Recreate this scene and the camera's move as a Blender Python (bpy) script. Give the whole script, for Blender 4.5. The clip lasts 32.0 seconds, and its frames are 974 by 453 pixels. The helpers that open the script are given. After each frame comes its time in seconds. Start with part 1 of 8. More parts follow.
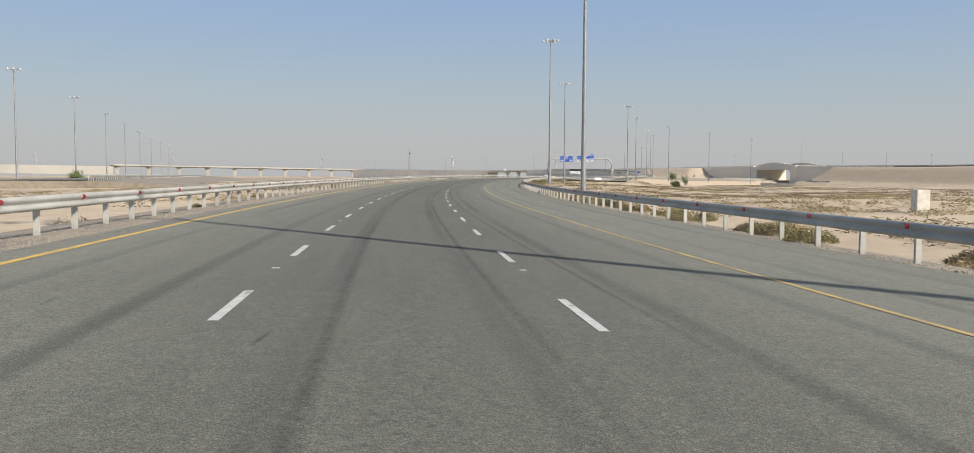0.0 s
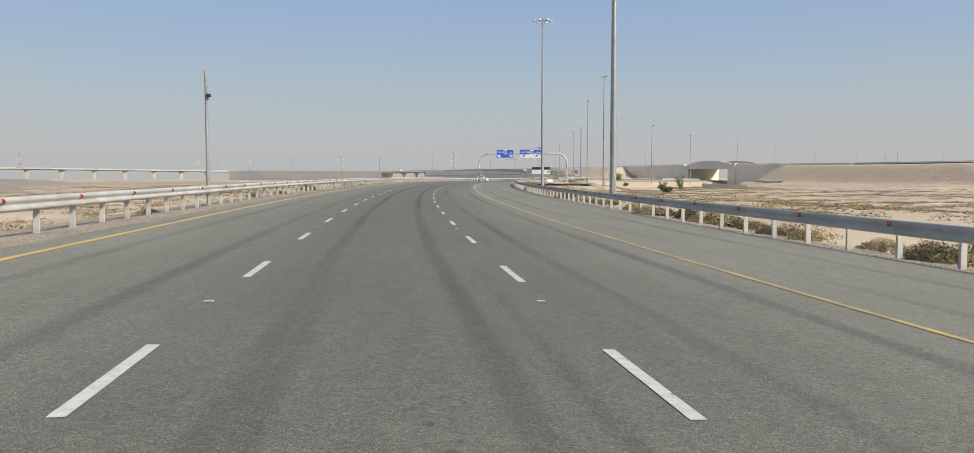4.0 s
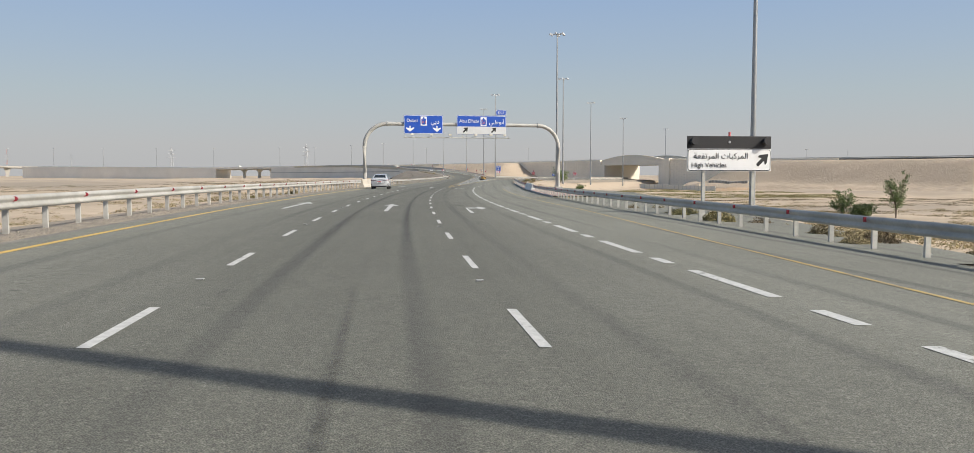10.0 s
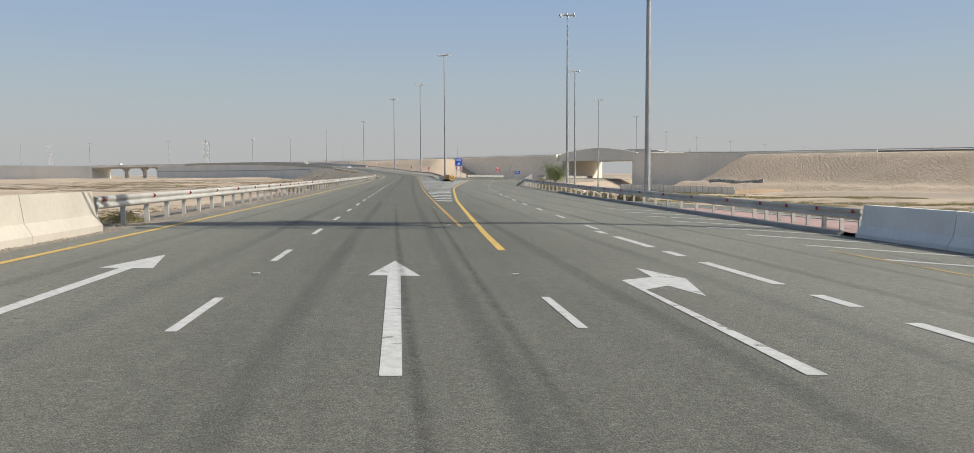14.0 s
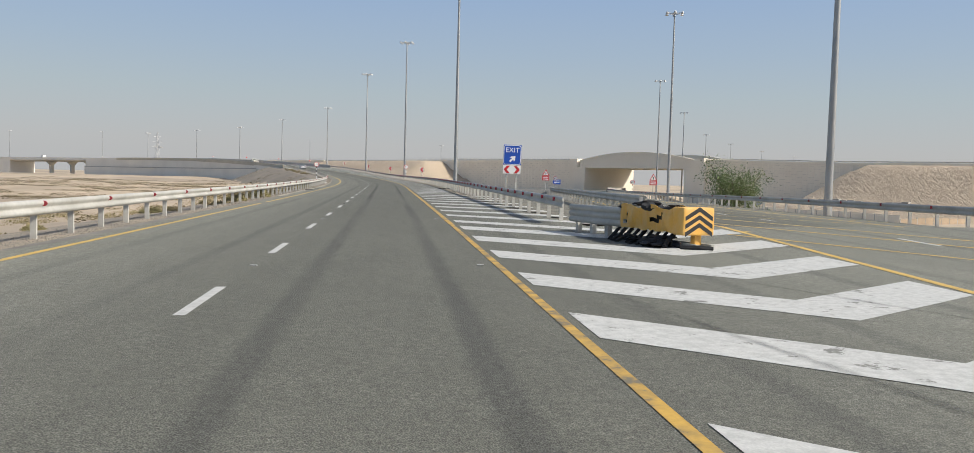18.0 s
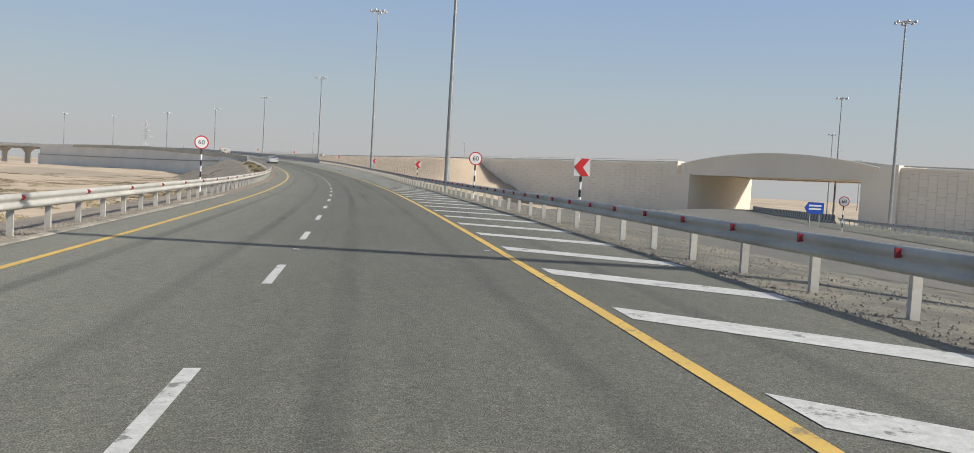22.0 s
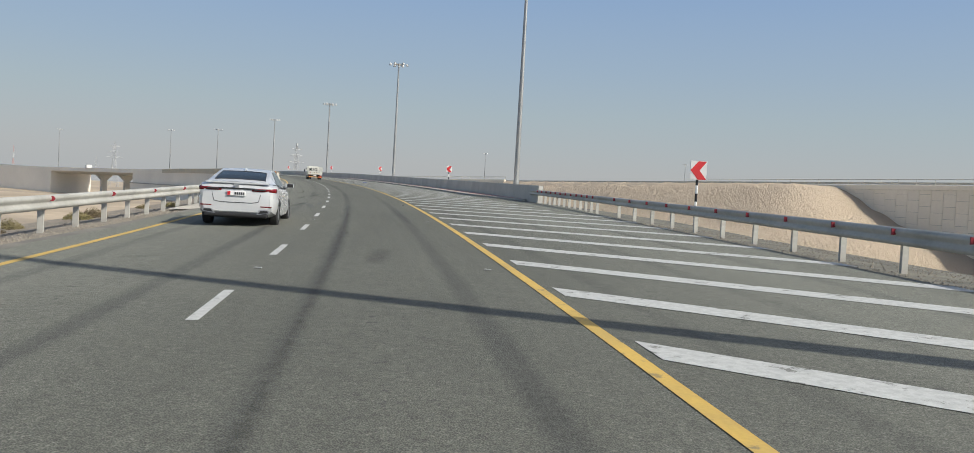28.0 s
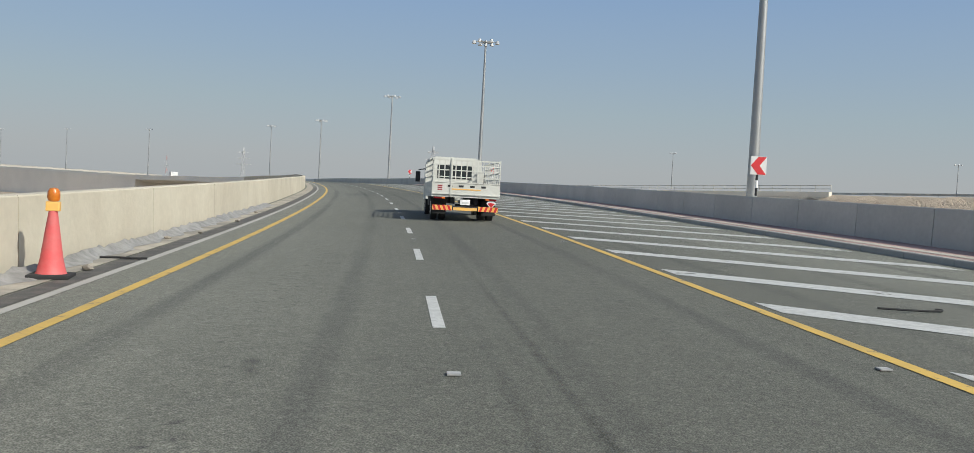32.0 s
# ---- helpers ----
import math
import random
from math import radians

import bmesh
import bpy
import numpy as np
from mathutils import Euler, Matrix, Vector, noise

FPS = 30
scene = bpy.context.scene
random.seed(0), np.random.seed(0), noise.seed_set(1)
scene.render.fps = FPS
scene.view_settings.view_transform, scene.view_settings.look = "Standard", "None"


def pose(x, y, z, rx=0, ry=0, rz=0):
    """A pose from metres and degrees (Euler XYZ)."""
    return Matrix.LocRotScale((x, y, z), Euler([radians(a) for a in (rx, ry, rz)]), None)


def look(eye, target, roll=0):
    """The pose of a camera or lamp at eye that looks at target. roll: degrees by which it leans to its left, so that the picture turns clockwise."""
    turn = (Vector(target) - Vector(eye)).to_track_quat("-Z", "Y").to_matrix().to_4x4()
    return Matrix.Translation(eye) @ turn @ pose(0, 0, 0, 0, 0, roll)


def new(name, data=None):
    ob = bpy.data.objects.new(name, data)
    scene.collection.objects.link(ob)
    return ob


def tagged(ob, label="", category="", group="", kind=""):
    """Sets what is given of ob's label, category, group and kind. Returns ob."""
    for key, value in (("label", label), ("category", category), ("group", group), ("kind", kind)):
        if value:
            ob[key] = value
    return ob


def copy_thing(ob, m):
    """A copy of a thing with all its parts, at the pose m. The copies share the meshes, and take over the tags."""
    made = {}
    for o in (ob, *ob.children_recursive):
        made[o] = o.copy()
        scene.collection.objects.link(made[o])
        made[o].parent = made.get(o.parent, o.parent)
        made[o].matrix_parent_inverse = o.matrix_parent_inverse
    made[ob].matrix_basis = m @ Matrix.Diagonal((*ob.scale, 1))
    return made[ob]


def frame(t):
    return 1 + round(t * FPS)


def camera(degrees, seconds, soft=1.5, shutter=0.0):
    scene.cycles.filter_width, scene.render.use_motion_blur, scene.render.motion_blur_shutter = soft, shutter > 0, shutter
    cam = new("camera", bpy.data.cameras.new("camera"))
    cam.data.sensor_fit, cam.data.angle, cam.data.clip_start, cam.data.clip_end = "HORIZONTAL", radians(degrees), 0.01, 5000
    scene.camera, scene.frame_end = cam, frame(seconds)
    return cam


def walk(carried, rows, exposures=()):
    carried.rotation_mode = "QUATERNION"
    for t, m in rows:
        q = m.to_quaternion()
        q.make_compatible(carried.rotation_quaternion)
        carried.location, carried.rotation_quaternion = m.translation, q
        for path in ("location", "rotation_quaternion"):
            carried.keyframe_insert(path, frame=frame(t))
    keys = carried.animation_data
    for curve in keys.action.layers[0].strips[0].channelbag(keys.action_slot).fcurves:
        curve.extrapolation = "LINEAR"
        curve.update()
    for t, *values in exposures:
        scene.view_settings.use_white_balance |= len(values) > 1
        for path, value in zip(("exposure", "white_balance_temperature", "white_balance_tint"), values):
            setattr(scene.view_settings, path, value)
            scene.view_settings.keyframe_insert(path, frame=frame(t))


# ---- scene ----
cam = camera(61.0, 32.0, soft=0.8, shutter=0.0)
ROWS = [
    (0.0, 0.00, 0.00, 1.40, 16.12, -3.43, -0.21), (0.5, -4.88, 11.65, 1.45, 15.09, -3.42, -0.10), (1.0, -9.53, 23.31, 1.50, 14.10, -3.40, 0.01),
    (1.5, -13.95, 34.97, 1.54, 13.17, -3.45, -0.06), (2.0, -18.15, 46.63, 1.57, 12.16, -3.50, -0.13), (2.5, -22.13, 58.29, 1.61, 11.23, -3.48, -0.07),
    (3.0, -25.88, 69.93, 1.64, 10.27, -3.46, -0.00), (3.5, -29.42, 81.55, 1.69, 9.35, -3.41, 0.06), (4.0, -32.76, 93.15, 1.74, 8.49, -3.36, 0.13),
    (4.5, -35.91, 104.75, 1.79, 7.67, -3.33, 0.15), (5.0, -38.89, 116.34, 1.85, 6.88, -3.30, 0.18), (5.5, -41.71, 127.94, 1.91, 6.11, -3.34, 0.21),
    (6.0, -44.36, 139.54, 1.96, 5.36, -3.38, 0.24), (6.5, -46.83, 151.13, 2.02, 4.45, -3.39, 0.26), (7.0, -49.12, 162.73, 2.08, 3.61, -3.39, 0.28),
    (7.5, -51.22, 174.32, 2.13, 2.66, -3.43, 0.29), (8.0, -53.12, 185.90, 2.17, 1.73, -3.47, 0.29), (8.5, -54.84, 197.49, 2.22, 0.89, -3.49, 0.25),
    (9.0, -56.40, 209.11, 2.26, 0.16, -3.52, 0.20), (9.5, -57.80, 220.74, 2.30, -0.72, -3.54, 0.13), (10.0, -59.03, 232.40, 2.33, -1.52, -3.56, 0.06),
    (10.5, -60.09, 244.07, 2.35, -2.34, -3.55, 0.07), (11.0, -60.99, 255.75, 2.36, -3.12, -3.54, 0.08), (11.5, -61.74, 267.45, 2.34, -3.88, -3.62, 0.08),
    (12.0, -62.33, 279.15, 2.30, -4.61, -3.70, 0.09), (12.5, -62.78, 290.87, 2.26, -5.26, -3.70, 0.24), (13.0, -63.10, 302.61, 2.22, -5.84, -3.70, 0.39),
    (13.5, -63.30, 314.35, 2.19, -6.52, -3.68, 0.32), (14.0, -63.36, 326.12, 2.18, -7.20, -3.67, 0.25), (14.5, -63.28, 337.89, 2.16, -7.78, -3.65, 0.11),
    (15.0, -63.09, 349.68, 2.16, -8.36, -3.63, -0.03), (15.5, -62.79, 361.47, 2.16, -8.85, -3.62, -0.19), (16.0, -62.40, 373.28, 2.17, -9.19, -3.61, -0.35),
    (16.5, -61.96, 385.11, 2.19, -9.32, -3.51, -0.55), (17.0, -61.52, 396.97, 2.23, -9.22, -3.41, -0.76), (17.5, -61.10, 408.87, 2.29, -9.10, -3.31, -1.11),
    (18.0, -60.71, 420.81, 2.37, -8.88, -3.21, -1.47), (18.5, -60.36, 432.78, 2.46, -8.75, -3.15, -1.97), (19.0, -60.04, 444.79, 2.54, -8.60, -3.10, -2.47),
    (19.5, -59.74, 456.84, 2.61, -8.54, -3.14, -2.86), (20.0, -59.44, 468.92, 2.69, -8.58, -3.17, -3.26), (20.5, -59.13, 481.03, 2.76, -8.58, -3.18, -3.38),
    (21.0, -58.83, 493.18, 2.84, -8.56, -3.20, -3.50), (21.5, -58.54, 505.36, 2.92, -8.40, -3.14, -3.36), (22.0, -58.31, 517.57, 3.00, -8.01, -3.07, -3.22),
    (22.5, -58.19, 529.81, 3.09, -7.42, -3.01, -3.10), (23.0, -58.22, 542.09, 3.19, -6.57, -2.95, -2.98), (23.5, -58.44, 554.40, 3.29, -5.61, -2.86, -2.93),
    (24.0, -58.87, 566.73, 3.41, -4.69, -2.77, -2.89), (24.5, -59.51, 579.12, 3.54, -3.73, -2.68, -2.87), (25.0, -60.36, 591.58, 3.69, -2.74, -2.58, -2.84),
    (25.5, -61.43, 604.11, 3.89, -1.75, -2.45, -2.86), (26.0, -62.73, 616.72, 4.11, -0.75, -2.32, -2.87), (26.5, -64.26, 629.38, 4.36, 0.26, -2.17, -2.90),
    (27.0, -66.03, 642.10, 4.63, 1.31, -2.03, -2.94), (27.5, -68.05, 654.88, 4.93, 2.38, -1.91, -3.04), (28.0, -70.32, 667.70, 5.26, 3.47, -1.79, -3.13),
    (28.5, -72.86, 680.51, 5.59, 4.69, -1.80, -3.07), (29.0, -75.67, 693.22, 5.92, 5.96, -1.81, -3.01), (29.5, -78.76, 705.85, 6.24, 7.23, -1.85, -2.94),
    (30.0, -82.11, 718.37, 6.55, 8.44, -1.89, -2.86), (30.5, -85.71, 730.80, 6.85, 9.66, -1.87, -2.93), (31.0, -89.56, 743.12, 7.16, 10.81, -1.85, -3.00),
    (31.5, -93.65, 755.33, 7.46, 11.88, -1.88, -2.99), (32.0, -97.94, 767.45, 7.77, 12.87, -1.90, -2.98),
]
walk(cam, [(t, pose(x, y, z, 90 + p, r, w)) for t, x, y, z, w, p, r in ROWS], exposures=((0.0, 0.53, 6500, 10), (12.0, 0.55, 6500, 10), (13.0, 0.45, 6500, 10), (14.0, 0.48, 6490, 9.8), (15.5, 0.53, 6490, 9.7), (18.0, 0.53, 6480, 9.5), (24.0, 0.50, 6450, 9), (28.0, 0.42, 6350, 7.5), (32.0, 0.32, 6200, 6)))
# ---- light ----
SUN_AZ = Vector((0.92, -0.39, 0)).normalized()      # towards the sun, in plan
SUN_EL = radians(38)
world = bpy.data.worlds.new("world")
scene.world = world
world.use_nodes = True
wn = world.node_tree
sky = wn.nodes.new("ShaderNodeTexSky")
sky.sky_type, sky.sun_disc = "NISHITA", False
sky.sun_elevation, sky.sun_rotation = SUN_EL, math.atan2(SUN_AZ.x, SUN_AZ.y)
sky.air_density, sky.dust_density, sky.ozone_density, sky.altitude = 1.0, 2.6, 1.6, 0
wn.links.new(sky.outputs[0], wn.nodes["Background"].inputs[0])
wn.nodes["Background"].inputs[1].default_value = 0.10
lamp = bpy.data.lights.new("sun", "SUN")
lamp.energy, lamp.angle, lamp.color = 3.45, radians(0.45), (1.0, 0.94, 0.84)
sun = new("sun", lamp)
sun.matrix_world = look((0, 0, 60), Vector((0, 0, 60)) - (SUN_AZ * math.cos(SUN_EL) + Vector((0, 0, math.sin(SUN_EL)))))


# ---- materials ----
def material(name, base, rough=0.8, metal=0.0, second=None, scale=1.0, amount=1.0, fine=0.0, fine_scale=30.0,
             bump=0.0, bump_scale=40.0, jitter=0.0, coords="Object"):
    """Base colour broken by a broad and a fine noise, with bump."""
    m = bpy.data.materials.new(name)
    m.use_nodes = True
    t = m.node_tree
    b = t.nodes["Principled BSDF"]
    b.inputs["Roughness"].default_value, b.inputs["Metallic"].default_value = rough, metal
    co = t.nodes.new("ShaderNodeTexCoord")
    geo = t.nodes.new("ShaderNodeNewGeometry")
    where = geo.outputs["Position"] if coords == "World" else co.outputs[coords]
    col = t.nodes.new("ShaderNodeRGB")
    col.outputs[0].default_value = (*base, 1)
    out = col.outputs[0]
    if second:
        n = t.nodes.new("ShaderNodeTexNoise")
        n.inputs["Scale"].default_value, n.inputs["Detail"].default_value = scale, 6
        t.links.new(where, n.inputs["Vector"])
        r = t.nodes.new("ShaderNodeMapRange")
        r.inputs[1].default_value, r.inputs[2].default_value, r.inputs[4].default_value = 0.38, 0.64, amount
        t.links.new(n.outputs[0], r.inputs[0])
        x = t.nodes.new("ShaderNodeMix")
        x.data_type = "RGBA"
        t.links.new(r.outputs[0], x.inputs[0])
        t.links.new(out, x.inputs[6])
        x.inputs[7].default_value = (*second, 1)
        out = x.outputs[2]
    if fine:
        n = t.nodes.new("ShaderNodeTexNoise")
        n.inputs["Scale"].default_value, n.inputs["Detail"].default_value = fine_scale, 4
        t.links.new(where, n.inputs["Vector"])
        out = shade(t, out, n.outputs[0], fine)
    if jitter:
        info = t.nodes.new("ShaderNodeObjectInfo")
        out = shade(t, out, info.outputs["Random"], jitter)
    t.links.new(out, b.inputs["Base Color"])
    if bump:
        n = t.nodes.new("ShaderNodeTexNoise")
        n.inputs["Scale"].default_value, n.inputs["Detail"].default_value = bump_scale, 5
        t.links.new(where, n.inputs["Vector"])
        k = t.nodes.new("ShaderNodeBump")
        k.inputs["Strength"].default_value, k.inputs["Distance"].default_value = bump, 0.02
        t.links.new(n.outputs[0], k.inputs["Height"])
        t.links.new(k.outputs[0], b.inputs["Normal"])
    return m


def shade(t, colour, value, depth):
    """Scale a colour by 1 +- depth as value runs from 0 to 1."""
    r = t.nodes.new("ShaderNodeMapRange")
    r.inputs[3].default_value, r.inputs[4].default_value = 1 - depth, 1 + depth
    t.links.new(value, r.inputs[0])
    x = t.nodes.new("ShaderNodeMix")
    x.data_type, x.blend_type = "RGBA", "MULTIPLY"
    x.inputs[0].default_value = 1
    t.links.new(colour, x.inputs[6])
    t.links.new(r.outputs[0], x.inputs[7])
    return x.outputs[2]


def asphalt_material():
    """Grey worn asphalt: stone grain, broad patches, and darker wheel paths along each lane (UV: metres across, metres along)."""
    m = bpy.data.materials.new("asphalt")
    m.use_nodes = True
    t = m.node_tree
    b = t.nodes["Principled BSDF"]
    N, L = t.nodes.new, t.links.new
    geo = N("ShaderNodeNewGeometry")
    uv = N("ShaderNodeUVMap")
    uv.uv_map = "lane"

    def noise_at(vec, scale, detail=4, rough=0.6):
        n = N("ShaderNodeTexNoise")
        n.inputs["Scale"].default_value, n.inputs["Detail"].default_value, n.inputs["Roughness"].default_value = scale, detail, rough
        L(vec, n.inputs["Vector"])
        return n.outputs[0]

    def ranged(v, a, c, lo, hi):
        r = N("ShaderNodeMapRange")
        r.inputs[1].default_value, r.inputs[2].default_value, r.inputs[3].default_value, r.inputs[4].default_value = a, c, lo, hi
        L(v, r.inputs[0])
        return r.outputs[0]

    def times(a, c):
        k = N("ShaderNodeMath")
        k.operation = "MULTIPLY"
        L(a, k.inputs[0])
        L(c, k.inputs[1])
        return k.outputs[0]

    sep = N("ShaderNodeSeparateXYZ")
    L(uv.outputs[0], sep.inputs[0])
    stretch = N("ShaderNodeMapping")
    stretch.inputs["Scale"].default_value = (1.0, 0.05, 1.0)
    L(uv.outputs[0], stretch.inputs[0])
    # wheel paths: distance across the lane, folded at the lane width
    lane = N("ShaderNodeMath")
    lane.operation = "PINGPONG"
    lane.inputs[1].default_value = 1.83
    L(sep.outputs[0], lane.inputs[0])
    off = N("ShaderNodeMath")
    off.operation = "SUBTRACT"
    off.inputs[1].default_value = 0.95
    L(lane.outputs[0], off.inputs[0])
    ab = N("ShaderNodeMath")
    ab.operation = "ABSOLUTE"
    L(off.outputs[0], ab.inputs[0])
    wheel = ranged(ab.outputs[0], 0.07, 0.19, 1.0, 0.0)
    streak = ranged(noise_at(stretch.outputs[0], 0.9, 5), 0.35, 0.7, 0.15, 1.0)
    wear = times(wheel, streak)
    base = N("ShaderNodeMix")
    base.data_type = "RGBA"
    base.inputs[6].default_value, base.inputs[7].default_value = (0.147, 0.147, 0.121, 1), (0.094, 0.094, 0.081, 1)
    L(wear, base.inputs[0])
    out = shade(t, base.outputs[2], noise_at(geo.outputs[0], 0.16, 5), 0.16)
    out = shade(t, out, noise_at(stretch.outputs[0], 2.5, 3), 0.12)
    out = shade(t, out, noise_at(geo.outputs[0], 26.0, 4, 0.8), 0.85)
    out = shade(t, out, noise_at(geo.outputs[0], 9.0, 5, 0.7), 0.28)
    out = shade(t, out, noise_at(geo.outputs[0], 3.2, 4), 0.10)
    # less polished by traffic towards the shoulders
    mid = N("ShaderNodeMath")
    mid.operation = "SUBTRACT"
    mid.inputs[1].default_value = 2.2
    L(sep.outputs[0], mid.inputs[0])
    away = N("ShaderNodeMath")
    away.operation = "ABSOLUTE"
    L(mid.outputs[0], away.inputs[0])
    out = shade(t, out, ranged(away.outputs[0], 1.8, 5.6, 0.0, 1.0), 0.2)
    # small tar spots and pitted wear down the middle of each lane
    pits = ranged(noise_at(uv.outputs[0], 6.5, 5, 0.75), 0.56, 0.66, 0.0, 1.0)
    centre = ranged(lane.outputs[0], 1.05, 1.6, 0.0, 1.0)
    patch = ranged(noise_at(stretch.outputs[0], 0.8, 3), 0.42, 0.6, 0.0, 1.0)
    spots = N("ShaderNodeMix")
    spots.data_type = "RGBA"
    spots.inputs[7].default_value = (0.055, 0.055, 0.05, 1)
    strength = N("ShaderNodeMath")
    strength.operation = "MULTIPLY"
    strength.inputs[1].default_value = 0.9
    L(times(times(pits, centre), patch), strength.inputs[0])
    L(strength.outputs[0], spots.inputs[0])
    L(out, spots.inputs[6])
    out = spots.outputs[2]
    vor = N("ShaderNodeTexVoronoi")
    vor.inputs["Scale"].default_value = 85.0
    L(geo.outputs[0], vor.inputs["Vector"])
    out = shade(t, out, vor.outputs["Distance"], 0.6)
    L(out, b.inputs["Base Color"])
    b.inputs["Roughness"].default_value = 0.82
    b.inputs["Specular IOR Level"].default_value = 0.25
    k = N("ShaderNodeBump")
    k.inputs["Strength"].default_value, k.inputs["Distance"].default_value = 0.5, 0.008
    L(vor.outputs["Distance"], k.inputs["Height"])
    L(k.outputs[0], b.inputs["Normal"])
    return m


def sand_material():
    """Pale desert sand with darker crust, gravel and low dry scrub stain."""
    m = material("desert_sand", (0.47, 0.375, 0.265), 0.95, second=(0.33, 0.265, 0.185), scale=0.06, amount=0.7, fine=0.2, fine_scale=0.7,
                 bump=0.5, bump_scale=1.2, coords="World")
    t = m.node_tree
    N, L = t.nodes.new, t.links.new
    b = t.nodes["Principled BSDF"]
    geo = N("ShaderNodeNewGeometry")
    colour = b.inputs["Base Color"].links[0].from_socket
    # broad fields of grey-brown gravel
    n = N("ShaderNodeTexNoise")
    n.inputs["Scale"].default_value, n.inputs["Detail"].default_value = 0.011, 7
    L(geo.outputs["Position"], n.inputs["Vector"])
    r = N("ShaderNodeMapRange")
    r.inputs[1].default_value, r.inputs[2].default_value, r.inputs[4].default_value = 0.5, 0.6, 0.6
    L(n.outputs[0], r.inputs[0])
    x = N("ShaderNodeMix")
    x.data_type = "RGBA"
    L(r.outputs[0], x.inputs[0])
    L(colour, x.inputs[6])
    x.inputs[7].default_value = (0.255, 0.215, 0.165, 1)
    out = x.outputs[2]
    # a wide grey-brown gravel plain beyond the scrub
    where = N("ShaderNodeSeparateXYZ")
    L(geo.outputs["Position"], where.inputs[0])
    west, north = N("ShaderNodeMapRange"), N("ShaderNodeMapRange")
    west.inputs[1].default_value, west.inputs[2].default_value, west.inputs[4].default_value = 20.0, -40.0, 0.8
    north.inputs[1].default_value, north.inputs[2].default_value = 820.0, 720.0
    for axis_out, limit, reach in ((where.outputs[0], west, 320.0), (where.outputs[1], north, 380.0)):
        stray = N("ShaderNodeMath")
        stray.operation = "MULTIPLY_ADD"
        stray.inputs[1].default_value = reach
        L(n.outputs[0], stray.inputs[0])
        L(axis_out, stray.inputs[2])
        L(stray.outputs[0], limit.inputs[0])
    both = N("ShaderNodeMath")
    both.operation = "MULTIPLY"
    L(west.outputs[0], both.inputs[0])
    L(north.outputs[0], both.inputs[1])
    plain = N("ShaderNodeMix")
    plain.data_type = "RGBA"
    plain.inputs[7].default_value = (0.25, 0.215, 0.165, 1)
    L(both.outputs[0], plain.inputs[0])
    L(out, plain.inputs[6])
    out = plain.outputs[2]
    # rain-cut rills where the sand stands steep, running down the highway's bank
    sep = N("ShaderNodeSeparateXYZ")
    L(geo.outputs["True Normal"], sep.inputs[0])
    steep = N("ShaderNodeMapRange")
    steep.inputs[1].default_value, steep.inputs[2].default_value, steep.inputs[3].default_value, steep.inputs[4].default_value = 0.99, 0.93, 0.0, 1.0
    L(sep.outputs[2], steep.inputs[0])
    turn = N("ShaderNodeMapping")
    turn.vector_type = "TEXTURE"
    turn.inputs["Rotation"].default_value = (0, 0, math.atan2(-0.864, 0.504) + 0.75)
    turn.inputs["Scale"].default_value = (0.9, 6.0, 1.0)
    L(geo.outputs["Position"], turn.inputs[0])
    rill = N("ShaderNodeTexNoise")
    rill.inputs["Scale"].default_value, rill.inputs["Detail"].default_value, rill.inputs["Roughness"].default_value = 1.3, 8, 0.7
    L(turn.outputs[0], rill.inputs["Vector"])
    amount = N("ShaderNodeMath")
    amount.operation = "MULTIPLY"
    L(steep.outputs[0], amount.inputs[0])
    L(rill.outputs[0], amount.inputs[1])
    old = b.inputs["Normal"].links[0].from_node
    k = N("ShaderNodeBump")
    k.inputs["Strength"].default_value, k.inputs["Distance"].default_value = 0.8, 0.75
    L(amount.outputs[0], k.inputs["Height"])
    L(old.outputs[0], k.inputs["Normal"])
    L(k.outputs[0], b.inputs["Normal"])
    old.inputs["Distance"].default_value = 0.08
    bank = N("ShaderNodeMix")
    bank.data_type = "RGBA"
    bank.inputs[7].default_value = (0.45, 0.362, 0.262, 1)
    L(steep.outputs[0], bank.inputs[0])
    L(out, bank.inputs[6])
    L(bank.outputs[2], b.inputs["Base Color"])
    return m


ASPHALT = asphalt_material()
SAND = sand_material()
BANK_SAND = material("bank_sand", (0.43, 0.33, 0.23), 0.95, second=(0.34, 0.26, 0.18), scale=0.12, amount=0.8, fine=0.15, fine_scale=2.0, bump=0.5, bump_scale=2.5, coords="World")
FAR_ASPHALT = material("distant_asphalt", (0.13, 0.128, 0.115), 0.9, second=(0.105, 0.104, 0.095), scale=0.1, fine=0.15, fine_scale=2, coords="World")
OLD_ASPHALT = material("dusty_old_asphalt", (0.120, 0.115, 0.10), 0.92, second=(0.155, 0.145, 0.12), scale=0.07, amount=0.8, fine=0.25, fine_scale=25, bump=0.4, bump_scale=40, coords="World")
RUBBLE = material("grey_rubble", (0.10, 0.096, 0.08), 0.95, second=(0.20, 0.185, 0.14), scale=0.9, amount=0.9, fine=0.7, fine_scale=22, bump=1.0, bump_scale=16, coords="World")
GRAVEL = material("gravel", (0.20, 0.175, 0.14), 0.95, second=(0.30, 0.25, 0.185), scale=0.5, fine=0.95, fine_scale=24, bump=1.0, bump_scale=22, coords="World")
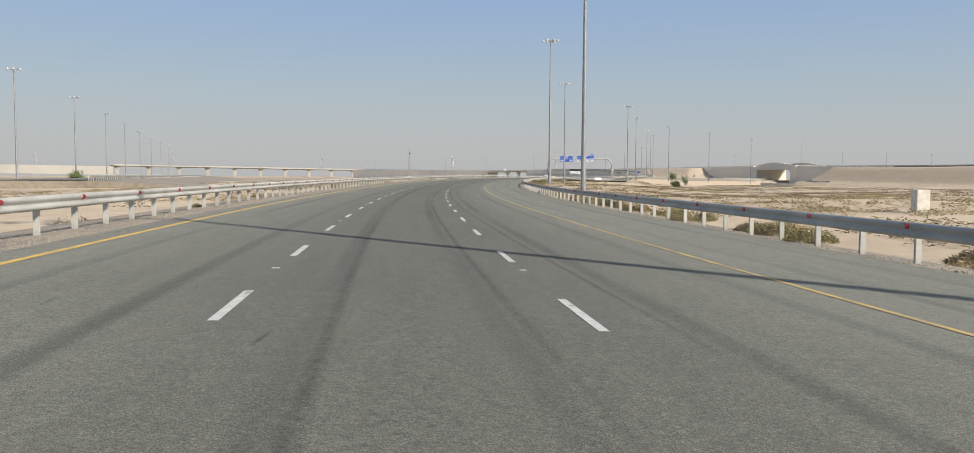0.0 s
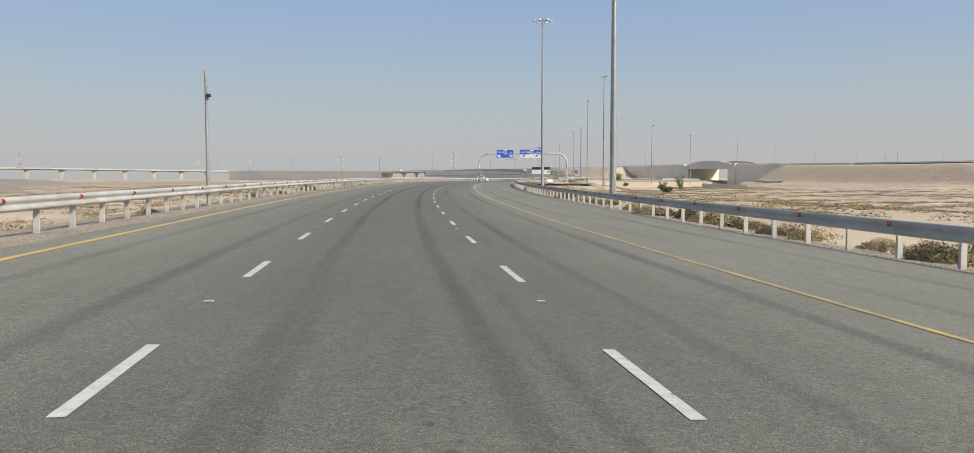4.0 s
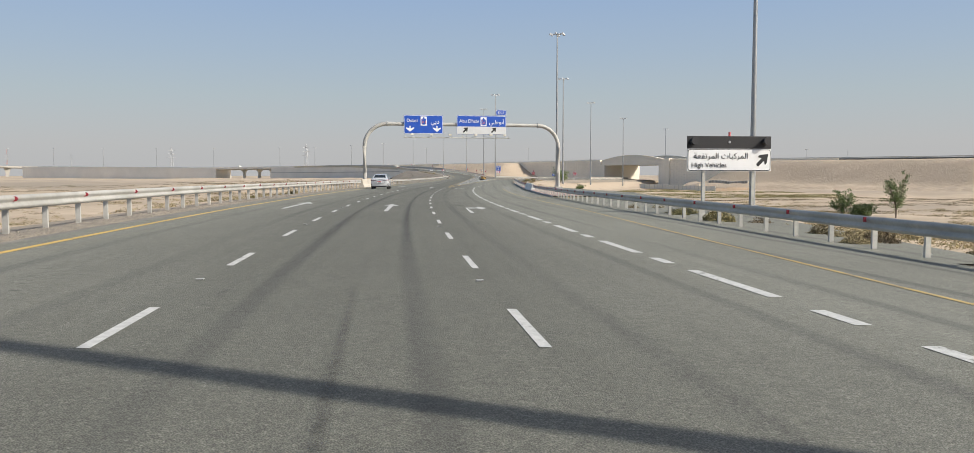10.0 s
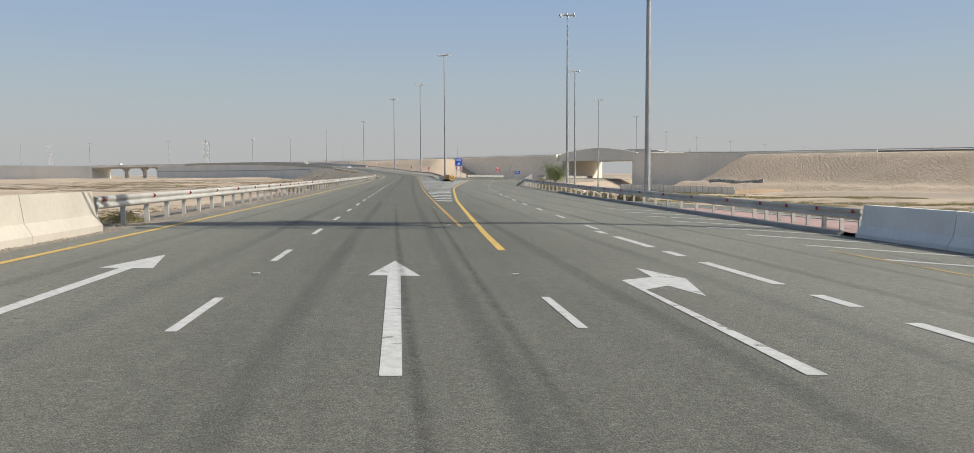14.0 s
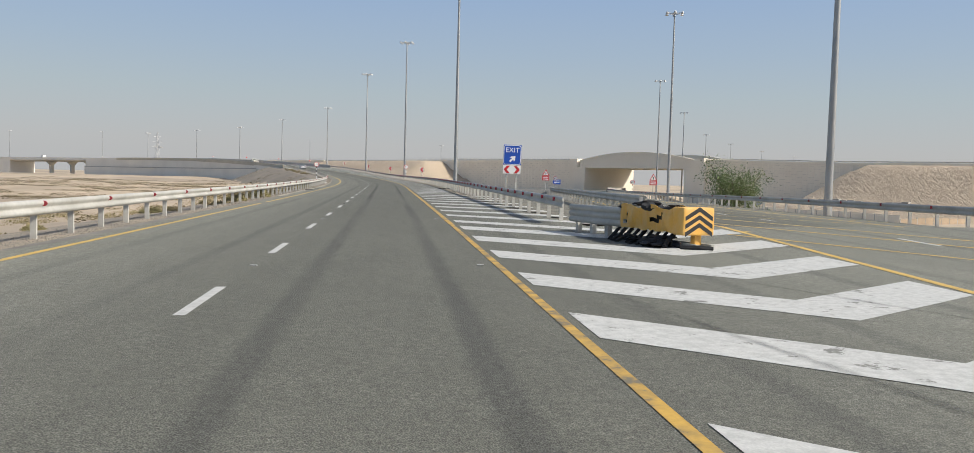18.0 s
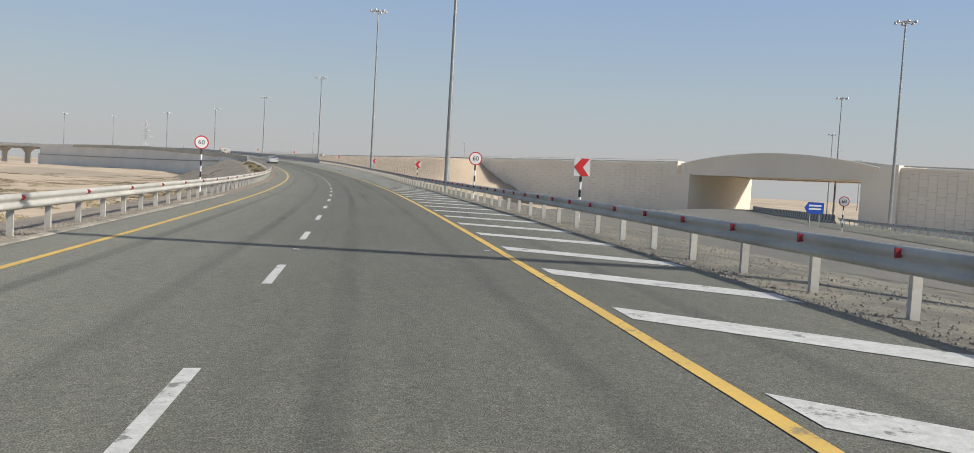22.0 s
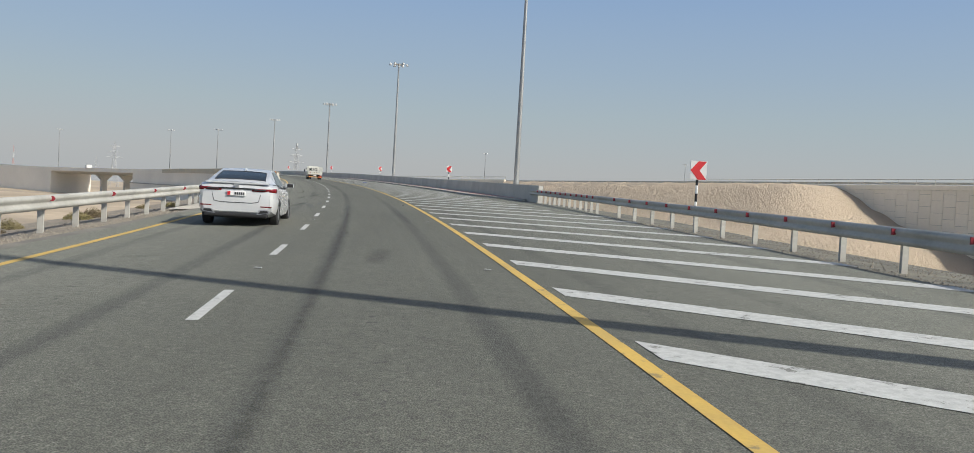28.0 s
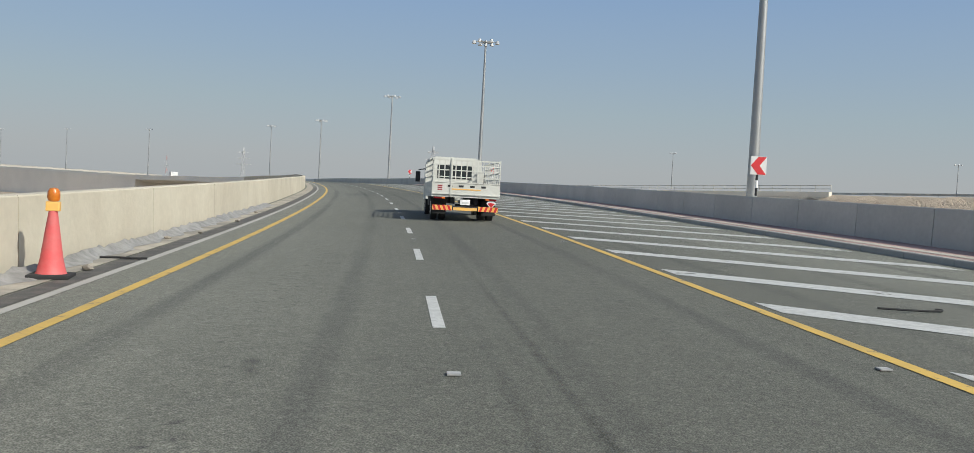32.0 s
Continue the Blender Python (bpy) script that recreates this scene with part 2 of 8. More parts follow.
BROWN_GRAVEL = material("brown_gravel", (0.215, 0.185, 0.145), 0.95, second=(0.29, 0.245, 0.185), scale=0.09, amount=0.8, fine=0.35, fine_scale=1.6, bump=0.6, bump_scale=3.0, coords="World")
WHITE_PAINT = material("white_road_paint", (0.50, 0.50, 0.47), 0.75, second=(0.31, 0.31, 0.29), scale=11.0, amount=0.5, fine=0.25, fine_scale=60, coords="World")
YELLOW_PAINT = material("yellow_road_paint", (0.58, 0.385, 0.085), 0.7, second=(0.42, 0.29, 0.09), scale=1.6, amount=0.6, fine=0.14, fine_scale=30, coords="World")
FADED_YELLOW = material("faded_yellow_paint", (0.46, 0.33, 0.11), 0.75, second=(0.26, 0.21, 0.12), scale=1.2, amount=0.9, fine=0.14, fine_scale=30, coords="World")
WORN_YELLOW = material("worn_yellow_paint", (0.50, 0.31, 0.06), 0.75, second=(0.20, 0.15, 0.075), scale=4.0, amount=0.8, fine=0.2, fine_scale=30, coords="World")
def chipped(m, lo, hi, scale, amount):
    """Paint worn through to the asphalt in flakes."""
    t = m.node_tree
    b = t.nodes["Principled BSDF"]
    old = b.inputs["Base Color"].links[0].from_socket
    geo = t.nodes.new("ShaderNodeNewGeometry")
    n = t.nodes.new("ShaderNodeTexNoise")
    n.inputs["Scale"].default_value, n.inputs["Detail"].default_value, n.inputs["Roughness"].default_value = scale, 8, 0.72
    t.links.new(geo.outputs["Position"], n.inputs["Vector"])
    r = t.nodes.new("ShaderNodeMapRange")
    r.inputs[1].default_value, r.inputs[2].default_value, r.inputs[4].default_value = lo, hi, amount
    t.links.new(n.outputs[0], r.inputs[0])
    x = t.nodes.new("ShaderNodeMix")
    x.data_type = "RGBA"
    t.links.new(r.outputs[0], x.inputs[0])
    t.links.new(old, x.inputs[6])
    x.inputs[7].default_value = (0.125, 0.122, 0.10, 1)
    t.links.new(x.outputs[2], b.inputs["Base Color"])


chipped(WHITE_PAINT, 0.585, 0.63, 3.2, 0.85)
chipped(YELLOW_PAINT, 0.575, 0.64, 4.5, 0.7)
chipped(WORN_YELLOW, 0.55, 0.61, 4.0, 0.8)
GALV = material("galvanised_steel", (0.46, 0.45, 0.41), 0.6, 0.12, second=(0.33, 0.32, 0.285), scale=0.8, amount=0.8, fine=0.16, fine_scale=9, bump=0.15, bump_scale=5, coords="World")
POST = material("dull_galvanised_post", (0.47, 0.46, 0.42), 0.7, 0.0, second=(0.36, 0.345, 0.31), scale=3.0, fine=0.1, fine_scale=14, jitter=0.1)
MAST = material("mast_steel", (0.36, 0.37, 0.37), 0.5, 0.6, second=(0.30, 0.31, 0.31), scale=0.5, fine=0.08, fine_scale=9)
CONCRETE = material("cream_concrete", (0.47, 0.43, 0.36), 0.85, second=(0.38, 0.345, 0.285), scale=0.5, amount=0.7, fine=0.1, fine_scale=9, bump=0.2, bump_scale=18, coords="World", jitter=0.04)
CREAM_PARAPET = material("yellowed_parapet_concrete", (0.52, 0.475, 0.375), 0.85, second=(0.44, 0.39, 0.30), scale=0.7, amount=0.7, fine=0.1, fine_scale=7, bump=0.25, bump_scale=14, coords="World", jitter=0.05)
WHITE_BARRIER = material("white_painted_concrete", (0.72, 0.72, 0.69), 0.8, second=(0.62, 0.61, 0.57), scale=0.6, amount=0.7, fine=0.08, fine_scale=9, bump=0.2, bump_scale=18, coords="World", jitter=0.04)
GREY_CONCRETE = material("grey_concrete", (0.40, 0.385, 0.35), 0.88, second=(0.31, 0.295, 0.26), scale=0.4, amount=0.7, fine=0.1, fine_scale=9, bump=0.2, bump_scale=18, coords="World", jitter=0.05)
PALE_PARAPET = material("pale_parapet_concrete", (0.53, 0.505, 0.45), 0.88, second=(0.43, 0.41, 0.365), scale=0.5, amount=0.7, fine=0.12, fine_scale=8, bump=0.2, bump_scale=16, coords="World", jitter=0.06)
WALL_PAINT = material("beige_render", (0.80, 0.735, 0.615), 0.88, second=(0.73, 0.665, 0.55), scale=0.12, amount=0.6, fine=0.06, fine_scale=3, bump=0.15, bump_scale=6, coords="World", jitter=0.02)
# Base paled beyond the near concrete, standing in for haze over the flyover.
BRIDGE_SHADE = material("hazed_flyover_concrete", (0.80, 0.755, 0.67), 0.9, second=(0.68, 0.64, 0.57), scale=0.06, amount=0.6, fine=0.06, fine_scale=1.5, coords="World")
SIGN_BLUE = material("sign_blue", (0.008, 0.068, 0.40), 0.5, second=(0.010, 0.078, 0.43), scale=1.0, fine=0.04, fine_scale=8)
SIGN_WHITE = material("sign_white", (0.80, 0.80, 0.79), 0.5, second=(0.70, 0.69, 0.67), scale=1.2, amount=0.4)
SIGN_RED = material("sign_red", (0.55, 0.015, 0.02), 0.5, second=(0.46, 0.02, 0.025), scale=2.0)
SIGN_BLACK = material("sign_black", (0.018, 0.018, 0.019), 0.6, fine=0.1, fine_scale=9)
SIGN_GREY = material("sign_grey", (0.60, 0.605, 0.60), 0.5, second=(0.52, 0.525, 0.52), scale=1.5, amount=0.5)
ORANGE = material("orange_paint", (0.75, 0.18, 0.02), 0.6, fine=0.06, fine_scale=12)
REFLECTOR = material("red_reflector", (0.27, 0.025, 0.035), 0.4, fine=0.05, fine_scale=30)
RED_PLASTIC = material("faded_red_plastic", (0.58, 0.085, 0.085), 0.6, second=(0.52, 0.12, 0.115), scale=4, fine=0.08, fine_scale=25)
WHITE_PLASTIC = material("dusty_white_plastic", (0.66, 0.63, 0.56), 0.65, second=(0.54, 0.50, 0.42), scale=3, fine=0.06, fine_scale=25)
CAR_WHITE = material("white_car_paint", (0.52, 0.53, 0.535), 0.25, second=(0.49, 0.495, 0.50), scale=1.0)
CAR_WHITE.node_tree.nodes["Principled BSDF"].inputs["Coat Weight"].default_value = 0.6
TRUCK_WHITE = material("dusty_white_truck_paint", (0.58, 0.58, 0.53), 0.5, second=(0.46, 0.45, 0.40), scale=2.0, amount=0.7, fine=0.05, fine_scale=14)
DARK_GLASS = material("tinted_glass", (0.022, 0.027, 0.028), 0.08, fine=0.02, fine_scale=4)
RUBBER = material("tyre_rubber", (0.022, 0.022, 0.022), 0.85, fine=0.15, fine_scale=20)
DARK_TRIM = material("black_plastic_trim", (0.02, 0.02, 0.021), 0.6, fine=0.1, fine_scale=30)
ALLOY = material("alloy", (0.45, 0.45, 0.46), 0.35, 0.8, fine=0.06, fine_scale=20)
TAIL_RED = material("red_tail_lamp", (0.15, 0.006, 0.010), 0.2, fine=0.05, fine_scale=30)
LAMP_GLASS = material("lamp_housing", (0.44, 0.45, 0.45), 0.4, 0.0, fine=0.05, fine_scale=20)
PINK_PAVING = material("red_block_paving", (0.40, 0.27, 0.235), 0.9, second=(0.32, 0.225, 0.195), scale=0.8, fine=0.15, fine_scale=8, bump=0.2, bump_scale=10, coords="World")
FOLIAGE = material("dusty_foliage", (0.11, 0.16, 0.05), 0.8, second=(0.17, 0.20, 0.085), scale=1.5, fine=0.25, fine_scale=6)
DRY_SCRUB = material("dry_scrub", (0.33, 0.265, 0.145), 0.9, second=(0.20, 0.175, 0.085), scale=0.5, amount=0.9, fine=0.25, fine_scale=4, coords="World")
BARK = material("bark", (0.16, 0.12, 0.085), 0.9, second=(0.11, 0.085, 0.06), scale=6, fine=0.2, fine_scale=20)
YELLOW_BOX = material("yellow_cushion", (0.76, 0.41, 0.07), 0.6, second=(0.72, 0.44, 0.14), scale=3, fine=0.08, fine_scale=20)
DUSTY_KERB = material("dusty_worn_kerb", (0.33, 0.30, 0.245), 0.95, second=(0.20, 0.18, 0.145), scale=2.2, amount=0.9, fine=0.3, fine_scale=18, bump=0.5, bump_scale=20, coords="World", jitter=0.18)
# Pylon red with the distance haze put into its colour.
HAZED_RED = material("hazed_red_paint", (0.46, 0.20, 0.18), 0.7, second=(0.50, 0.27, 0.24), scale=0.3)
MESH_STEEL = material("pylon_steel", (0.42, 0.43, 0.44), 0.6, 0.3, fine=0.05, fine_scale=2)


# ---- building helpers ----
def from_lists(verts, faces, uvs=None):
    me = bpy.data.meshes.new("mesh")
    me.from_pydata([tuple(v) for v in verts], [], faces)
    if uvs is not None:
        layer = me.uv_layers.new(name="lane")
        idx = np.empty(len(me.loops), dtype=np.int32)
        me.loops.foreach_get("vertex_index", idx)
        layer.data.foreach_set("uv", np.asarray(uvs, dtype=np.float32)[idx].ravel())
    me.update()
    return me


def to_mesh(shape):
    if isinstance(shape, bpy.types.Mesh):
        return shape
    me = bpy.data.meshes.new("mesh")
    shape.to_mesh(me)
    shape.free()
    return me


def part(name, shape, mat, parent, label="", at=None):
    """One mesh object under a thing or a part."""
    me = to_mesh(shape)
    if mat is not None and not me.materials:
        me.materials.append(mat)
    ob = new(name, me)
    ob.parent = parent
    if at is not None:
        ob.matrix_basis = at
    return tagged(ob, label)


def thing(name, label, category, group="", kind="", at=None):
    ob = new(name)
    ob.empty_display_size = 0.2
    if at is not None:
        ob.matrix_basis = at
    return tagged(ob, label, category, group, kind)


def solid(name, shape, mat, label, category, group="", kind="", at=None):
    """A thing that is one mesh."""
    me = to_mesh(shape)
    me.materials.append(mat)
    ob = new(name, me)
    if at is not None:
        ob.matrix_basis = at
    return tagged(ob, label, category, group, kind)


def box(x0, x1, y0, y1, z0, z1, bevel=0.0, bm=None):
    bm = bm or bmesh.new()
    r = bmesh.ops.create_cube(bm, size=1)
    bmesh.ops.transform(bm, verts=r["verts"], matrix=Matrix.Translation(((x0 + x1) / 2, (y0 + y1) / 2, (z0 + z1) / 2)) @ Matrix.Diagonal((x1 - x0, y1 - y0, z1 - z0, 1)))
    if bevel:
        bmesh.ops.bevel(bm, geom=list({e for v in r["verts"] for e in v.link_edges}), offset=bevel, segments=2, affect="EDGES", profile=0.6)
    return bm


def tube(p, q, r0, r1=None, sides=10, bm=None):
    """A capped, tapered tube from p to q."""
    bm = bm or bmesh.new()
    p, q = Vector(p), Vector(q)
    d = q - p
    m = Matrix.Translation((p + q) / 2) @ d.to_track_quat("Z", "Y").to_matrix().to_4x4()
    bmesh.ops.create_cone(bm, cap_ends=True, segments=sides, radius1=r0, radius2=r0 if r1 is None else r1, depth=d.length, matrix=m)
    return bm


def loft(sections, closed=False, caps=True):
    """A skin over rows of points with as many points each."""
    bm = bmesh.new()
    rows = [[bm.verts.new(p) for p in r] for r in sections]
    m = len(rows[0])
    for a, b in zip(rows, rows[1:]):
        for k in range(m if closed else m - 1):
            bm.faces.new((a[k], a[(k + 1) % m], b[(k + 1) % m], b[k]))
    if caps and closed:
        bm.faces.new(rows[0][::-1])
        bm.faces.new(rows[-1])
    bmesh.ops.recalc_face_normals(bm, faces=bm.faces[:])
    return bm


def pipe(points, r, sides=10, bm=None):
    """A round pipe along a list of points."""
    bm = bm or bmesh.new()
    pts = [Vector(p) for p in points]
    rings = []
    for i, p in enumerate(pts):
        d = (pts[min(i + 1, len(pts) - 1)] - pts[max(i - 1, 0)]).normalized()
        q = d.to_track_quat("Z", "Y").to_matrix()
        rings.append([bm.verts.new(p + q @ Vector((r * math.cos(a), r * math.sin(a), 0))) for a in (math.tau * k / sides for k in range(sides))])
    for a, b in zip(rings, rings[1:]):
        for k in range(sides):
            bm.faces.new((a[k], a[(k + 1) % sides], b[(k + 1) % sides], b[k]))
    bm.faces.new(rings[0][::-1])
    bm.faces.new(rings[-1])
    return bm


def smooth(ob, angle=40):
    for f in ob.data.polygons:
        f.use_smooth = True
    ob.data.set_sharp_from_angle(angle=radians(angle))
    return ob


def lettering(text, size, align="CENTER"):
    """Flat letters as a mesh in the x-z plane, facing -y."""
    cu = bpy.data.curves.new("letters", "FONT")
    cu.body, cu.size, cu.align_x, cu.align_y = text, size, align, "CENTER"
    cu.extrude = 0.004
    ob = bpy.data.objects.new("letters", cu)
    scene.collection.objects.link(ob)
    bpy.context.view_layer.update()
    me = bpy.data.meshes.new_from_object(ob.evaluated_get(bpy.context.evaluated_depsgraph_get()))
    bpy.data.objects.remove(ob)
    me.transform(Matrix.Rotation(radians(90), 4, "X"))
    me.materials.clear()
    return me


# ---- alignments ----
class Line:
    """A road's reference line: heading (degrees, left positive), level and crossfall (degrees, right side down) by station."""

    def __init__(self, x, y, start, end, heading, level, fall):
        self.q = np.arange(start, end, 1.0)
        h = np.radians(np.interp(self.q + 0.5, *zip(*heading)))
        self.x = x + np.concatenate([[0], np.cumsum(-np.sin(h))])[:-1]
        self.y = y + np.concatenate([[0], np.cumsum(np.cos(h))])[:-1]
        self.h = np.radians(np.interp(self.q, *zip(*heading)))
        z = np.interp(self.q, *zip(*level))
        k = np.hanning(21)
        self.z = np.convolve(np.pad(z, 10, mode="reflect", reflect_type="odd"), k / k.sum(), "valid")
        self.f = np.interp(self.q, *zip(*fall))

    def level(self, s, o):
        return np.interp(s, self.q, self.z) - np.tan(np.radians(np.interp(s, self.q, self.f))) * o

    def at(self, s, o, dz=0.0):
        h = np.interp(s, self.q, self.h)
        return Vector((np.interp(s, self.q, self.x) + math.cos(h) * o, np.interp(s, self.q, self.y) + math.sin(h) * o, self.level(s, o) + dz))

    def stand(self, s, o, dz=0.0, turn=0.0):
        """y runs ahead along the road, x to the right."""
        p = self.at(s, o, dz)
        return Matrix.Translation(p) @ Matrix.Rotation(np.interp(s, self.q, self.h) + radians(turn), 4, "Z")

    def many(self, s, o, dz=0.0):
        h = np.interp(s, self.q, self.h)
        return np.stack([np.interp(s, self.q, self.x) + np.cos(h) * o, np.interp(s, self.q, self.y) + np.sin(h) * o, self.level(s, o) + dz], -1)


MAIN = Line(24.43, -54.71, -60, 1800,
            [(-60, 28.01), (0, 23.26), (60, 18.64), (120, 14.45), (180, 10.3), (240, 5.78), (300, 1.46), (330, -0.46), (350, -1.3), (375, -1.53), (400, -1.71),
             (425, -2.19), (450, -2.22), (475, -1.9), (500, -2.11), (520, -1.1), (540, 0.77), (560, 1.63), (600, 4.3), (640, 7.48), (680, 10.68), (720, 13.68),
             (750, 15.82), (781, 18.31), (857, 25.0), (924, 30.3), (990, 35.6), (1053, 42), (1095, 52), (1140, 62), (1800, 64)],
            [(-60, -0.1), (0, 0.034), (30, 0.15), (60, 0.24), (120, 0.488), (180, 0.785), (210, 0.9), (240, 0.993), (270, 1.019), (300, 0.928), (330, 0.849), (360, 0.807), (390, 0.819),
             (420, 0.916), (450, 1.084), (480, 1.252), (510, 1.447), (540, 1.661), (570, 1.908), (600, 2.242), (630, 2.74), (660, 3.379), (690, 4.136), (720, 4.892),
             (750, 5.622), (780, 6.356), (830, 7.6), (900, 9.0), (980, 9.6), (1040, 9.4), (1100, 9.5), (1130, 9.2), (1160, 9.1), (1190, 9.0), (1250, 9.8), (1430, 11.5), (1800, 14)],
            [(-60, 1.3), (0, 1.3), (30, 1.45), (90, 1.58), (150, 1.74), (180, 1.79), (240, 1.57), (270, 1.58), (330, 1.78), (360, 1.46), (390, 1.02), (420, 0.33), (450, -0.8),
             (480, -1.77), (510, -1.92), (540, -1.59), (600, -1.34), (690, -1.55), (780, -1.48), (1800, -1.4)])
nose = MAIN.at(450, 10.8)
RAMP = Line(nose.x, nose.y, 0, 460,
            [(0, -8.2), (90, -13.5), (180, -20.5), (280, -27.5), (460, -36)],
            [(0, nose.z), (30, nose.z - 0.05), (90, 0.9), (140, 0.75), (180, 0.5), (220, 0.2), (260, -0.1), (300, -0.3), (460, -2.6)],
            [(0, 0.4), (90, 1.5), (460, 1.5)])
# the same line without crossfall, for the flat apron
APRON_LINE = Line(nose.x, nose.y, 0, 460,
            [(0, -8.2), (90, -13.5), (180, -20.5), (280, -27.5), (460, -36)],
            [(0, nose.z), (30, nose.z - 0.05), (90, 0.9), (140, 0.75), (180, 0.5), (220, 0.2), (260, -0.1), (300, -0.3), (460, -2.6)],
            [(0, 0), (460, 0)])


def table(*pairs):
    """An offset that glides along the station."""
    xs, ys = zip(*pairs)
    return lambda s: np.interp(s, xs, ys)


def ribbon(line, s0, s1, left, right, dz=0.0, step=4.0, across=1):
    """A surface strip between two offsets, with metres across and along as its UV."""
    n = max(1, round((s1 - s0) / step))
    s = np.linspace(s0, s1, n + 1)
    a = left(s) if callable(left) else np.full(n + 1, float(left))
    b = right(s) if callable(right) else np.full(n + 1, float(right))
    verts, uvs = [], []
    for k in range(across + 1):
        o = a + (b - a) * k / across
        verts.append(line.many(s, o, dz))
        uvs.append(np.stack([o, s], -1))
    v = np.stack(verts, 1).reshape(-1, 3)
    w = across + 1
    faces = [(i * w + k, i * w + k + 1, (i + 1) * w + k + 1, (i + 1) * w + k) for i in range(n) for k in range(across)]
    return from_lists(v.tolist(), faces, np.stack(uvs, 1).reshape(-1, 2))


def sweep(line, s0, s1, offset, profile, step=4.0, dz=0.0, cap=True, flat=True):
    """A solid of one closed cross-section (across, up) along the road."""
    n = max(1, round((s1 - s0) / step))
    s = np.linspace(s0, s1, n + 1)
    o = offset(s) if callable(offset) else np.full(n + 1, float(offset))
    verts = []
    for a, u in profile:
        p = line.many(s, o + a, 0.0)
        if flat:
            p[:, 2] = line.level(s, o)
        p[:, 2] += u + dz
        verts.append(p)
    m = len(profile)
    v = np.stack(verts, 1).reshape(-1, 3)
    faces = [(i * m + k, i * m + (k + 1) % m, (i + 1) * m + (k + 1) % m, (i + 1) * m + k) for i in range(n) for k in range(m)]
    if cap:
        faces += [tuple(range(m))[::-1], tuple(n * m + k for k in range(m))]
    return from_lists(v.tolist(), faces)


# ---- the painted lower sky: a glowing ring behind everything, blue above and haze grey at the horizon ----
def haze_ring():
    m = bpy.data.materials.new("painted_horizon_haze")
    m.use_nodes = True
    t = m.node_tree
    t.nodes.remove(t.nodes["Principled BSDF"])
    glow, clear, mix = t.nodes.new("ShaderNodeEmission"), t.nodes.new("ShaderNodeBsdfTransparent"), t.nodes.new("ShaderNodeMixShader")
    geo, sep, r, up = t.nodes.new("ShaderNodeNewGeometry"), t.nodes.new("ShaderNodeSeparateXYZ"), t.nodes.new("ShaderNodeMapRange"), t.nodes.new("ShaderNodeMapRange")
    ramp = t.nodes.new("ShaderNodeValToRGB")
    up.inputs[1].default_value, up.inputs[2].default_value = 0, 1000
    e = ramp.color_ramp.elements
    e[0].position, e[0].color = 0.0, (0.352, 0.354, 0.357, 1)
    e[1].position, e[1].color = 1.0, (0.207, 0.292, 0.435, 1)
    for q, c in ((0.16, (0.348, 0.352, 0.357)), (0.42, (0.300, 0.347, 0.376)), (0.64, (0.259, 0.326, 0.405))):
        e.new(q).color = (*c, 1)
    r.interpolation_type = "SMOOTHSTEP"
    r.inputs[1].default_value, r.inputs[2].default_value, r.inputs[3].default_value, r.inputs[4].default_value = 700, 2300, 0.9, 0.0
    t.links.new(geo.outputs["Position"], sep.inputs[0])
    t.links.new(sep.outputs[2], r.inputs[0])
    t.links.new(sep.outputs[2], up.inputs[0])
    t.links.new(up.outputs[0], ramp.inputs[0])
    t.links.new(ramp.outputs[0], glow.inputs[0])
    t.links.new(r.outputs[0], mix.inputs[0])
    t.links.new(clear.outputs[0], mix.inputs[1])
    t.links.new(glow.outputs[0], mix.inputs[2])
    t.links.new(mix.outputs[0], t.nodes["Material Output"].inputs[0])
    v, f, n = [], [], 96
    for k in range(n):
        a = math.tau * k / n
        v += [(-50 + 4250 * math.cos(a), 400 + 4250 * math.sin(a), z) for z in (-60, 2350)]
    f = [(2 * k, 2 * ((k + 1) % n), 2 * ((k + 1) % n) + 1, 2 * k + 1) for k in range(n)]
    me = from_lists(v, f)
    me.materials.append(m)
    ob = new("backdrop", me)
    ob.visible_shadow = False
    return tagged(ob, "glowing ring painted as pale haze and lower sky along the desert horizon", "backdrop", kind="structure")


haze_ring()

# ---- setting: ground ----
LEFT_RAIL = table((-60, -5.7), (330, -5.9), (350, -5.2), (430, -5.1), (560, -5.5), (690, -5.3), (715, -4.75), (724, -4.52), (745, -4.55), (768, -4.62), (780, -4.95), (792, -5.08), (1000, -5.2), (1800, -5.2))
LEFT_EDGE = table((-60, -4.38), (330, -4.5), (350, -4.36), (470, -4.4), (490, -4.47), (560, -4.72), (690, -4.55), (715, -4.0), (1430, -4.0))
RIGHT_EDGE = table((-60, 10.9), (60, 11.2), (160, 12.1), (330, 13.7), (424, 14.2), (452, 19.0))
RIGHT_RAIL = table((-60, 11.7), (60, 11.9), (160, 12.8), (233, 12.9), (330, 14.4), (424, 14.8), (452, 19.6))
GORE_RAIL = table((452, 6.9), (490, 6.95), (560, 7.1), (600, 7.5), (640, 8.9), (690, 10.8), (715, 11.7), (724, 11.75), (744, 11.6), (830, 11.5), (1000, 12.5), (1100, 15.2), (1800, 15.2))
RIGHT_YELLOW = table((-60, 7.25), (160, 7.2), (190, 7.3), (225, 8.15), (258, 9.9), (280, 10.9), (352, 11.0), (424, 11.6))
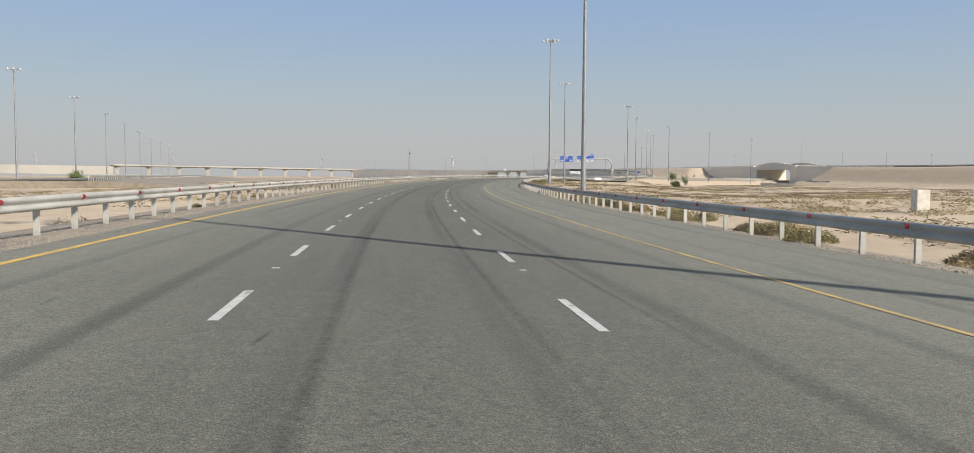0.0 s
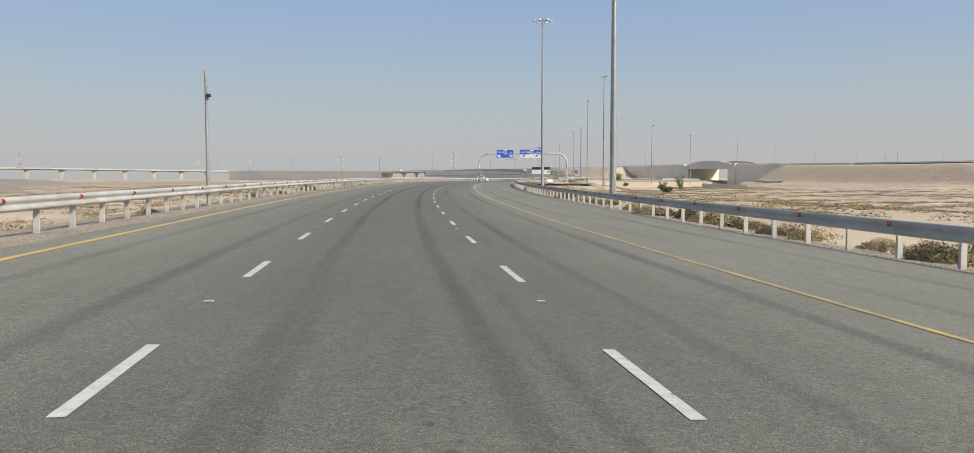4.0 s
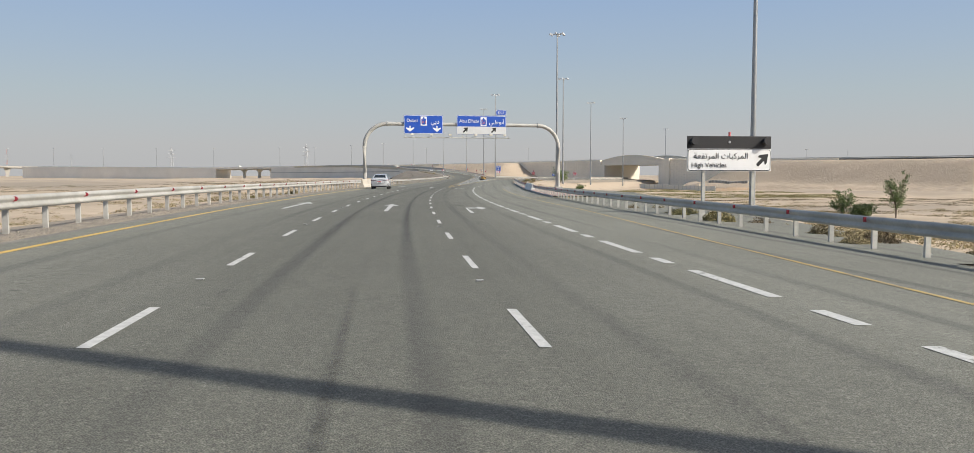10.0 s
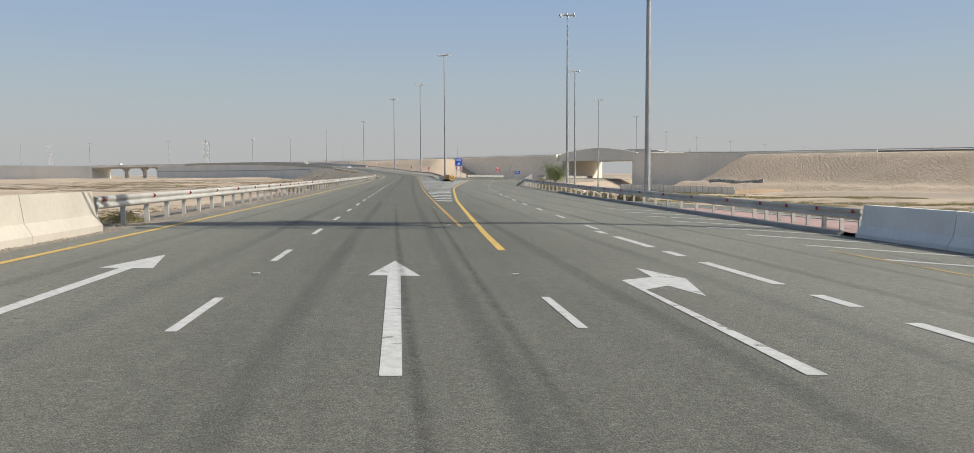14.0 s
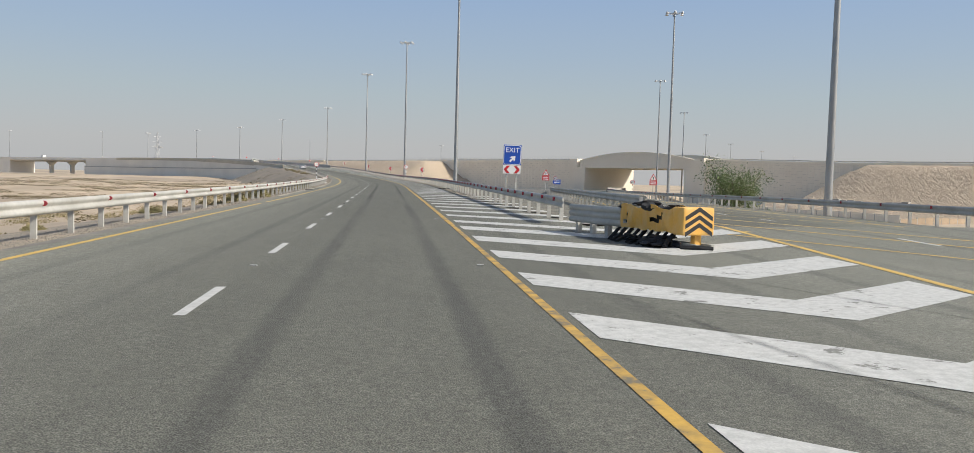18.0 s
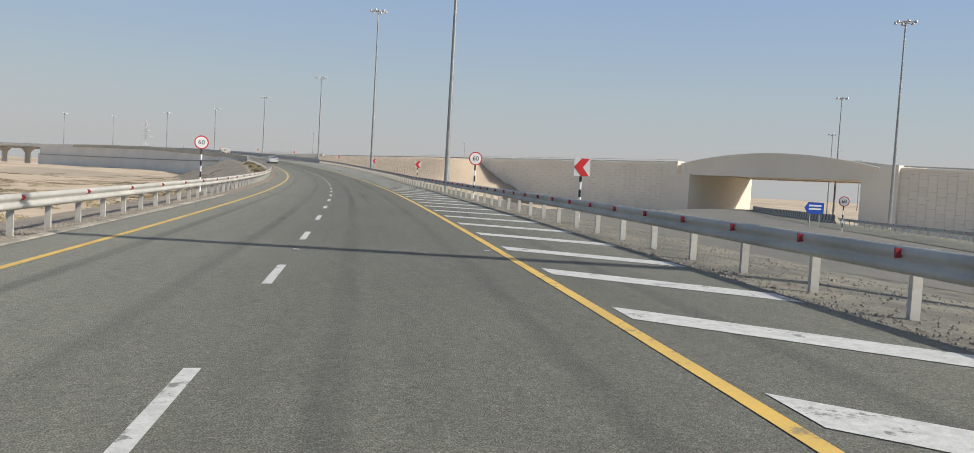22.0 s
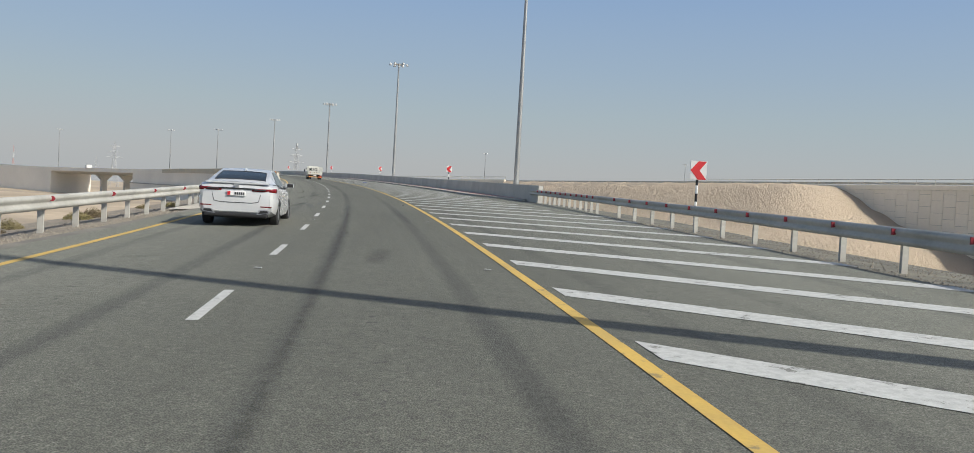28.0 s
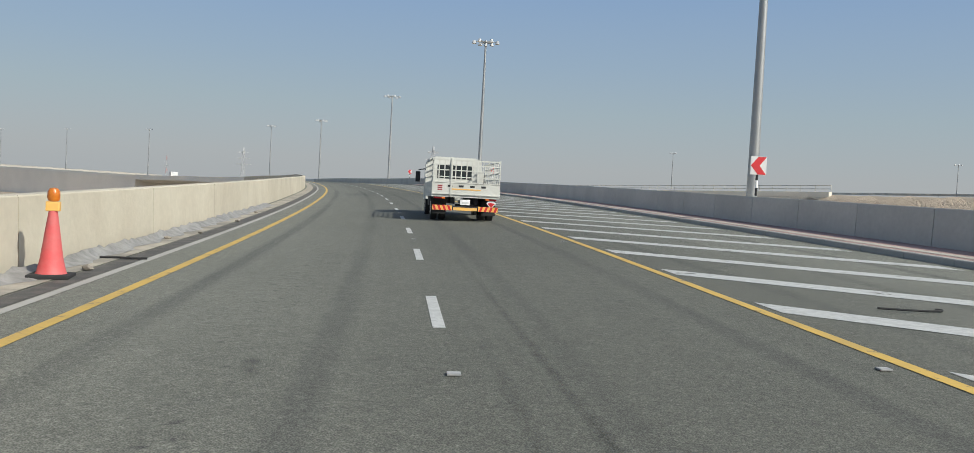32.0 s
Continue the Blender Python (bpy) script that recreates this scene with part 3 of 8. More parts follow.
LEFT_YELLOW = table((-60, -3.72), (460, -3.7), (490, -3.5), (540, -3.45), (600, -3.5), (690, -3.38), (720, -3.47), (770, -3.42), (1430, -3.42))
EDGE_YELLOW = table((452, 3.62), (540, 3.57), (586, 3.66), (690, 3.72), (720, 3.76), (766, 3.78), (790, 3.6), (1430, 3.5))
GORE_RIGHT = table((352, 3.9), (380, 4.9), (411, 6.45), (421, 7.25), (438, 9.1), (452, 11.0))

APRON = table((245, 0.0), (285, 6.0), (310, 13.0), (350, 14.0), (385, 0.0))      # width of the closed side road beyond the rail

# the elevated highway: a straight line across, past the head of the arch bridge
HWY0, HWYD = Vector((24.0, 726.0)), Vector((0.504, -0.864))
HWYN = Vector((0.864, 0.504))            # away from the ramp's side
HWY_TOP = 10.6


HWY_KNOTS = (55.0, 100.0, 200.0, 1400.0)
hwy_drop = lambda k: np.interp(k, HWY_KNOTS, (0.0, 1.0, 1.7, 1.9))      # the carriageway falls gently beyond the arch


def highway_at(k, across, z):
    p = HWY0 + HWYD * k + HWYN * across
    return Vector((p.x, p.y, z - float(hwy_drop(k)) * min(1.0, max(0.0, (z + 4.0) / 14.6))))


def highway_spans(k0, k1):
    """The stretches between the changes of gradient."""
    ks = [k0] + [k for k in HWY_KNOTS if k0 < k < k1] + [k1]
    return list(zip(ks, ks[1:]))


def axis(lo, hi, cell, far):
    a = list(np.arange(lo, hi + cell, cell))
    d, x = cell, a[-1]
    while x < far:
        d *= 1.35
        x += d
        a.append(x)
    d, x = cell, a[0]
    while x > -far:
        d *= 1.35
        x -= d
        a.insert(0, x)
    return np.array(a)


def fbm(x, y, seed, octaves=((60.0, 1.0), (23.0, 0.5), (9.0, 0.25))):
    """A cheap sum of crossed sine swells for the desert's unevenness."""
    rng = np.random.RandomState(seed)
    out = np.zeros_like(x)
    for wave, amp in octaves:
        for _ in range(4):
            a, ph = rng.uniform(0, math.tau), rng.uniform(0, math.tau)
            out += amp * 0.5 * np.sin((x * math.cos(a) + y * math.sin(a)) * math.tau / (wave * rng.uniform(0.7, 1.3)) + ph)
    return out


def near_line(line, x, y, s0, s1):
    """Station and offset of many points from a line, by its samples."""
    pick = (line.q >= s0) & (line.q <= s1)
    qx, qy, qh, qs = line.x[pick][::4], line.y[pick][::4], line.h[pick][::4], line.q[pick][::4]
    best = np.full(x.shape, 1e18)
    idx = np.zeros(x.shape, int)
    for i in range(len(qx)):
        d = (x - qx[i]) ** 2 + (y - qy[i]) ** 2
        m = d < best
        best[m], idx[m] = d[m], i
    rx, ry, h = x - qx[idx], y - qy[idx], qh[idx]
    return qs[idx] + (-rx * np.sin(h) + ry * np.cos(h)), rx * np.cos(h) + ry * np.sin(h)


def desert_level(x, y):
    z = -0.55 + 0.28 * fbm(x, y, 3) + 0.9 * fbm(x, y, 5, ((420.0, 1.0), (190.0, 0.5))) * np.clip((np.hypot(x + 60, y - 400) - 150) / 600, 0, 1)
    return z


# left edge of the wide paved apron beside the exit road
EXIT_APRON = table((75, -2.0), (105, -14.5), (125, -19), (148, -25.5), (158, -25), (185, -18), (215, -12), (285, -5), (300, -0.35))


def build_ground():
    xs, ys = axis(-200, 440, 3.2, 4600), axis(-80, 900, 3.2, 4600)
    X, Y = np.meshgrid(xs, ys)
    Z = desert_level(X, Y)
    s, o = near_line(MAIN, X, Y, -60, 760)
    # the desert lies lower on the outer side of the bend
    Z -= np.clip((o - 17) / 22, 0, 1) * np.interp(Y, [0, 100, 250, 320, 500, 580, 760, 1100], [0.0, 0.6, 1.3, 1.8, 2.9, 3.7, 2.6, 1.0])
    Z += np.clip((o - 150) / 500, 0, 1) * np.interp(Y, [0, 320, 580, 760, 1100], [0.0, 1.4, 3.0, 2.0, 0.8])
    right = np.where(s < 452, RIGHT_RAIL(s) + 1.0 + APRON(s), GORE_RAIL(s) + 0.8)
    edge = np.maximum(np.maximum(LEFT_RAIL(s) - 1.0 - o, o - right), 0)
    top = MAIN.level(s, np.clip(o, -7, 32)) - 0.45
    near = (s > -59) & (s < 742)
    shoulder = np.where((o < 0) & (s > 470), 1.9, 3.6)
    Z = np.where(near & (edge < 40), np.where(edge <= shoulder, top, np.maximum(Z, top - (edge - shoulder) * 0.4)), Z)
    bank = np.where(near & (edge < 14), top - np.maximum(edge - 3.6, 0) * 0.45, -50)
    r, q = near_line(RAMP, X, Y, 0, 455)
    edge = np.maximum(np.maximum(np.where((r > 70) & (r < 300), EXIT_APRON(r) - 1.5, -2.5) - q, q - 11.5), 0)
    inside = (r > 2) & (r < 454) & ~(near & (o < right + 3.6))
    low = np.where(q < -1.5, APRON_LINE.level(r, q * 0) - 0.2, RAMP.level(r, np.clip(q, -3, 12)) - 0.4)
    blend = np.clip(edge / 9, 0, 1)
    Z = np.where(inside & (edge < 9), np.maximum(low * (1 - blend) + np.minimum(Z, low + edge * 0.5) * blend, np.where(edge > 0.5, bank, -50)), Z)
    # the sand bank that carries the elevated highway, either side of the walls
    px, py = X - HWY0.x, Y - HWY0.y
    k, a = px * HWYD.x + py * HWYD.y, px * HWYN.x + py * HWYN.y
    for k0, k1, mid, half, berm, wide, slope in ((-190, -91, 7.5, 18.5, 15.6, 4, 0.5), (114, 1500, 7, 19, 16.4, 7.0, 0.64)):
        d = np.hypot(np.maximum(np.maximum(k0 - k, k - k1), 0), np.maximum(np.abs(a - mid) - half, 0))
        rough = 0.25 * fbm(X, Y, 11, ((14.0, 1.0), (6.0, 0.6)))
        crest = HWY_TOP if k0 < 0 else HWY_TOP - 0.5 - hwy_drop(k)
        face = np.where(d < berm, crest - d * slope, np.where(d < berm + wide, crest - berm * slope, crest - berm * slope - (d - berm - wide) * 0.6))
        Z = np.maximum(Z, face + rough * np.clip(d / 3, 0, 1))
    Z = np.where(near & (o < right + 2.5) & (o > LEFT_RAIL(s) - 3.5), np.minimum(Z, top), Z)
    w = len(xs)
    idx = np.arange(len(ys) - 1)[:, None] * w + np.arange(w - 1)[None, :]
    faces = np.stack([idx, idx + 1, idx + w + 1, idx + w], -1).reshape(-1, 4)
    me = from_lists(np.stack([X, Y, Z], -1).reshape(-1, 3).tolist(), faces.tolist())
    me.polygons.foreach_set("use_smooth", np.ones(len(me.polygons), bool))
    me.materials.append(SAND)
    ob = new("ground", me)
    return tagged(ob, "pale desert sand with crusted patches, reaching the horizon", "ground", kind="structure"), (xs, ys, Z)


GROUND, (GX, GY, GZ) = build_ground()


def ground_level(x, y):
    i, j = np.clip(np.searchsorted(GX, x) - 1, 0, len(GX) - 2), np.clip(np.searchsorted(GY, y) - 1, 0, len(GY) - 2)
    u, v = (x - GX[i]) / (GX[i + 1] - GX[i]), (y - GY[j]) / (GY[j + 1] - GY[j])
    return float((GZ[j, i] * (1 - u) + GZ[j, i + 1] * u) * (1 - v) + (GZ[j + 1, i] * (1 - u) + GZ[j + 1, i + 1] * u) * v)


# ---- setting: road surfaces, verges, paint ----
def surface(name, me, mat, label, category="road"):
    me.materials.append(mat)
    return tagged(new(name, me), label, category, kind="structure")


road_main = surface("road_main", ribbon(MAIN, -60, 452, LEFT_EDGE, RIGHT_EDGE, 0.0, 3.0, 6), ASPHALT, "grey worn asphalt carriageway with dark wheel paths")
road_flyover = surface("road_flyover", ribbon(MAIN, 452, 1430, lambda s: np.where(s > 716, LEFT_RAIL(s) - 0.1, LEFT_EDGE(s)), lambda s: GORE_RAIL(s) + np.interp(s, [452, 470, 705, 716, 717], [0.35, -0.75, -0.75, 0.0, 0.1]), 0.0, 4.0, 6), ASPHALT, "grey worn asphalt ramp climbing to the flyover")
road_exit = surface("road_exit", ribbon(RAMP, 0, 458, -0.35, 9.6, 0.0, 4.0, 4), ASPHALT, "grey asphalt exit road dipping under the arch bridge")

road_apron = surface("road_apron", ribbon(APRON_LINE, 75, 300, EXIT_APRON, lambda s: s * 0 + 0.3, -0.025, 3.0, 6), OLD_ASPHALT, "wide dusty old asphalt apron beside the exit road")


def verge(name, line, s0, s1, inner, side, width=3.2, drop=0.34, mat=None):
    """A gravel shoulder that falls away from the road's edge into the sand."""
    n = round((s1 - s0) / 4)
    s = np.linspace(s0, s1, n + 1)
    rows = [line.many(s, inner(s) - side * 0.05, -0.03), line.many(s, inner(s) + side * 1.5, -0.06 - 0.05), line.many(s, inner(s) + side * width, -drop)]
    v = np.stack(rows, 1).reshape(-1, 3)
    faces = []
    for i in range(n):
        for k in range(2):
            f = (i * 3 + k, i * 3 + k + 1, (i + 1) * 3 + k + 1, (i + 1) * 3 + k)
            faces.append(f if side > 0 else f[::-1])
    me = from_lists(v.tolist(), faces)
    me.materials.append(mat or GRAVEL)
    return tagged(new(name, me), "dusty gravel shoulder beside the asphalt", "verge", kind="structure")


verge("verge_left", MAIN, -60, 716, LEFT_EDGE, -1, 3.8, 0.36)
verge("verge_right", MAIN, -60, 450, RIGHT_EDGE, 1)
verge("verge_gore", MAIN, 455, 724, lambda s: GORE_RAIL(s) + np.interp(s, [452, 470, 705, 716], [0.35, -0.75, -0.75, 0.0]), 1, 5.0, 0.5, RUBBLE)
verge("verge_exit_right", RAMP, 0, 455, lambda s: s * 0 + 9.6, 1, 4, 1.2)
verge("verge_exit_left", RAMP, 14, 74, lambda s: s * 0 - 0.35, -1, 9, 0.45)
verge("verge_apron", APRON_LINE, 75, 300, EXIT_APRON, -1, 4.5, 0.95, RUBBLE)


def slope_left():
    """The brown gravel slope of the ramp's embankment, from behind the rail down into the sand."""
    s = np.linspace(474, 741, 90)
    base = LEFT_RAIL(s)
    rows = [MAIN.many(s, base - a, -z) for a, z in ((0.9, 0.22), (2.9, 0.33))]
    level = MAIN.many(s, s * 0 - 7, -0.33)
    for d in (3.0, 6.0, 10.0, 15.0, 20.0):
        p = MAIN.many(s, base - 2.9 - d, 0.0)
        p[:, 2] = level[:, 2] - 0.4 * d
        rows.append(p)
    v = np.stack(rows, 1).reshape(-1, 3)
    w = len(rows)
    faces = [(i * w + k, (i + 1) * w + k, (i + 1) * w + k + 1, i * w + k + 1) for i in range(89) for k in range(w - 1)]
    return surface("slope_left", from_lists(v.tolist(), faces), BROWN_GRAVEL, "brown gravel slope of the ramp's embankment", "verge")


slope_left()


def gore_fill():
    """The rubble that fills the wedge between the ramp and the exit road."""
    s = np.linspace(454, 525, 24)
    edge = GORE_RAIL(s) + np.interp(s, [452, 470], [0.35, -0.75])
    rows = [MAIN.many(s, edge - 0.04, -0.035), MAIN.many(s, edge + 1.5, -0.125), RAMP.many(s - 450, s * 0 - 1.6, -0.09), RAMP.many(s - 450, s * 0 - 0.3, -0.03)]
    v = np.stack(rows, 1).reshape(-1, 3)
    faces = [(i * 4 + k, i * 4 + k + 1, i * 4 + k + 5, i * 4 + k + 4) for i in range(23) for k in range(3)]
    return surface("verge_wedge", from_lists(v.tolist(), faces), RUBBLE, "grey rubble in the wedge between ramp and exit road", "verge")


gore_fill()

road_side = surface("road_side", ribbon(MAIN, 256, 384, table((256, 13.05), (308, 13.5), (372, 13.95), (384, 14.05)), table((256, 14.6), (285, 20.0), (310, 27.0), (350, 28.0), (372, 21.0), (384, 16.4)), -0.012, 2.0, 3), ASPHALT, "worn asphalt of a closed side road behind the guard rail")
PAINT_Z = 0.006
markings = []


def stripe(name, line, s0, s1, o, width, mat, label, parent, step=4.0):
    f = o if callable(o) else (lambda s: np.full_like(np.asarray(s, float), o))
    return part(name, ribbon(line, s0, s1, lambda s: f(s) - width / 2, lambda s: f(s) + width / 2, PAINT_Z, step), mat, parent, label)


def dashes(line, s0, s1, o, width, length, period, name, parent):
    for k in range(int((s1 - s0) / period) + 1):
        a = s0 + k * period
        if a + length <= s1 + 0.01:
            stripe(name, line, a, a + length, o, width, WHITE_PAINT, "", parent, 2.0)


for a, b in ((-60, 467.4), (469.0, 1425)):
    stripe("yellow_edge_line", MAIN, a, b, LEFT_YELLOW, 0.14, YELLOW_PAINT, "yellow painted edge line", road_main)
stripe("yellow_edge_line", MAIN, -60, 352, RIGHT_YELLOW, 0.10, FADED_YELLOW, "yellow painted edge line", road_main)
stripe("yellow_gore_line", MAIN, 358, 452, 3.62, 0.11, WORN_YELLOW, "worn yellow painted line beside the gore", road_main)
stripe("yellow_gore_line", MAIN, 452, 520, EDGE_YELLOW, 0.14, WORN_YELLOW, "worn yellow painted edge line", road_flyover)
stripe("yellow_gore_line", MAIN, 520, 1100, EDGE_YELLOW, 0.14, YELLOW_PAINT, "yellow painted edge line", road_flyover)
stripe("yellow_gore_line", MAIN, 351, 452, GORE_RIGHT, 0.15, YELLOW_PAINT, "yellow painted line beside the gore", road_main)
stripe("yellow_edge_line", RAMP, 0, 105, 0.15, 0.18, YELLOW_PAINT, "yellow painted edge line", road_exit)
stripe("yellow_edge_line", RAMP, 0, 170, 7.4, 0.16, YELLOW_PAINT, "yellow painted edge line", road_exit)
DASH = table((-11, -58.3), (0, 7.8), (4, 31.95), (8, 55.8), (13, 84.75), (24, 154.55), (32, 201.4), (36, 224.55), (44, 271.3), (52, 318.6), (56, 342.7), (66, 401.6), (68, 413.6), (76, 462.8), (84, 512.1), (92, 561.9), (98, 598.7),
             (112, 685.3), (121, 740.5), (125, 764.6), (129, 788.5), (181, 1100.5))
LANE_LEFT = table((-60, 0.0), (35, 0.05), (85, 0.11), (150, -0.05), (168, -0.05), (198, 0.1), (205, 0.12), (325, 0.0), (1430, 0.0))
LANE_RIGHT = table((-60, 3.62), (14, 3.63), (33, 3.74), (85, 3.74), (150, 3.6), (168, 3.6), (198, 3.72), (202, 3.73), (319, 3.69), (360, 3.65))
LATER = table((32, -0.43), (85, -0.2), (201, -0.05), (319, 0.25))      # how far the right row runs ahead of the left
for k in range(-10, 181):
    a = float(DASH(k))
    stripe("lane_dash", MAIN, a, a + 1.98, LANE_LEFT, 0.105 if a < 400 else 0.12, WHITE_PAINT, "", road_main if a < 450 else road_flyover, 2.0)
    if a < 347:
        b = a + float(LATER(a))
        stripe("lane_dash", MAIN, b, b + 1.98, LANE_RIGHT, 0.105, WHITE_PAINT, "", road_main, 2.0)
# drop-lane line: a long and a short bar in turn
BAR_SHIFT = table((36, 2.7), (44, 3.6), (52, 3.9), (56, 3.6))
for k in range(30, 58):
    a = float(DASH(k)) + float(BAR_SHIFT(k))
    stripe("drop_lane_bar", MAIN, a, a + 2.95, 7.2, 0.2, WHITE_PAINT, "", road_main, 2.0)
    stripe("drop_lane_bar", MAIN, a + 4.0, a + 4.95, 7.2, 0.2, WHITE_PAINT, "", road_main, 2.0)
dashes(MAIN, 357.8, 452, lambda s: GORE_RIGHT(s) + 3.3, 0.13, 1.9, 5.9, "lane_dash", road_main)
dashes(RAMP, 2, 110, 3.7, 0.13, 1.9, 6.0, "lane_dash", road_exit)


def slanted(line, sa, oa, sb, ob, width, name, parent, end=0.0, dz=PAINT_Z):
    """A painted bar from (sa, oa) to (sb, ob), as wide as given along the road."""
    n = 3
    v, f = [], []
    for i in range(n + 1):
        s, o = sa + (sb - sa) * i / n, oa + (ob - oa) * i / n
        v += [tuple(line.at(s, o, dz)), tuple(line.at(s + width, o, dz))]
    f = [(2 * i, 2 * i + 2, 2 * i + 3, 2 * i + 1) for i in range(n)]
    me = from_lists(v, f)
    me.materials.append(WHITE_PAINT)
    return part(name, me, None, parent)


# chevrons ahead of the gore nose
TIP = table((-16, 380.5), (-5, 420.1), (-3, 427.3), (-2, 430.9), (0, 438.4), (4, 451.8))
for k in range(-16, 5):
    tip = float(TIP(k))
    g = float(GORE_RIGHT(min(tip - 1.2, 452)))
    mid = 3.75 + (g - 3.75) * 0.51
    if g - 3.75 > 1.0:
        a, w = tip - 1.32, 1.32
        d = (mid - 3.78) * 0.88
        slanted(MAIN, a, 3.78, a - d, mid, w, "chevron_bar", road_main)
        slanted(MAIN, a - d, mid, a - d + (g - 0.25 - mid) * 0.68, g - 0.25, w, "chevron_bar", road_main)
# diagonal bars between the edge line and the rail
BAR = table((-2, 454.4), (0, 461.0), (8, 486.97), (22, 535.44), (32, 570.56), (36, 584.21), (58, 660.02), (62, 673.78), (65, 684.44), (88, 762.85), (96, 790.3), (132, 914.0))
for k in range(-2, 133):
    a = float(BAR(k)) - (0.74 if k > 11 else 1.05)
    o1 = float(GORE_RAIL(a)) - (0.85 if a < 716 else 2.1)
    if a < 482:
        o1 += 1.6
    o0 = float(EDGE_YELLOW(a)) + 0.2
    slanted(MAIN, a, o0, a - (o1 - o0), o1, 0.74 if a > 500 else 1.05, "diagonal_bar", road_flyover)
for k in range(21):
    a = 308.8 + 3.167 * k
    o0, o1 = float(RIGHT_YELLOW(a)) + 0.1, float(RIGHT_RAIL(a)) - 0.75
    slanted(MAIN, a, o0, a - (o1 - o0), o1, 0.3, "diagonal_bar", road_main)


def arrow(s, o, kind, k):
    """A painted lane arrow on the road, 7.7 m long at k = 1."""
    def quad(pts):
        return [tuple(MAIN.at(s + a * k, o + b, PAINT_Z)) for b, a in pts]
    if kind == "ahead":
        v = quad([(-0.08, 0), (0.08, 0), (0.09, 5.75), (-0.09, 5.75), (-0.36, 5.75), (0.36, 5.75), (0.0, 7.7)])
        f = [(0, 1, 2, 3), (4, 5, 6)]
    else:
        v = quad([(-0.08, 0), (0.09, 0), (0.10, 4.55), (0.04, 5.5), (0.52, 4.95), (0.60, 5.9), (0.70, 7.1), (1.05, 5.75), (0.69, 4.0)])
        f = [(0, 1, 2, 3), (3, 2, 4, 5), (5, 4, 8, 7), (5, 7, 6)]
    part("lane_arrow", from_lists(v, f), WHITE_PAINT, road_main)


for s, o, kind, k in ((273.2, 1.89, "ahead", 1.07), (273.4, -2.02, "ahead", 1.06), (273.25, 5.22, "right", 1.06),
                      (341.1, 1.89, "ahead", 1.0), (341.65, -1.84, "ahead", 1.0), (341.1, 5.0, "right", 1.0)):
    arrow(s, o, kind, k)


# ---- guard rails and barriers ----
BEAM = [(-0.04, 0.43), (-0.085, 0.47), (-0.085, 0.52), (-0.035, 0.56), (-0.035, 0.60), (-0.085, 0.64), (-0.085, 0.69), (-0.04, 0.74),
        (-0.03, 0.74), (-0.072, 0.685), (-0.072, 0.645), (-0.02, 0.605), (-0.02, 0.555), (-0.072, 0.515), (-0.072, 0.475), (-0.03, 0.43)]


def post_mesh():
    bm = box(-0.06, 0.06, -0.035, -0.022, -0.5, 0.70)
    box(-0.06, -0.047, -0.022, 0.035, -0.5, 0.70, bm=bm)
    box(0.047, 0.06, -0.022, 0.035, -0.5, 0.70, bm=bm)
    me = to_mesh(bm)
    me.materials.append(POST)
    return me


def reflector_mesh():
    bm = bmesh.new()
    v = [bm.verts.new(p) for p in ((-0.06, 0, -0.065), (0.02, 0, -0.055), (0.065, 0, 0.0), (0.02, 0, 0.055), (-0.06, 0, 0.065))]
    out = bmesh.ops.extrude_face_region(bm, geom=[bm.faces.new(v)])
    bmesh.ops.translate(bm, vec=(0, 0.03, 0), verts=[g for g in out["geom"] if isinstance(g, bmesh.types.BMVert)])
    bmesh.ops.recalc_face_normals(bm, faces=bm.faces)
    me = to_mesh(bm)
    me.materials.append(REFLECTOR)
    return me


POST_MESH, REFLECTOR_MESH = post_mesh(), reflector_mesh()


def guard_rail(line, s0, s1, offset, side, label, two_sided=False, reflectors=True, first=0.0, stations=None, every=2):
    """A W-beam on steel posts 2 m apart, or at the stations given; side: +1 where the traffic is on its left."""
    rail = thing("guard_rail", label, "guard rail", "guard rails")
    prof = [(a * 1.0, u) for a, u in BEAM]
    if side < 0:
        prof = [(-a, u) for a, u in BEAM][::-1]
    smooth(part("beam", sweep(line, s0, s1, lambda s: offset(s) - side * 0.06, prof, 2.0), GALV, rail), 60)
    if two_sided:
        prof2 = [(-a, u) for a, u in prof][::-1]
        smooth(part("beam", sweep(line, s0, s1, lambda s: offset(s) + side * 0.06, prof2, 2.0), GALV, rail), 60)
    if stations is None:
        stations = [s0 + first + 2 * k for k in range(int((s1 - s0 - first) / 2) + 1)]
    for k, s in enumerate(stations):
        part("post", POST_MESH, None, rail, at=line.stand(s, float(offset(s)) + side * 0.06))
        if reflectors and k % every == 0:
            part("reflector", REFLECTOR_MESH, None, rail, at=line.stand(s, float(offset(s)) - side * 0.155, 0.66, 0 if side > 0 else 0) @ Matrix.Diagonal((0.9, 1, 0.9, 1)))
    return rail


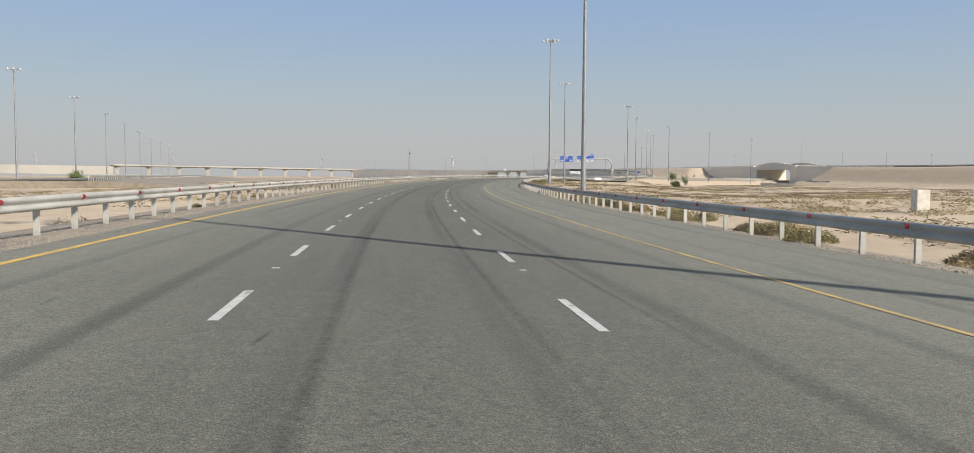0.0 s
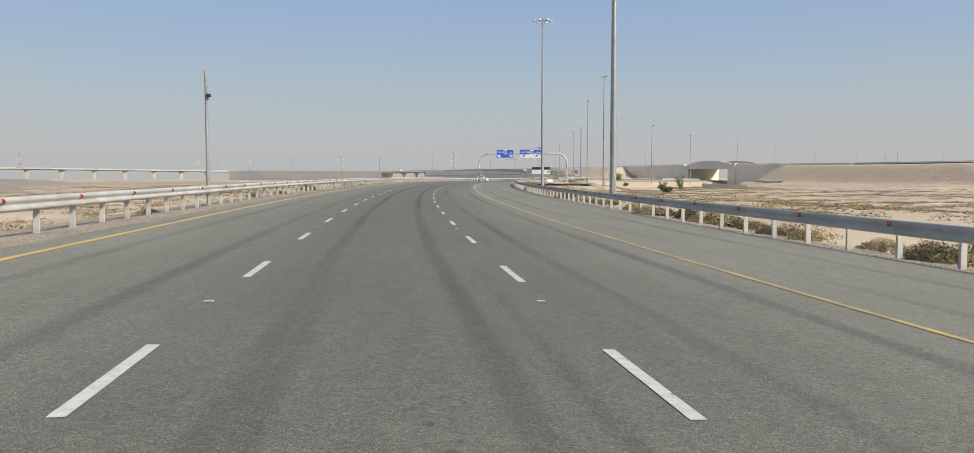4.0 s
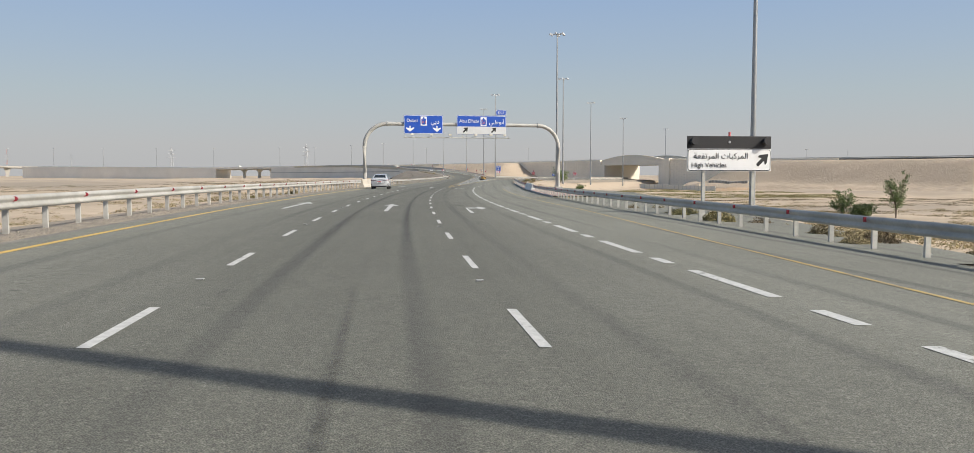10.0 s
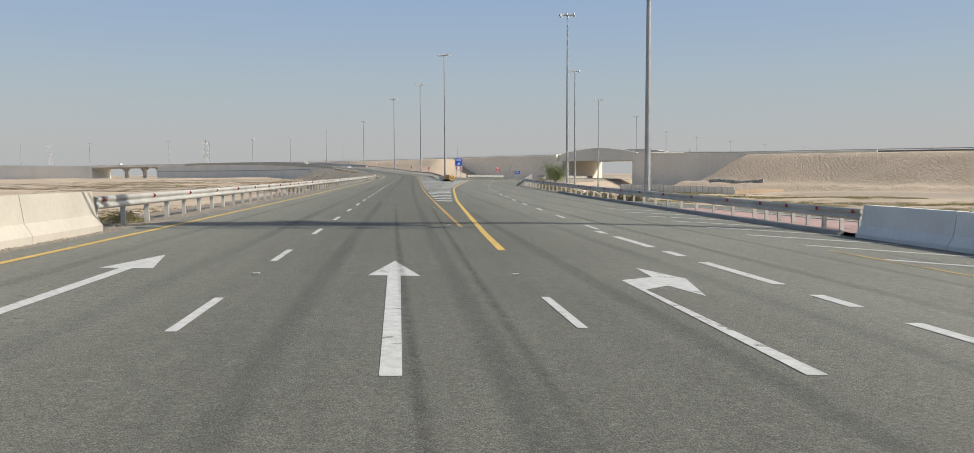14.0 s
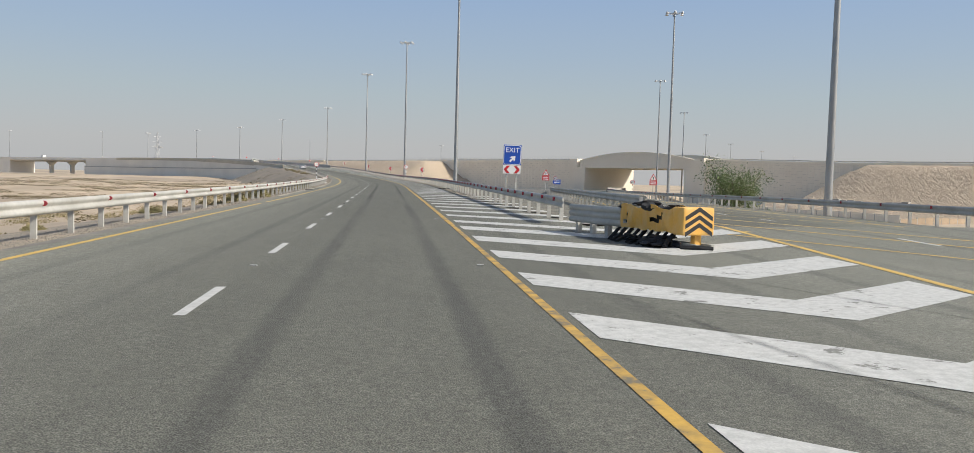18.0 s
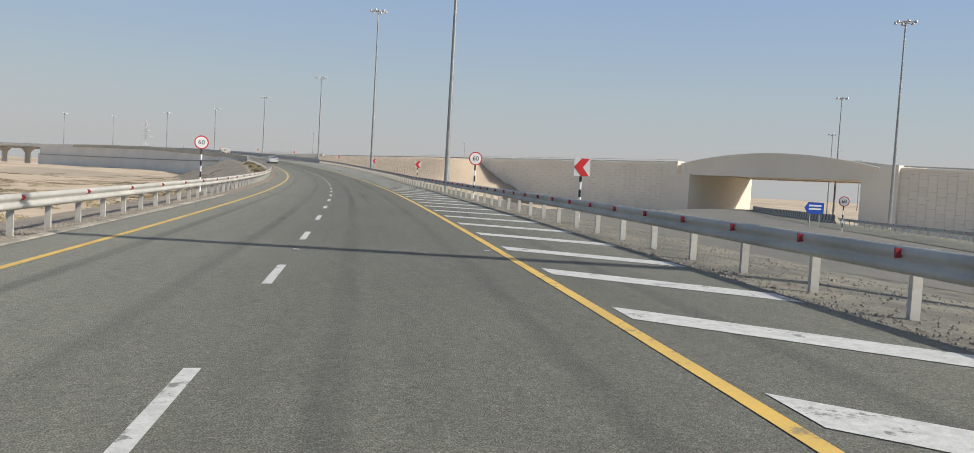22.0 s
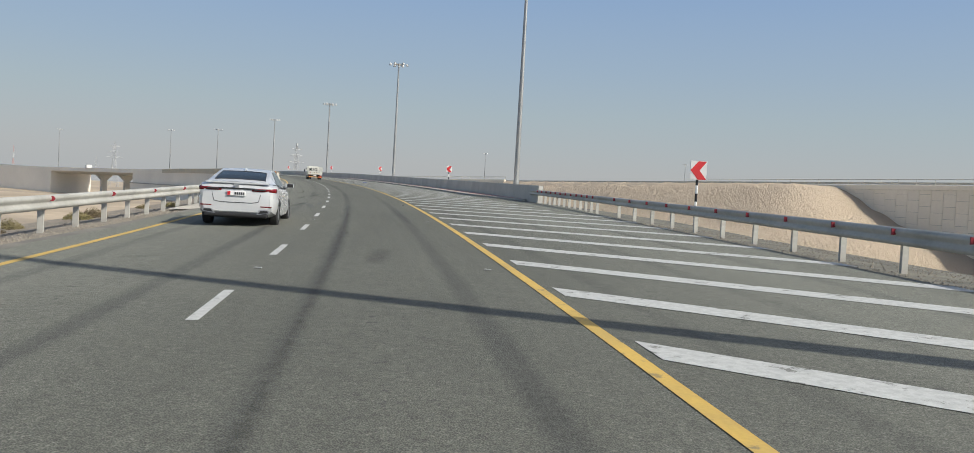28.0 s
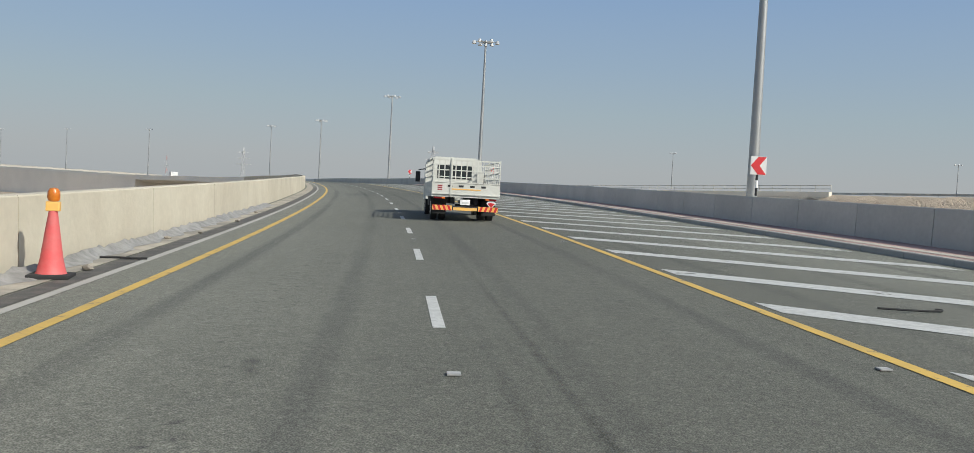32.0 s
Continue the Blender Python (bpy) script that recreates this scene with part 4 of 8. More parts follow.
GORE_POST = table((-17, 454.0), (0, 486.2), (26, 535.13), (44, 571.76), (50, 583.97), (88, 662.54), (95, 676.75), (119, 725.0))
guard_rail(MAIN, -40, 336, LEFT_RAIL, -1, "galvanised W-beam guard rail on grey posts with red reflectors", first=0.2)
guard_rail(MAIN, 355.6, 720.6, LEFT_RAIL, -1, "galvanised W-beam guard rail on grey posts with red reflectors", stations=[355.9 + 2 * k for k in range(178)] + [711.0 + 0.98 * k for k in range(9)])
guard_rail(MAIN, -30, 340.9, RIGHT_RAIL, 1, "galvanised W-beam guard rail along the gravel shoulder", first=1.2)
guard_rail(MAIN, 356.7, 450, RIGHT_RAIL, 1, "galvanised W-beam guard rail beside the exit lane", stations=[357.0 + k for k in range(8)] + [366.0 + 2 * k for k in range(42)])
guard_rail(MAIN, 453, 725, GORE_RAIL, 1, "galvanised W-beam guard rail casting its shadow on the painted bars",
           stations=[float(GORE_POST(k)) for k in range(-17, 112)] + [712.2 + 0.98 * k for k in range(12)], every=1)
guard_rail(RAMP, 8, 104, lambda s: s * 0 - 1.0, -1, "double-sided galvanised guard rail beside the exit road", two_sided=True, reflectors=False)
guard_rail(RAMP, 2, 178, table((2, 10.3), (110, 10.3), (178, 7.0)), 1, "galvanised W-beam guard rail beside the exit road")

JERSEY = [(-0.33, -0.3), (-0.33, 0.08), (-0.19, 0.32), (-0.11, 0.86), (0.11, 0.86), (0.19, 0.32), (0.33, 0.08), (0.33, -0.3)]
PARAPET = [(-0.135, -0.4), (-0.132, 0.10), (-0.125, 0.28), (-0.10, 0.97), (-0.085, 0.99), (0.145, 0.99), (0.16, 0.97), (0.16, -0.4)]


def barrier(line, s0, s1, offset, profile, length, mat, label, name="concrete_barrier"):
    """Precast units set end to end, with open joints."""
    b = thing(name, label, "barrier", "concrete barriers")
    n = max(1, round((s1 - s0) / length))
    for k in range(n):
        a, c = s0 + (s1 - s0) * k / n, s0 + (s1 - s0) * (k + 1) / n
        part("unit", sweep(line, a + 0.012, c - 0.012, offset, profile, 2.0), mat, b)
    return b


barrier(MAIN, 337, 355.3, lambda s: LEFT_RAIL(s), JERSEY, 4.0, CONCRETE, "cream painted concrete barrier between two guard rails")
barrier(MAIN, 341.2, 356.4, lambda s: RIGHT_RAIL(s) - 0.1, JERSEY, 4.0, WHITE_BARRIER, "pale concrete barrier shielding the gantry column")
barrier(MAIN, 719.4, 1010, lambda s: LEFT_RAIL(s) - 0.22, [(-a, u) for a, u in PARAPET][::-1], 6.0, CREAM_PARAPET, "sunlit cream concrete parapet, scuffed and stained", "parapet")
barrier(MAIN, 723.5, 1010, lambda s: GORE_RAIL(s) + 0.12, PARAPET, 3.0, PALE_PARAPET, "shaded grey concrete parapet of short cast units", "parapet")
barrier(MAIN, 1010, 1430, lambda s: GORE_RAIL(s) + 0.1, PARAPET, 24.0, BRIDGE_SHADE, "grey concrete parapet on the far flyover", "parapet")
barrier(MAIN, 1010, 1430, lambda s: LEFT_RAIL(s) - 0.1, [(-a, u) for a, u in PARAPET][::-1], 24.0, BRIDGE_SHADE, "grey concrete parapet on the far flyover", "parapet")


# ---- arch bridge and walls ----
def highway_box(k0, k1, a0, a1, z0, z1, bm=None):
    bm = bm or bmesh.new()
    c = [highway_at(k, a, z) for z in (z0, z1) for k, a in ((k0, a0), (k1, a0), (k1, a1), (k0, a1))]
    v = [bm.verts.new(p) for p in c]
    for f in ((3, 2, 1, 0), (4, 5, 6, 7), (0, 1, 5, 4), (1, 2, 6, 5), (2, 3, 7, 6), (3, 0, 4, 7)):
        bm.faces.new([v[i] for i in f])
    bmesh.ops.recalc_face_normals(bm, faces=bm.faces[:])
    return bm


def arch_bridge():
    b = thing("arch_bridge", "beige concrete arch-fronted bridge over the exit road", "bridge")
    part("deck", highway_box(-1, 50, 0.6, 25.4, 8.3, 9.9), WALL_PAINT, b)
    for a in (0.0, 25.4):
        bm = bmesh.new()
        n, lo, hi = 24, [], []
        for i in range(n + 1):
            k = -2 + 53 * i / n
            u = (i / n - 0.5) * 2
            lo.append((k, 8.0))
            hi.append((k, 10.7 + 2.9 * (1 - u * u)))
        ring = lo + hi[::-1]
        f0 = [bm.verts.new(highway_at(k, a, z)) for k, z in ring]
        f1 = [bm.verts.new(highway_at(k, a + 0.6, z)) for k, z in ring]
        m = len(ring)
        for i in range(m):
            bm.faces.new((f0[i], f0[(i + 1) % m], f1[(i + 1) % m], f1[i]))
        for i in range(n):
            bm.faces.new((f0[i], f0[m - 1 - i], f0[m - 2 - i], f0[i + 1]))
            bm.faces.new((f1[i + 1], f1[m - 2 - i], f1[m - 1 - i], f1[i]))
        bmesh.ops.recalc_face_normals(bm, faces=bm.faces[:])
        part("arch_face", bm, WALL_PAINT, b)
        # raised band along the arch's back
        bm = bmesh.new()
        for i in range(n):
            ks, zs = (hi[i][0], hi[i + 1][0]), (hi[i][1], hi[i + 1][1])
            c = []
            for aa in (a - 0.22, a + 0.82):
                c += [highway_at(ks[0], aa, zs[0] - 0.35), highway_at(ks[1], aa, zs[1] - 0.35), highway_at(ks[1], aa, zs[1] + 0.15), highway_at(ks[0], aa, zs[0] + 0.15)]
            v = [bm.verts.new(p) for p in c]
            for f in ((0, 1, 2, 3), (7, 6, 5, 4), (0, 4, 5, 1), (2, 6, 7, 3)):
                bm.faces.new([v[j] for j in f])
        bmesh.ops.recalc_face_normals(bm, faces=bm.faces[:])
        part("arch_rib", bm, WALL_PAINT, b)
        for k0, k1, z0, z1 in ((-2, 51, 7.9, 8.45), (-2, -0.6, 8.45, 10.5), (49.6, 51, 8.45, 10.5)):
            part("face_band", highway_box(k0, k1, a - 0.18, a + 0.78, z0, z1), WALL_PAINT, b)
    for k0, k1 in ((-6.5, 1.5), (47.5, 55.5)):
        part("abutment", highway_box(k0, k1, -0.9, 26.9, -4.5, 8.2), WALL_PAINT, b)
        part("pilaster", highway_box(k0 + (0 if k0 < 0 else 4), k1 - (4 if k0 < 0 else 0), -1.1, 27.1, 7.6, 11.4), WALL_PAINT, b)
    return b


arch_bridge()


def panel_wall(k0, k1, name, a0=0.0):
    """A retaining wall of cast panels with recessed joints and a coping."""
    w = tagged(thing(name, "beige retaining wall of cast concrete panels below the highway", "wall", kind="structure"))
    for ka, kb in highway_spans(k0, k1):
        part("core", highway_box(ka, kb, a0 + 0.2, 26, -4.5, HWY_TOP - 0.3), GREY_CONCRETE, w)
    n = round((k1 - k0) / 1.9)
    step = (k1 - k0) / n
    for i in range(n):
        for j in range(-2, 7):
            z = 1.75 * j - (0.87 if i % 2 else 0)
            z0, z1 = max(z, -4.4), min(z + 1.75, HWY_TOP - 0.35)
            if z1 - z0 < 0.15:
                continue
            part("panel", highway_box(k0 + i * step + 0.02, k0 + (i + 1) * step - 0.02, a0, a0 + 0.22, z0 + 0.02, z1 - 0.02), WALL_PAINT, w)
    for ka, kb in highway_spans(k0, k1):
        part("coping", highway_box(ka, kb, a0 - 0.1, a0 + 0.35, HWY_TOP - 0.35, HWY_TOP + 0.35), WALL_PAINT, w)
    return w


panel_wall(-128, -6.5, "wall_left_of_arch")
panel_wall(55.5, 158, "wall_right_of_arch")
panel_wall(-420, -185, "wall_beyond_bank", -11.2)
bm = bmesh.new()
for ka, kb in highway_spans(-420, 1400):
    highway_box(ka, kb, 2, 24, HWY_TOP - 0.2, HWY_TOP + 0.12, bm)
surface("road_highway", to_mesh(bm), FAR_ASPHALT, "asphalt of the elevated highway")


def low_rail(k0, k1, a, z, label, step=3.0, h=0.9):
    r = thing("parapet_rail", label, "railing", "highway railings")
    n = round((k1 - k0) / step)
    for u in (0.45, h):
        part("rail_bar", tube(highway_at(k0, a, z + u), highway_at(k1, a, z + u), 0.045, sides=6), GALV, r)
    bm = bmesh.new()
    for i in range(n + 1):
        k = k0 + (k1 - k0) * i / n
        tube(highway_at(k, a, z), highway_at(k, a, z + h), 0.04, sides=5, bm=bm)
    p = part("railing_infill", bm, GALV, r)
    p["kind"] = "stuff"
    return r


low_rail(-400, -185, -11.0, HWY_TOP + 0.3, "thin steel railing on the far retaining wall")
low_rail(-128, -3, 0.1, HWY_TOP + 0.3, "thin steel railing on top of the retaining wall")
guard = thing("highway_guard_rail", "grey guard rail along the elevated highway", "guard rail", "guard rails")
for a in (1.2, 24.8):
    for k0, k1 in ((-420, -3), (51, 1400)):
        for ka, kb in highway_spans(k0, k1):
            part("beam", highway_box(ka, kb, a - 0.05, a + 0.05, HWY_TOP + 0.5, HWY_TOP + 0.8), GALV, guard)
        bm = bmesh.new()
        for i in range(int((k1 - k0) / 4)):
            tube(highway_at(k0 + 4 * i, a, HWY_TOP - 0.1), highway_at(k0 + 4 * i, a, HWY_TOP + 0.7), 0.08, sides=4, bm=bm)
        part("railing_infill", bm, GALV, guard)["kind"] = "stuff"
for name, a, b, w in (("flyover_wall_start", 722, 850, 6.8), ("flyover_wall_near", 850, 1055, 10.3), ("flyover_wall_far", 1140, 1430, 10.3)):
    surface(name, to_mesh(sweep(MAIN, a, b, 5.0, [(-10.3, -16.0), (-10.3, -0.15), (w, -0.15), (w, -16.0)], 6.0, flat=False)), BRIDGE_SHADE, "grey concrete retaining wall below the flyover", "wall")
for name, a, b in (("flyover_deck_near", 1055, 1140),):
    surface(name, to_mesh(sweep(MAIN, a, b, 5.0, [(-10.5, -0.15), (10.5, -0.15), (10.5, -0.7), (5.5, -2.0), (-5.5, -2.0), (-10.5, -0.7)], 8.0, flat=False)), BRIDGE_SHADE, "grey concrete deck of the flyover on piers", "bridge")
for s in (1070, 1090, 1112):
    m = MAIN.stand(s, 5.0)
    top = m.translation.z - 1.9
    bm = bmesh.new()
    z0 = -2.0
    r = [[(-w, -0.8, z), (w, -0.8, z), (w, 0.8, z), (-w, 0.8, z)] for w, z in ((1.3, z0), (1.3, top - 2.4), (3.9, top))]
    vs = [[bm.verts.new(p) for p in q] for q in r]
    for a, b in zip(vs, vs[1:]):
        for k in range(4):
            bm.faces.new((a[k], a[(k + 1) % 4], b[(k + 1) % 4], b[k]))
    bm.faces.new(vs[-1])
    flat = m.copy()
    flat.translation.z = 0
    solid("flyover_pier", bm, BRIDGE_SHADE, "grey concrete flared pier under the far flyover", "bridge pier", "flyover piers", at=flat)


def wall_ledge(s0, s1, o0, o1, z0, z1):
    """A level lower tier along the foot of the flyover's wall."""
    s = np.linspace(s0, s1, 60)
    v, f = [], []
    for q in s:
        for o, z in ((o0, z0), (o0, z1), (o1, z1), (o1, z0)):
            p = MAIN.at(q, o)
            v.append((p.x, p.y, z))
    for i in range(len(s) - 1):
        f += [(4 * i + k, 4 * i + (k + 1) % 4, 4 * i + 4 + (k + 1) % 4, 4 * i + 4 + k) for k in range(4)]
    f += [(0, 1, 2, 3), tuple(4 * (len(s) - 1) + k for k in (3, 2, 1, 0))]
    return from_lists(v, f)


# Darker concrete strip added to draw the shadow line along the ledge's top.
surface("flyover_wall_coping", wall_ledge(770, 1055, -6.45, -6.15, 4.5, 4.85), GREY_CONCRETE, "darker strip added as the shadow line on the wall's lower tier", "wall")
surface("flyover_wall_ledge", wall_ledge(770, 1055, -6.2, -5.2, -3.5, 4.6), BRIDGE_SHADE, "lower tier of the flyover's retaining wall", "wall")
solid("equipment_cabinet", box(-1.3, 1.3, -0.7, 0.7, 0, 1.5, 0.05), SIGN_GREY, "pale grey cabinet on the flyover's parapet", "cabinet", at=MAIN.stand(1106, -5.3, 0.85))


# ---- the viaduct on the horizon ----
VIA_A, VIA_B = Vector((-1093, 1254, 21.5)), Vector((-800, 1790, 17.0))
VIADUCT = material("sunlit_viaduct_concrete", (0.37, 0.35, 0.31), 0.9, second=(0.32, 0.30, 0.265), scale=0.03, amount=0.6, fine=0.06, fine_scale=0.8, coords="World")


def viaduct_box(u0, u1, a0, a1, z0, z1, bm=None):
    """A piece of the viaduct: u along it from 0 to 1, a across, z below its road level."""
    bm = bm or bmesh.new()
    d = VIA_B - VIA_A
    n = Vector((d.y, -d.x, 0)).normalized()
    v = [bm.verts.new(VIA_A + d * u + n * a + Vector((0, 0, z))) for z in (z0, z1) for u, a in ((u0, a0), (u1, a0), (u1, a1), (u0, a1))]
    for f in ((3, 2, 1, 0), (4, 5, 6, 7), (0, 1, 5, 4), (1, 2, 6, 5), (2, 3, 7, 6), (3, 0, 4, 7)):
        bm.faces.new([v[i] for i in f])
    bmesh.ops.recalc_face_normals(bm, faces=bm.faces[:])
    return bm


def viaduct():
    w = thing("viaduct", "long pale concrete viaduct on flared piers on the horizon", "bridge")
    part("deck", viaduct_box(0.03, 1.0, -6, 6, -1.6, -0.3), VIADUCT, w)
    part("girder", viaduct_box(0.03, 1.0, -3.2, 3.2, -3.0, -1.6), VIADUCT, w)
    for a in (-6, 5.6):
        part("parapet", viaduct_box(0.03, 1.0, a, a + 0.4, -0.3, 0.9), VIADUCT, w)
    d = VIA_B - VIA_A
    for k in range(10):
        p = VIA_A + d * (0.915 - 0.0965 * k)
        bm = bmesh.new()
        rows = [[(-x, -1, z), (x, -1, z), (x, 1, z), (-x, 1, z)] for x, z in ((2.6, -1.5), (2.7, p.z - 10.5), (5.4, p.z - 3.0))]
        vs = [[bm.verts.new(q) for q in r] for r in rows]
        for r, s in zip(vs, vs[1:]):
            for i in range(4):
                bm.faces.new((r[i], r[(i + 1) % 4], s[(i + 1) % 4], s[i]))
        part("pier", bm, VIADUCT, w, at=Matrix.Translation((p.x, p.y, 0)) @ Matrix.Rotation(math.atan2(d.y, d.x) - 0.5, 4, "Z"))
    return w


viaduct()
surface("wall_far_bank", to_mesh(viaduct_box(-0.55, 0.03, -6, 6, -18, -3)), VIADUCT, "long pale wall of a far embankment", "wall")


# ---- lighting masts ----
def mast_thing(height):
    m = thing("lighting_mast", "tall grey steel lighting mast with a crown of floodlights", "lamp post", "lighting masts")
    smooth(part("shaft", tube((0, 0, -0.6), (0, 0, height - 0.5), 0.27, 0.11, 12), MAST, m), 50)
    part("base_plate", box(-0.42, 0.42, -0.42, 0.42, -0.02, 0.06, 0.01), MAST, m)
    part("service_door", box(-0.11, 0.11, -0.285, -0.24, 0.7, 1.5, 0.01), MAST, m)
    part("cap", tube((0, 0, height - 0.75), (0, 0, height - 0.05), 0.17, 0.1, 8), MAST, m)
    ring = [(0.75 * math.cos(math.tau * k / 16), 0.75 * math.sin(math.tau * k / 16), height - 0.3) for k in range(17)]
    part("head_ring", pipe(ring, 0.045, 5), MAST, m)
    for k in range(6):
        a = math.tau * k / 6
        c, s = math.cos(a), math.sin(a)
        part("lamp_arm", pipe([(0, 0, height - 0.3), (c * 1.25, s * 1.25, height - 0.22)], 0.04, 5), MAST, m)
        bm = bmesh.new()
        rings = []
        for r, z in ((0.1, 0.02), (0.16, -0.06), (0.2, -0.18), (0.28, -0.34), (0.26, -0.37), (0.05, -0.39)):
            rings.append([bm.verts.new((c * 1.38 + r * math.cos(math.tau * i / 10), s * 1.38 + r * math.sin(math.tau * i / 10), height - 0.1 + z)) for i in range(10)])
        for p, q in zip(rings, rings[1:]):
            for i in range(10):
                bm.faces.new((p[i], q[i], q[(i + 1) % 10], p[(i + 1) % 10]))
        bm.faces.new(rings[0])
        bm.faces.new(rings[-1][::-1])
        bmesh.ops.recalc_face_normals(bm, faces=bm.faces[:])
        smooth(part("floodlight", bm, LAMP_GLASS, m))
    return m


MASTS = {}


def mast(x, y, z, top):
    h = round((top - z) * 2) / 2
    if h not in MASTS:
        MASTS[h] = mast_thing(h)
        MASTS[h].matrix_basis = pose(x, y, z, 0, 0, 12)
    else:
        copy_thing(MASTS[h], pose(x, y, z, 0, 0, 12))


def mast_beside(s, o, height):
    p = MAIN.at(s, o)
    g = p.z - 0.15
    mast(p.x, p.y, g, g + height)


for s, o in ((4.0, 14.6), (82.1, 16.9), (160.7, 17.0), (238.3, 17.2)):
    mast_beside(s, o, 27.3)
for x, y, z, top in ((-34.5, 302.5, -0.3, 27.3), (-41.1, 394.0, 0.3, 29.8), (-30.9, 469.8, 0.0, 30.0), (-10.9, 549.0, -0.9, 29.9), (16.8, 628.6, -2.4, 29.7),
                     (57.5, 711.8, -2.8, 29.2), (97, 782, -1.5, 26), (145, 858, -0.8, 26), (198, 925, -0.6, 26), (255, 987, -0.6, 26), (318, 1040, -0.6, 26),
                     (-147.4, 143.9, -0.6, 24.5), (-182.8, 199.5, -0.6, 24.5), (-218.3, 253.2, -0.6, 24.5), (-253.7, 305.8, -0.6, 24.5), (-289.2, 359.5, -0.6, 24.5), (-324.6, 413.2, -0.6, 24.5), (-360.0, 467.8, -0.6, 24.5), (-395.4, 522.5, -0.6, 24.5)):
    mast(x, y, z, top)
mast(-48.2, 527.6, 1.0, 31.0)
for x, y, z, top in ((-50.6, 602.5, 1.4, 31.9), (-58.3, 671.0, 2.6, 33.2), (-72.3, 742.0, 4.4, 28.6), (-94.7, 805.8, 5.5, 27.6), (-120.9, 863.0, 7.0, 26.4),
                     (-152.8, 920.5, 7.5, 27.0), (-193.0, 977.0, 8.0, 27.2), (-236.0, 1031.0, 9.0, 29.5), (-309.8, 1067.9, 9.5, 29.6),
                     (-380, 1105, 12, 31), (-450, 1140, 13, 32), (-520, 1175, 14, 33), (-590, 1210, 15, 34)):
    mast(x, y, z, top)
for x, y, top in ((-100.3, 1126.5, 31.6), (9.2, 1125.5, 31.0)):
    mast(x, y, 9.0, top)
for k in (320, 410):
    p = highway_at(k, 27, HWY_TOP - 0.6)
    mast(p.x, p.y, p.z, p.z + 14)


# ---- signs ----
def flat(points, depth=0.004, bm=None):
    """A thin plate of a polygon given as (x, z), facing -y."""
    bm = bm or bmesh.new()
    a = [bm.verts.new((x, 0, z)) for x, z in points]
    b = [bm.verts.new((x, depth, z)) for x, z in points]
    n = len(points)
    bm.faces.new(a)
    bm.faces.new(b[::-1])
    for i in range(n):
        bm.faces.new((a[i], b[i], b[(i + 1) % n], a[(i + 1) % n]))
    bmesh.ops.recalc_face_normals(bm, faces=bm.faces[:])
    return bm


def rounded(w, h, r, n=5):
    pts = []
    for cx, cz, a0 in ((w / 2 - r, h / 2 - r, 0), (-w / 2 + r, h / 2 - r, 90), (-w / 2 + r, -h / 2 + r, 180), (w / 2 - r, -h / 2 + r, 270)):
        pts += [(cx + r * math.cos(radians(a0 + 90 * k / n)), cz + r * math.sin(radians(a0 + 90 * k / n))) for k in range(n + 1)]
    return pts


def arrow_shape(size, angle):
    """A stout arrow, turned clockwise from straight up by angle degrees."""
    pts = [(-0.11, -0.5), (0.11, -0.5), (0.11, 0.02), (0.34, -0.12), (0.34, 0.06), (0.0, 0.5), (-0.34, 0.06), (-0.34, -0.12), (-0.11, 0.02)]
    c, s = math.cos(radians(-angle)), math.sin(radians(-angle))
    return [(size * (x * c - z * s), size * (x * s + z * c)) for x, z in pts]


def down_arrow(size):
    pts = [(-0.09, 0.5), (0.09, 0.5), (0.09, 0.12), (0.62, 0.3), (0.62, 0.12), (0.0, -0.38), (-0.62, 0.12), (-0.62, 0.3), (-0.09, 0.12)]
    return [(size * x, size * z) for x, z in pts]


def put(x, y, z):
    return Matrix.Translation((x, y, z))


def board(parent, w, h, x, z, y, face, border, rim=0.07, r=0.16, label=""):
    """A sign panel: back sheet, border and face, each proud of the last."""
    b = part("panel", box(x - w / 2, x + w / 2, y, y + 0.05, z - h / 2, z + h / 2, 0.006), face, parent, label)
    part("border", flat(rounded(w - 0.04, h - 0.04, r), 0.004), border, b, at=put(x, y - 0.006, z))
    part("face", flat(rounded(w - 2 * rim, h - 2 * rim, r - 0.03), 0.004), face, b, at=put(x, y - 0.012, z))
    return b


def words(text, size, mat, parent, x, y, z, name="lettering", align="CENTER"):
    return part(name, lettering(text, size, align), mat, parent, at=put(x, y, z))


def shield(parent, x, y, z, number):
    """The white route plate with a blue bird emblem as a plain shape, and its number."""
    p = part("route_plate", flat([(-0.42, -0.6), (0.42, -0.6), (0.42, 0.6), (-0.42, 0.6)], 0.01), SIGN_WHITE, parent, at=put(x, y - 0.016, z))
    pts = [(-0.3, -0.38), (-0.15, -0.48), (0.15, -0.48), (0.3, -0.38), (0.32, 0.2), (0.2, 0.34), (0.1, 0.3), (0.08, 0.48), (-0.08, 0.5), (-0.1, 0.3), (-0.2, 0.34), (-0.32, 0.2)]
    part("emblem", flat(pts, 0.004), SIGN_BLUE, p, at=put(0, -0.006, 0))
    part("route_number", lettering(number, 0.46), ORANGE, p, at=put(0, -0.014, -0.18))
    part("route_letter", lettering("E", 0.2), ORANGE, p, at=put(-0.13, -0.014, 0.18))


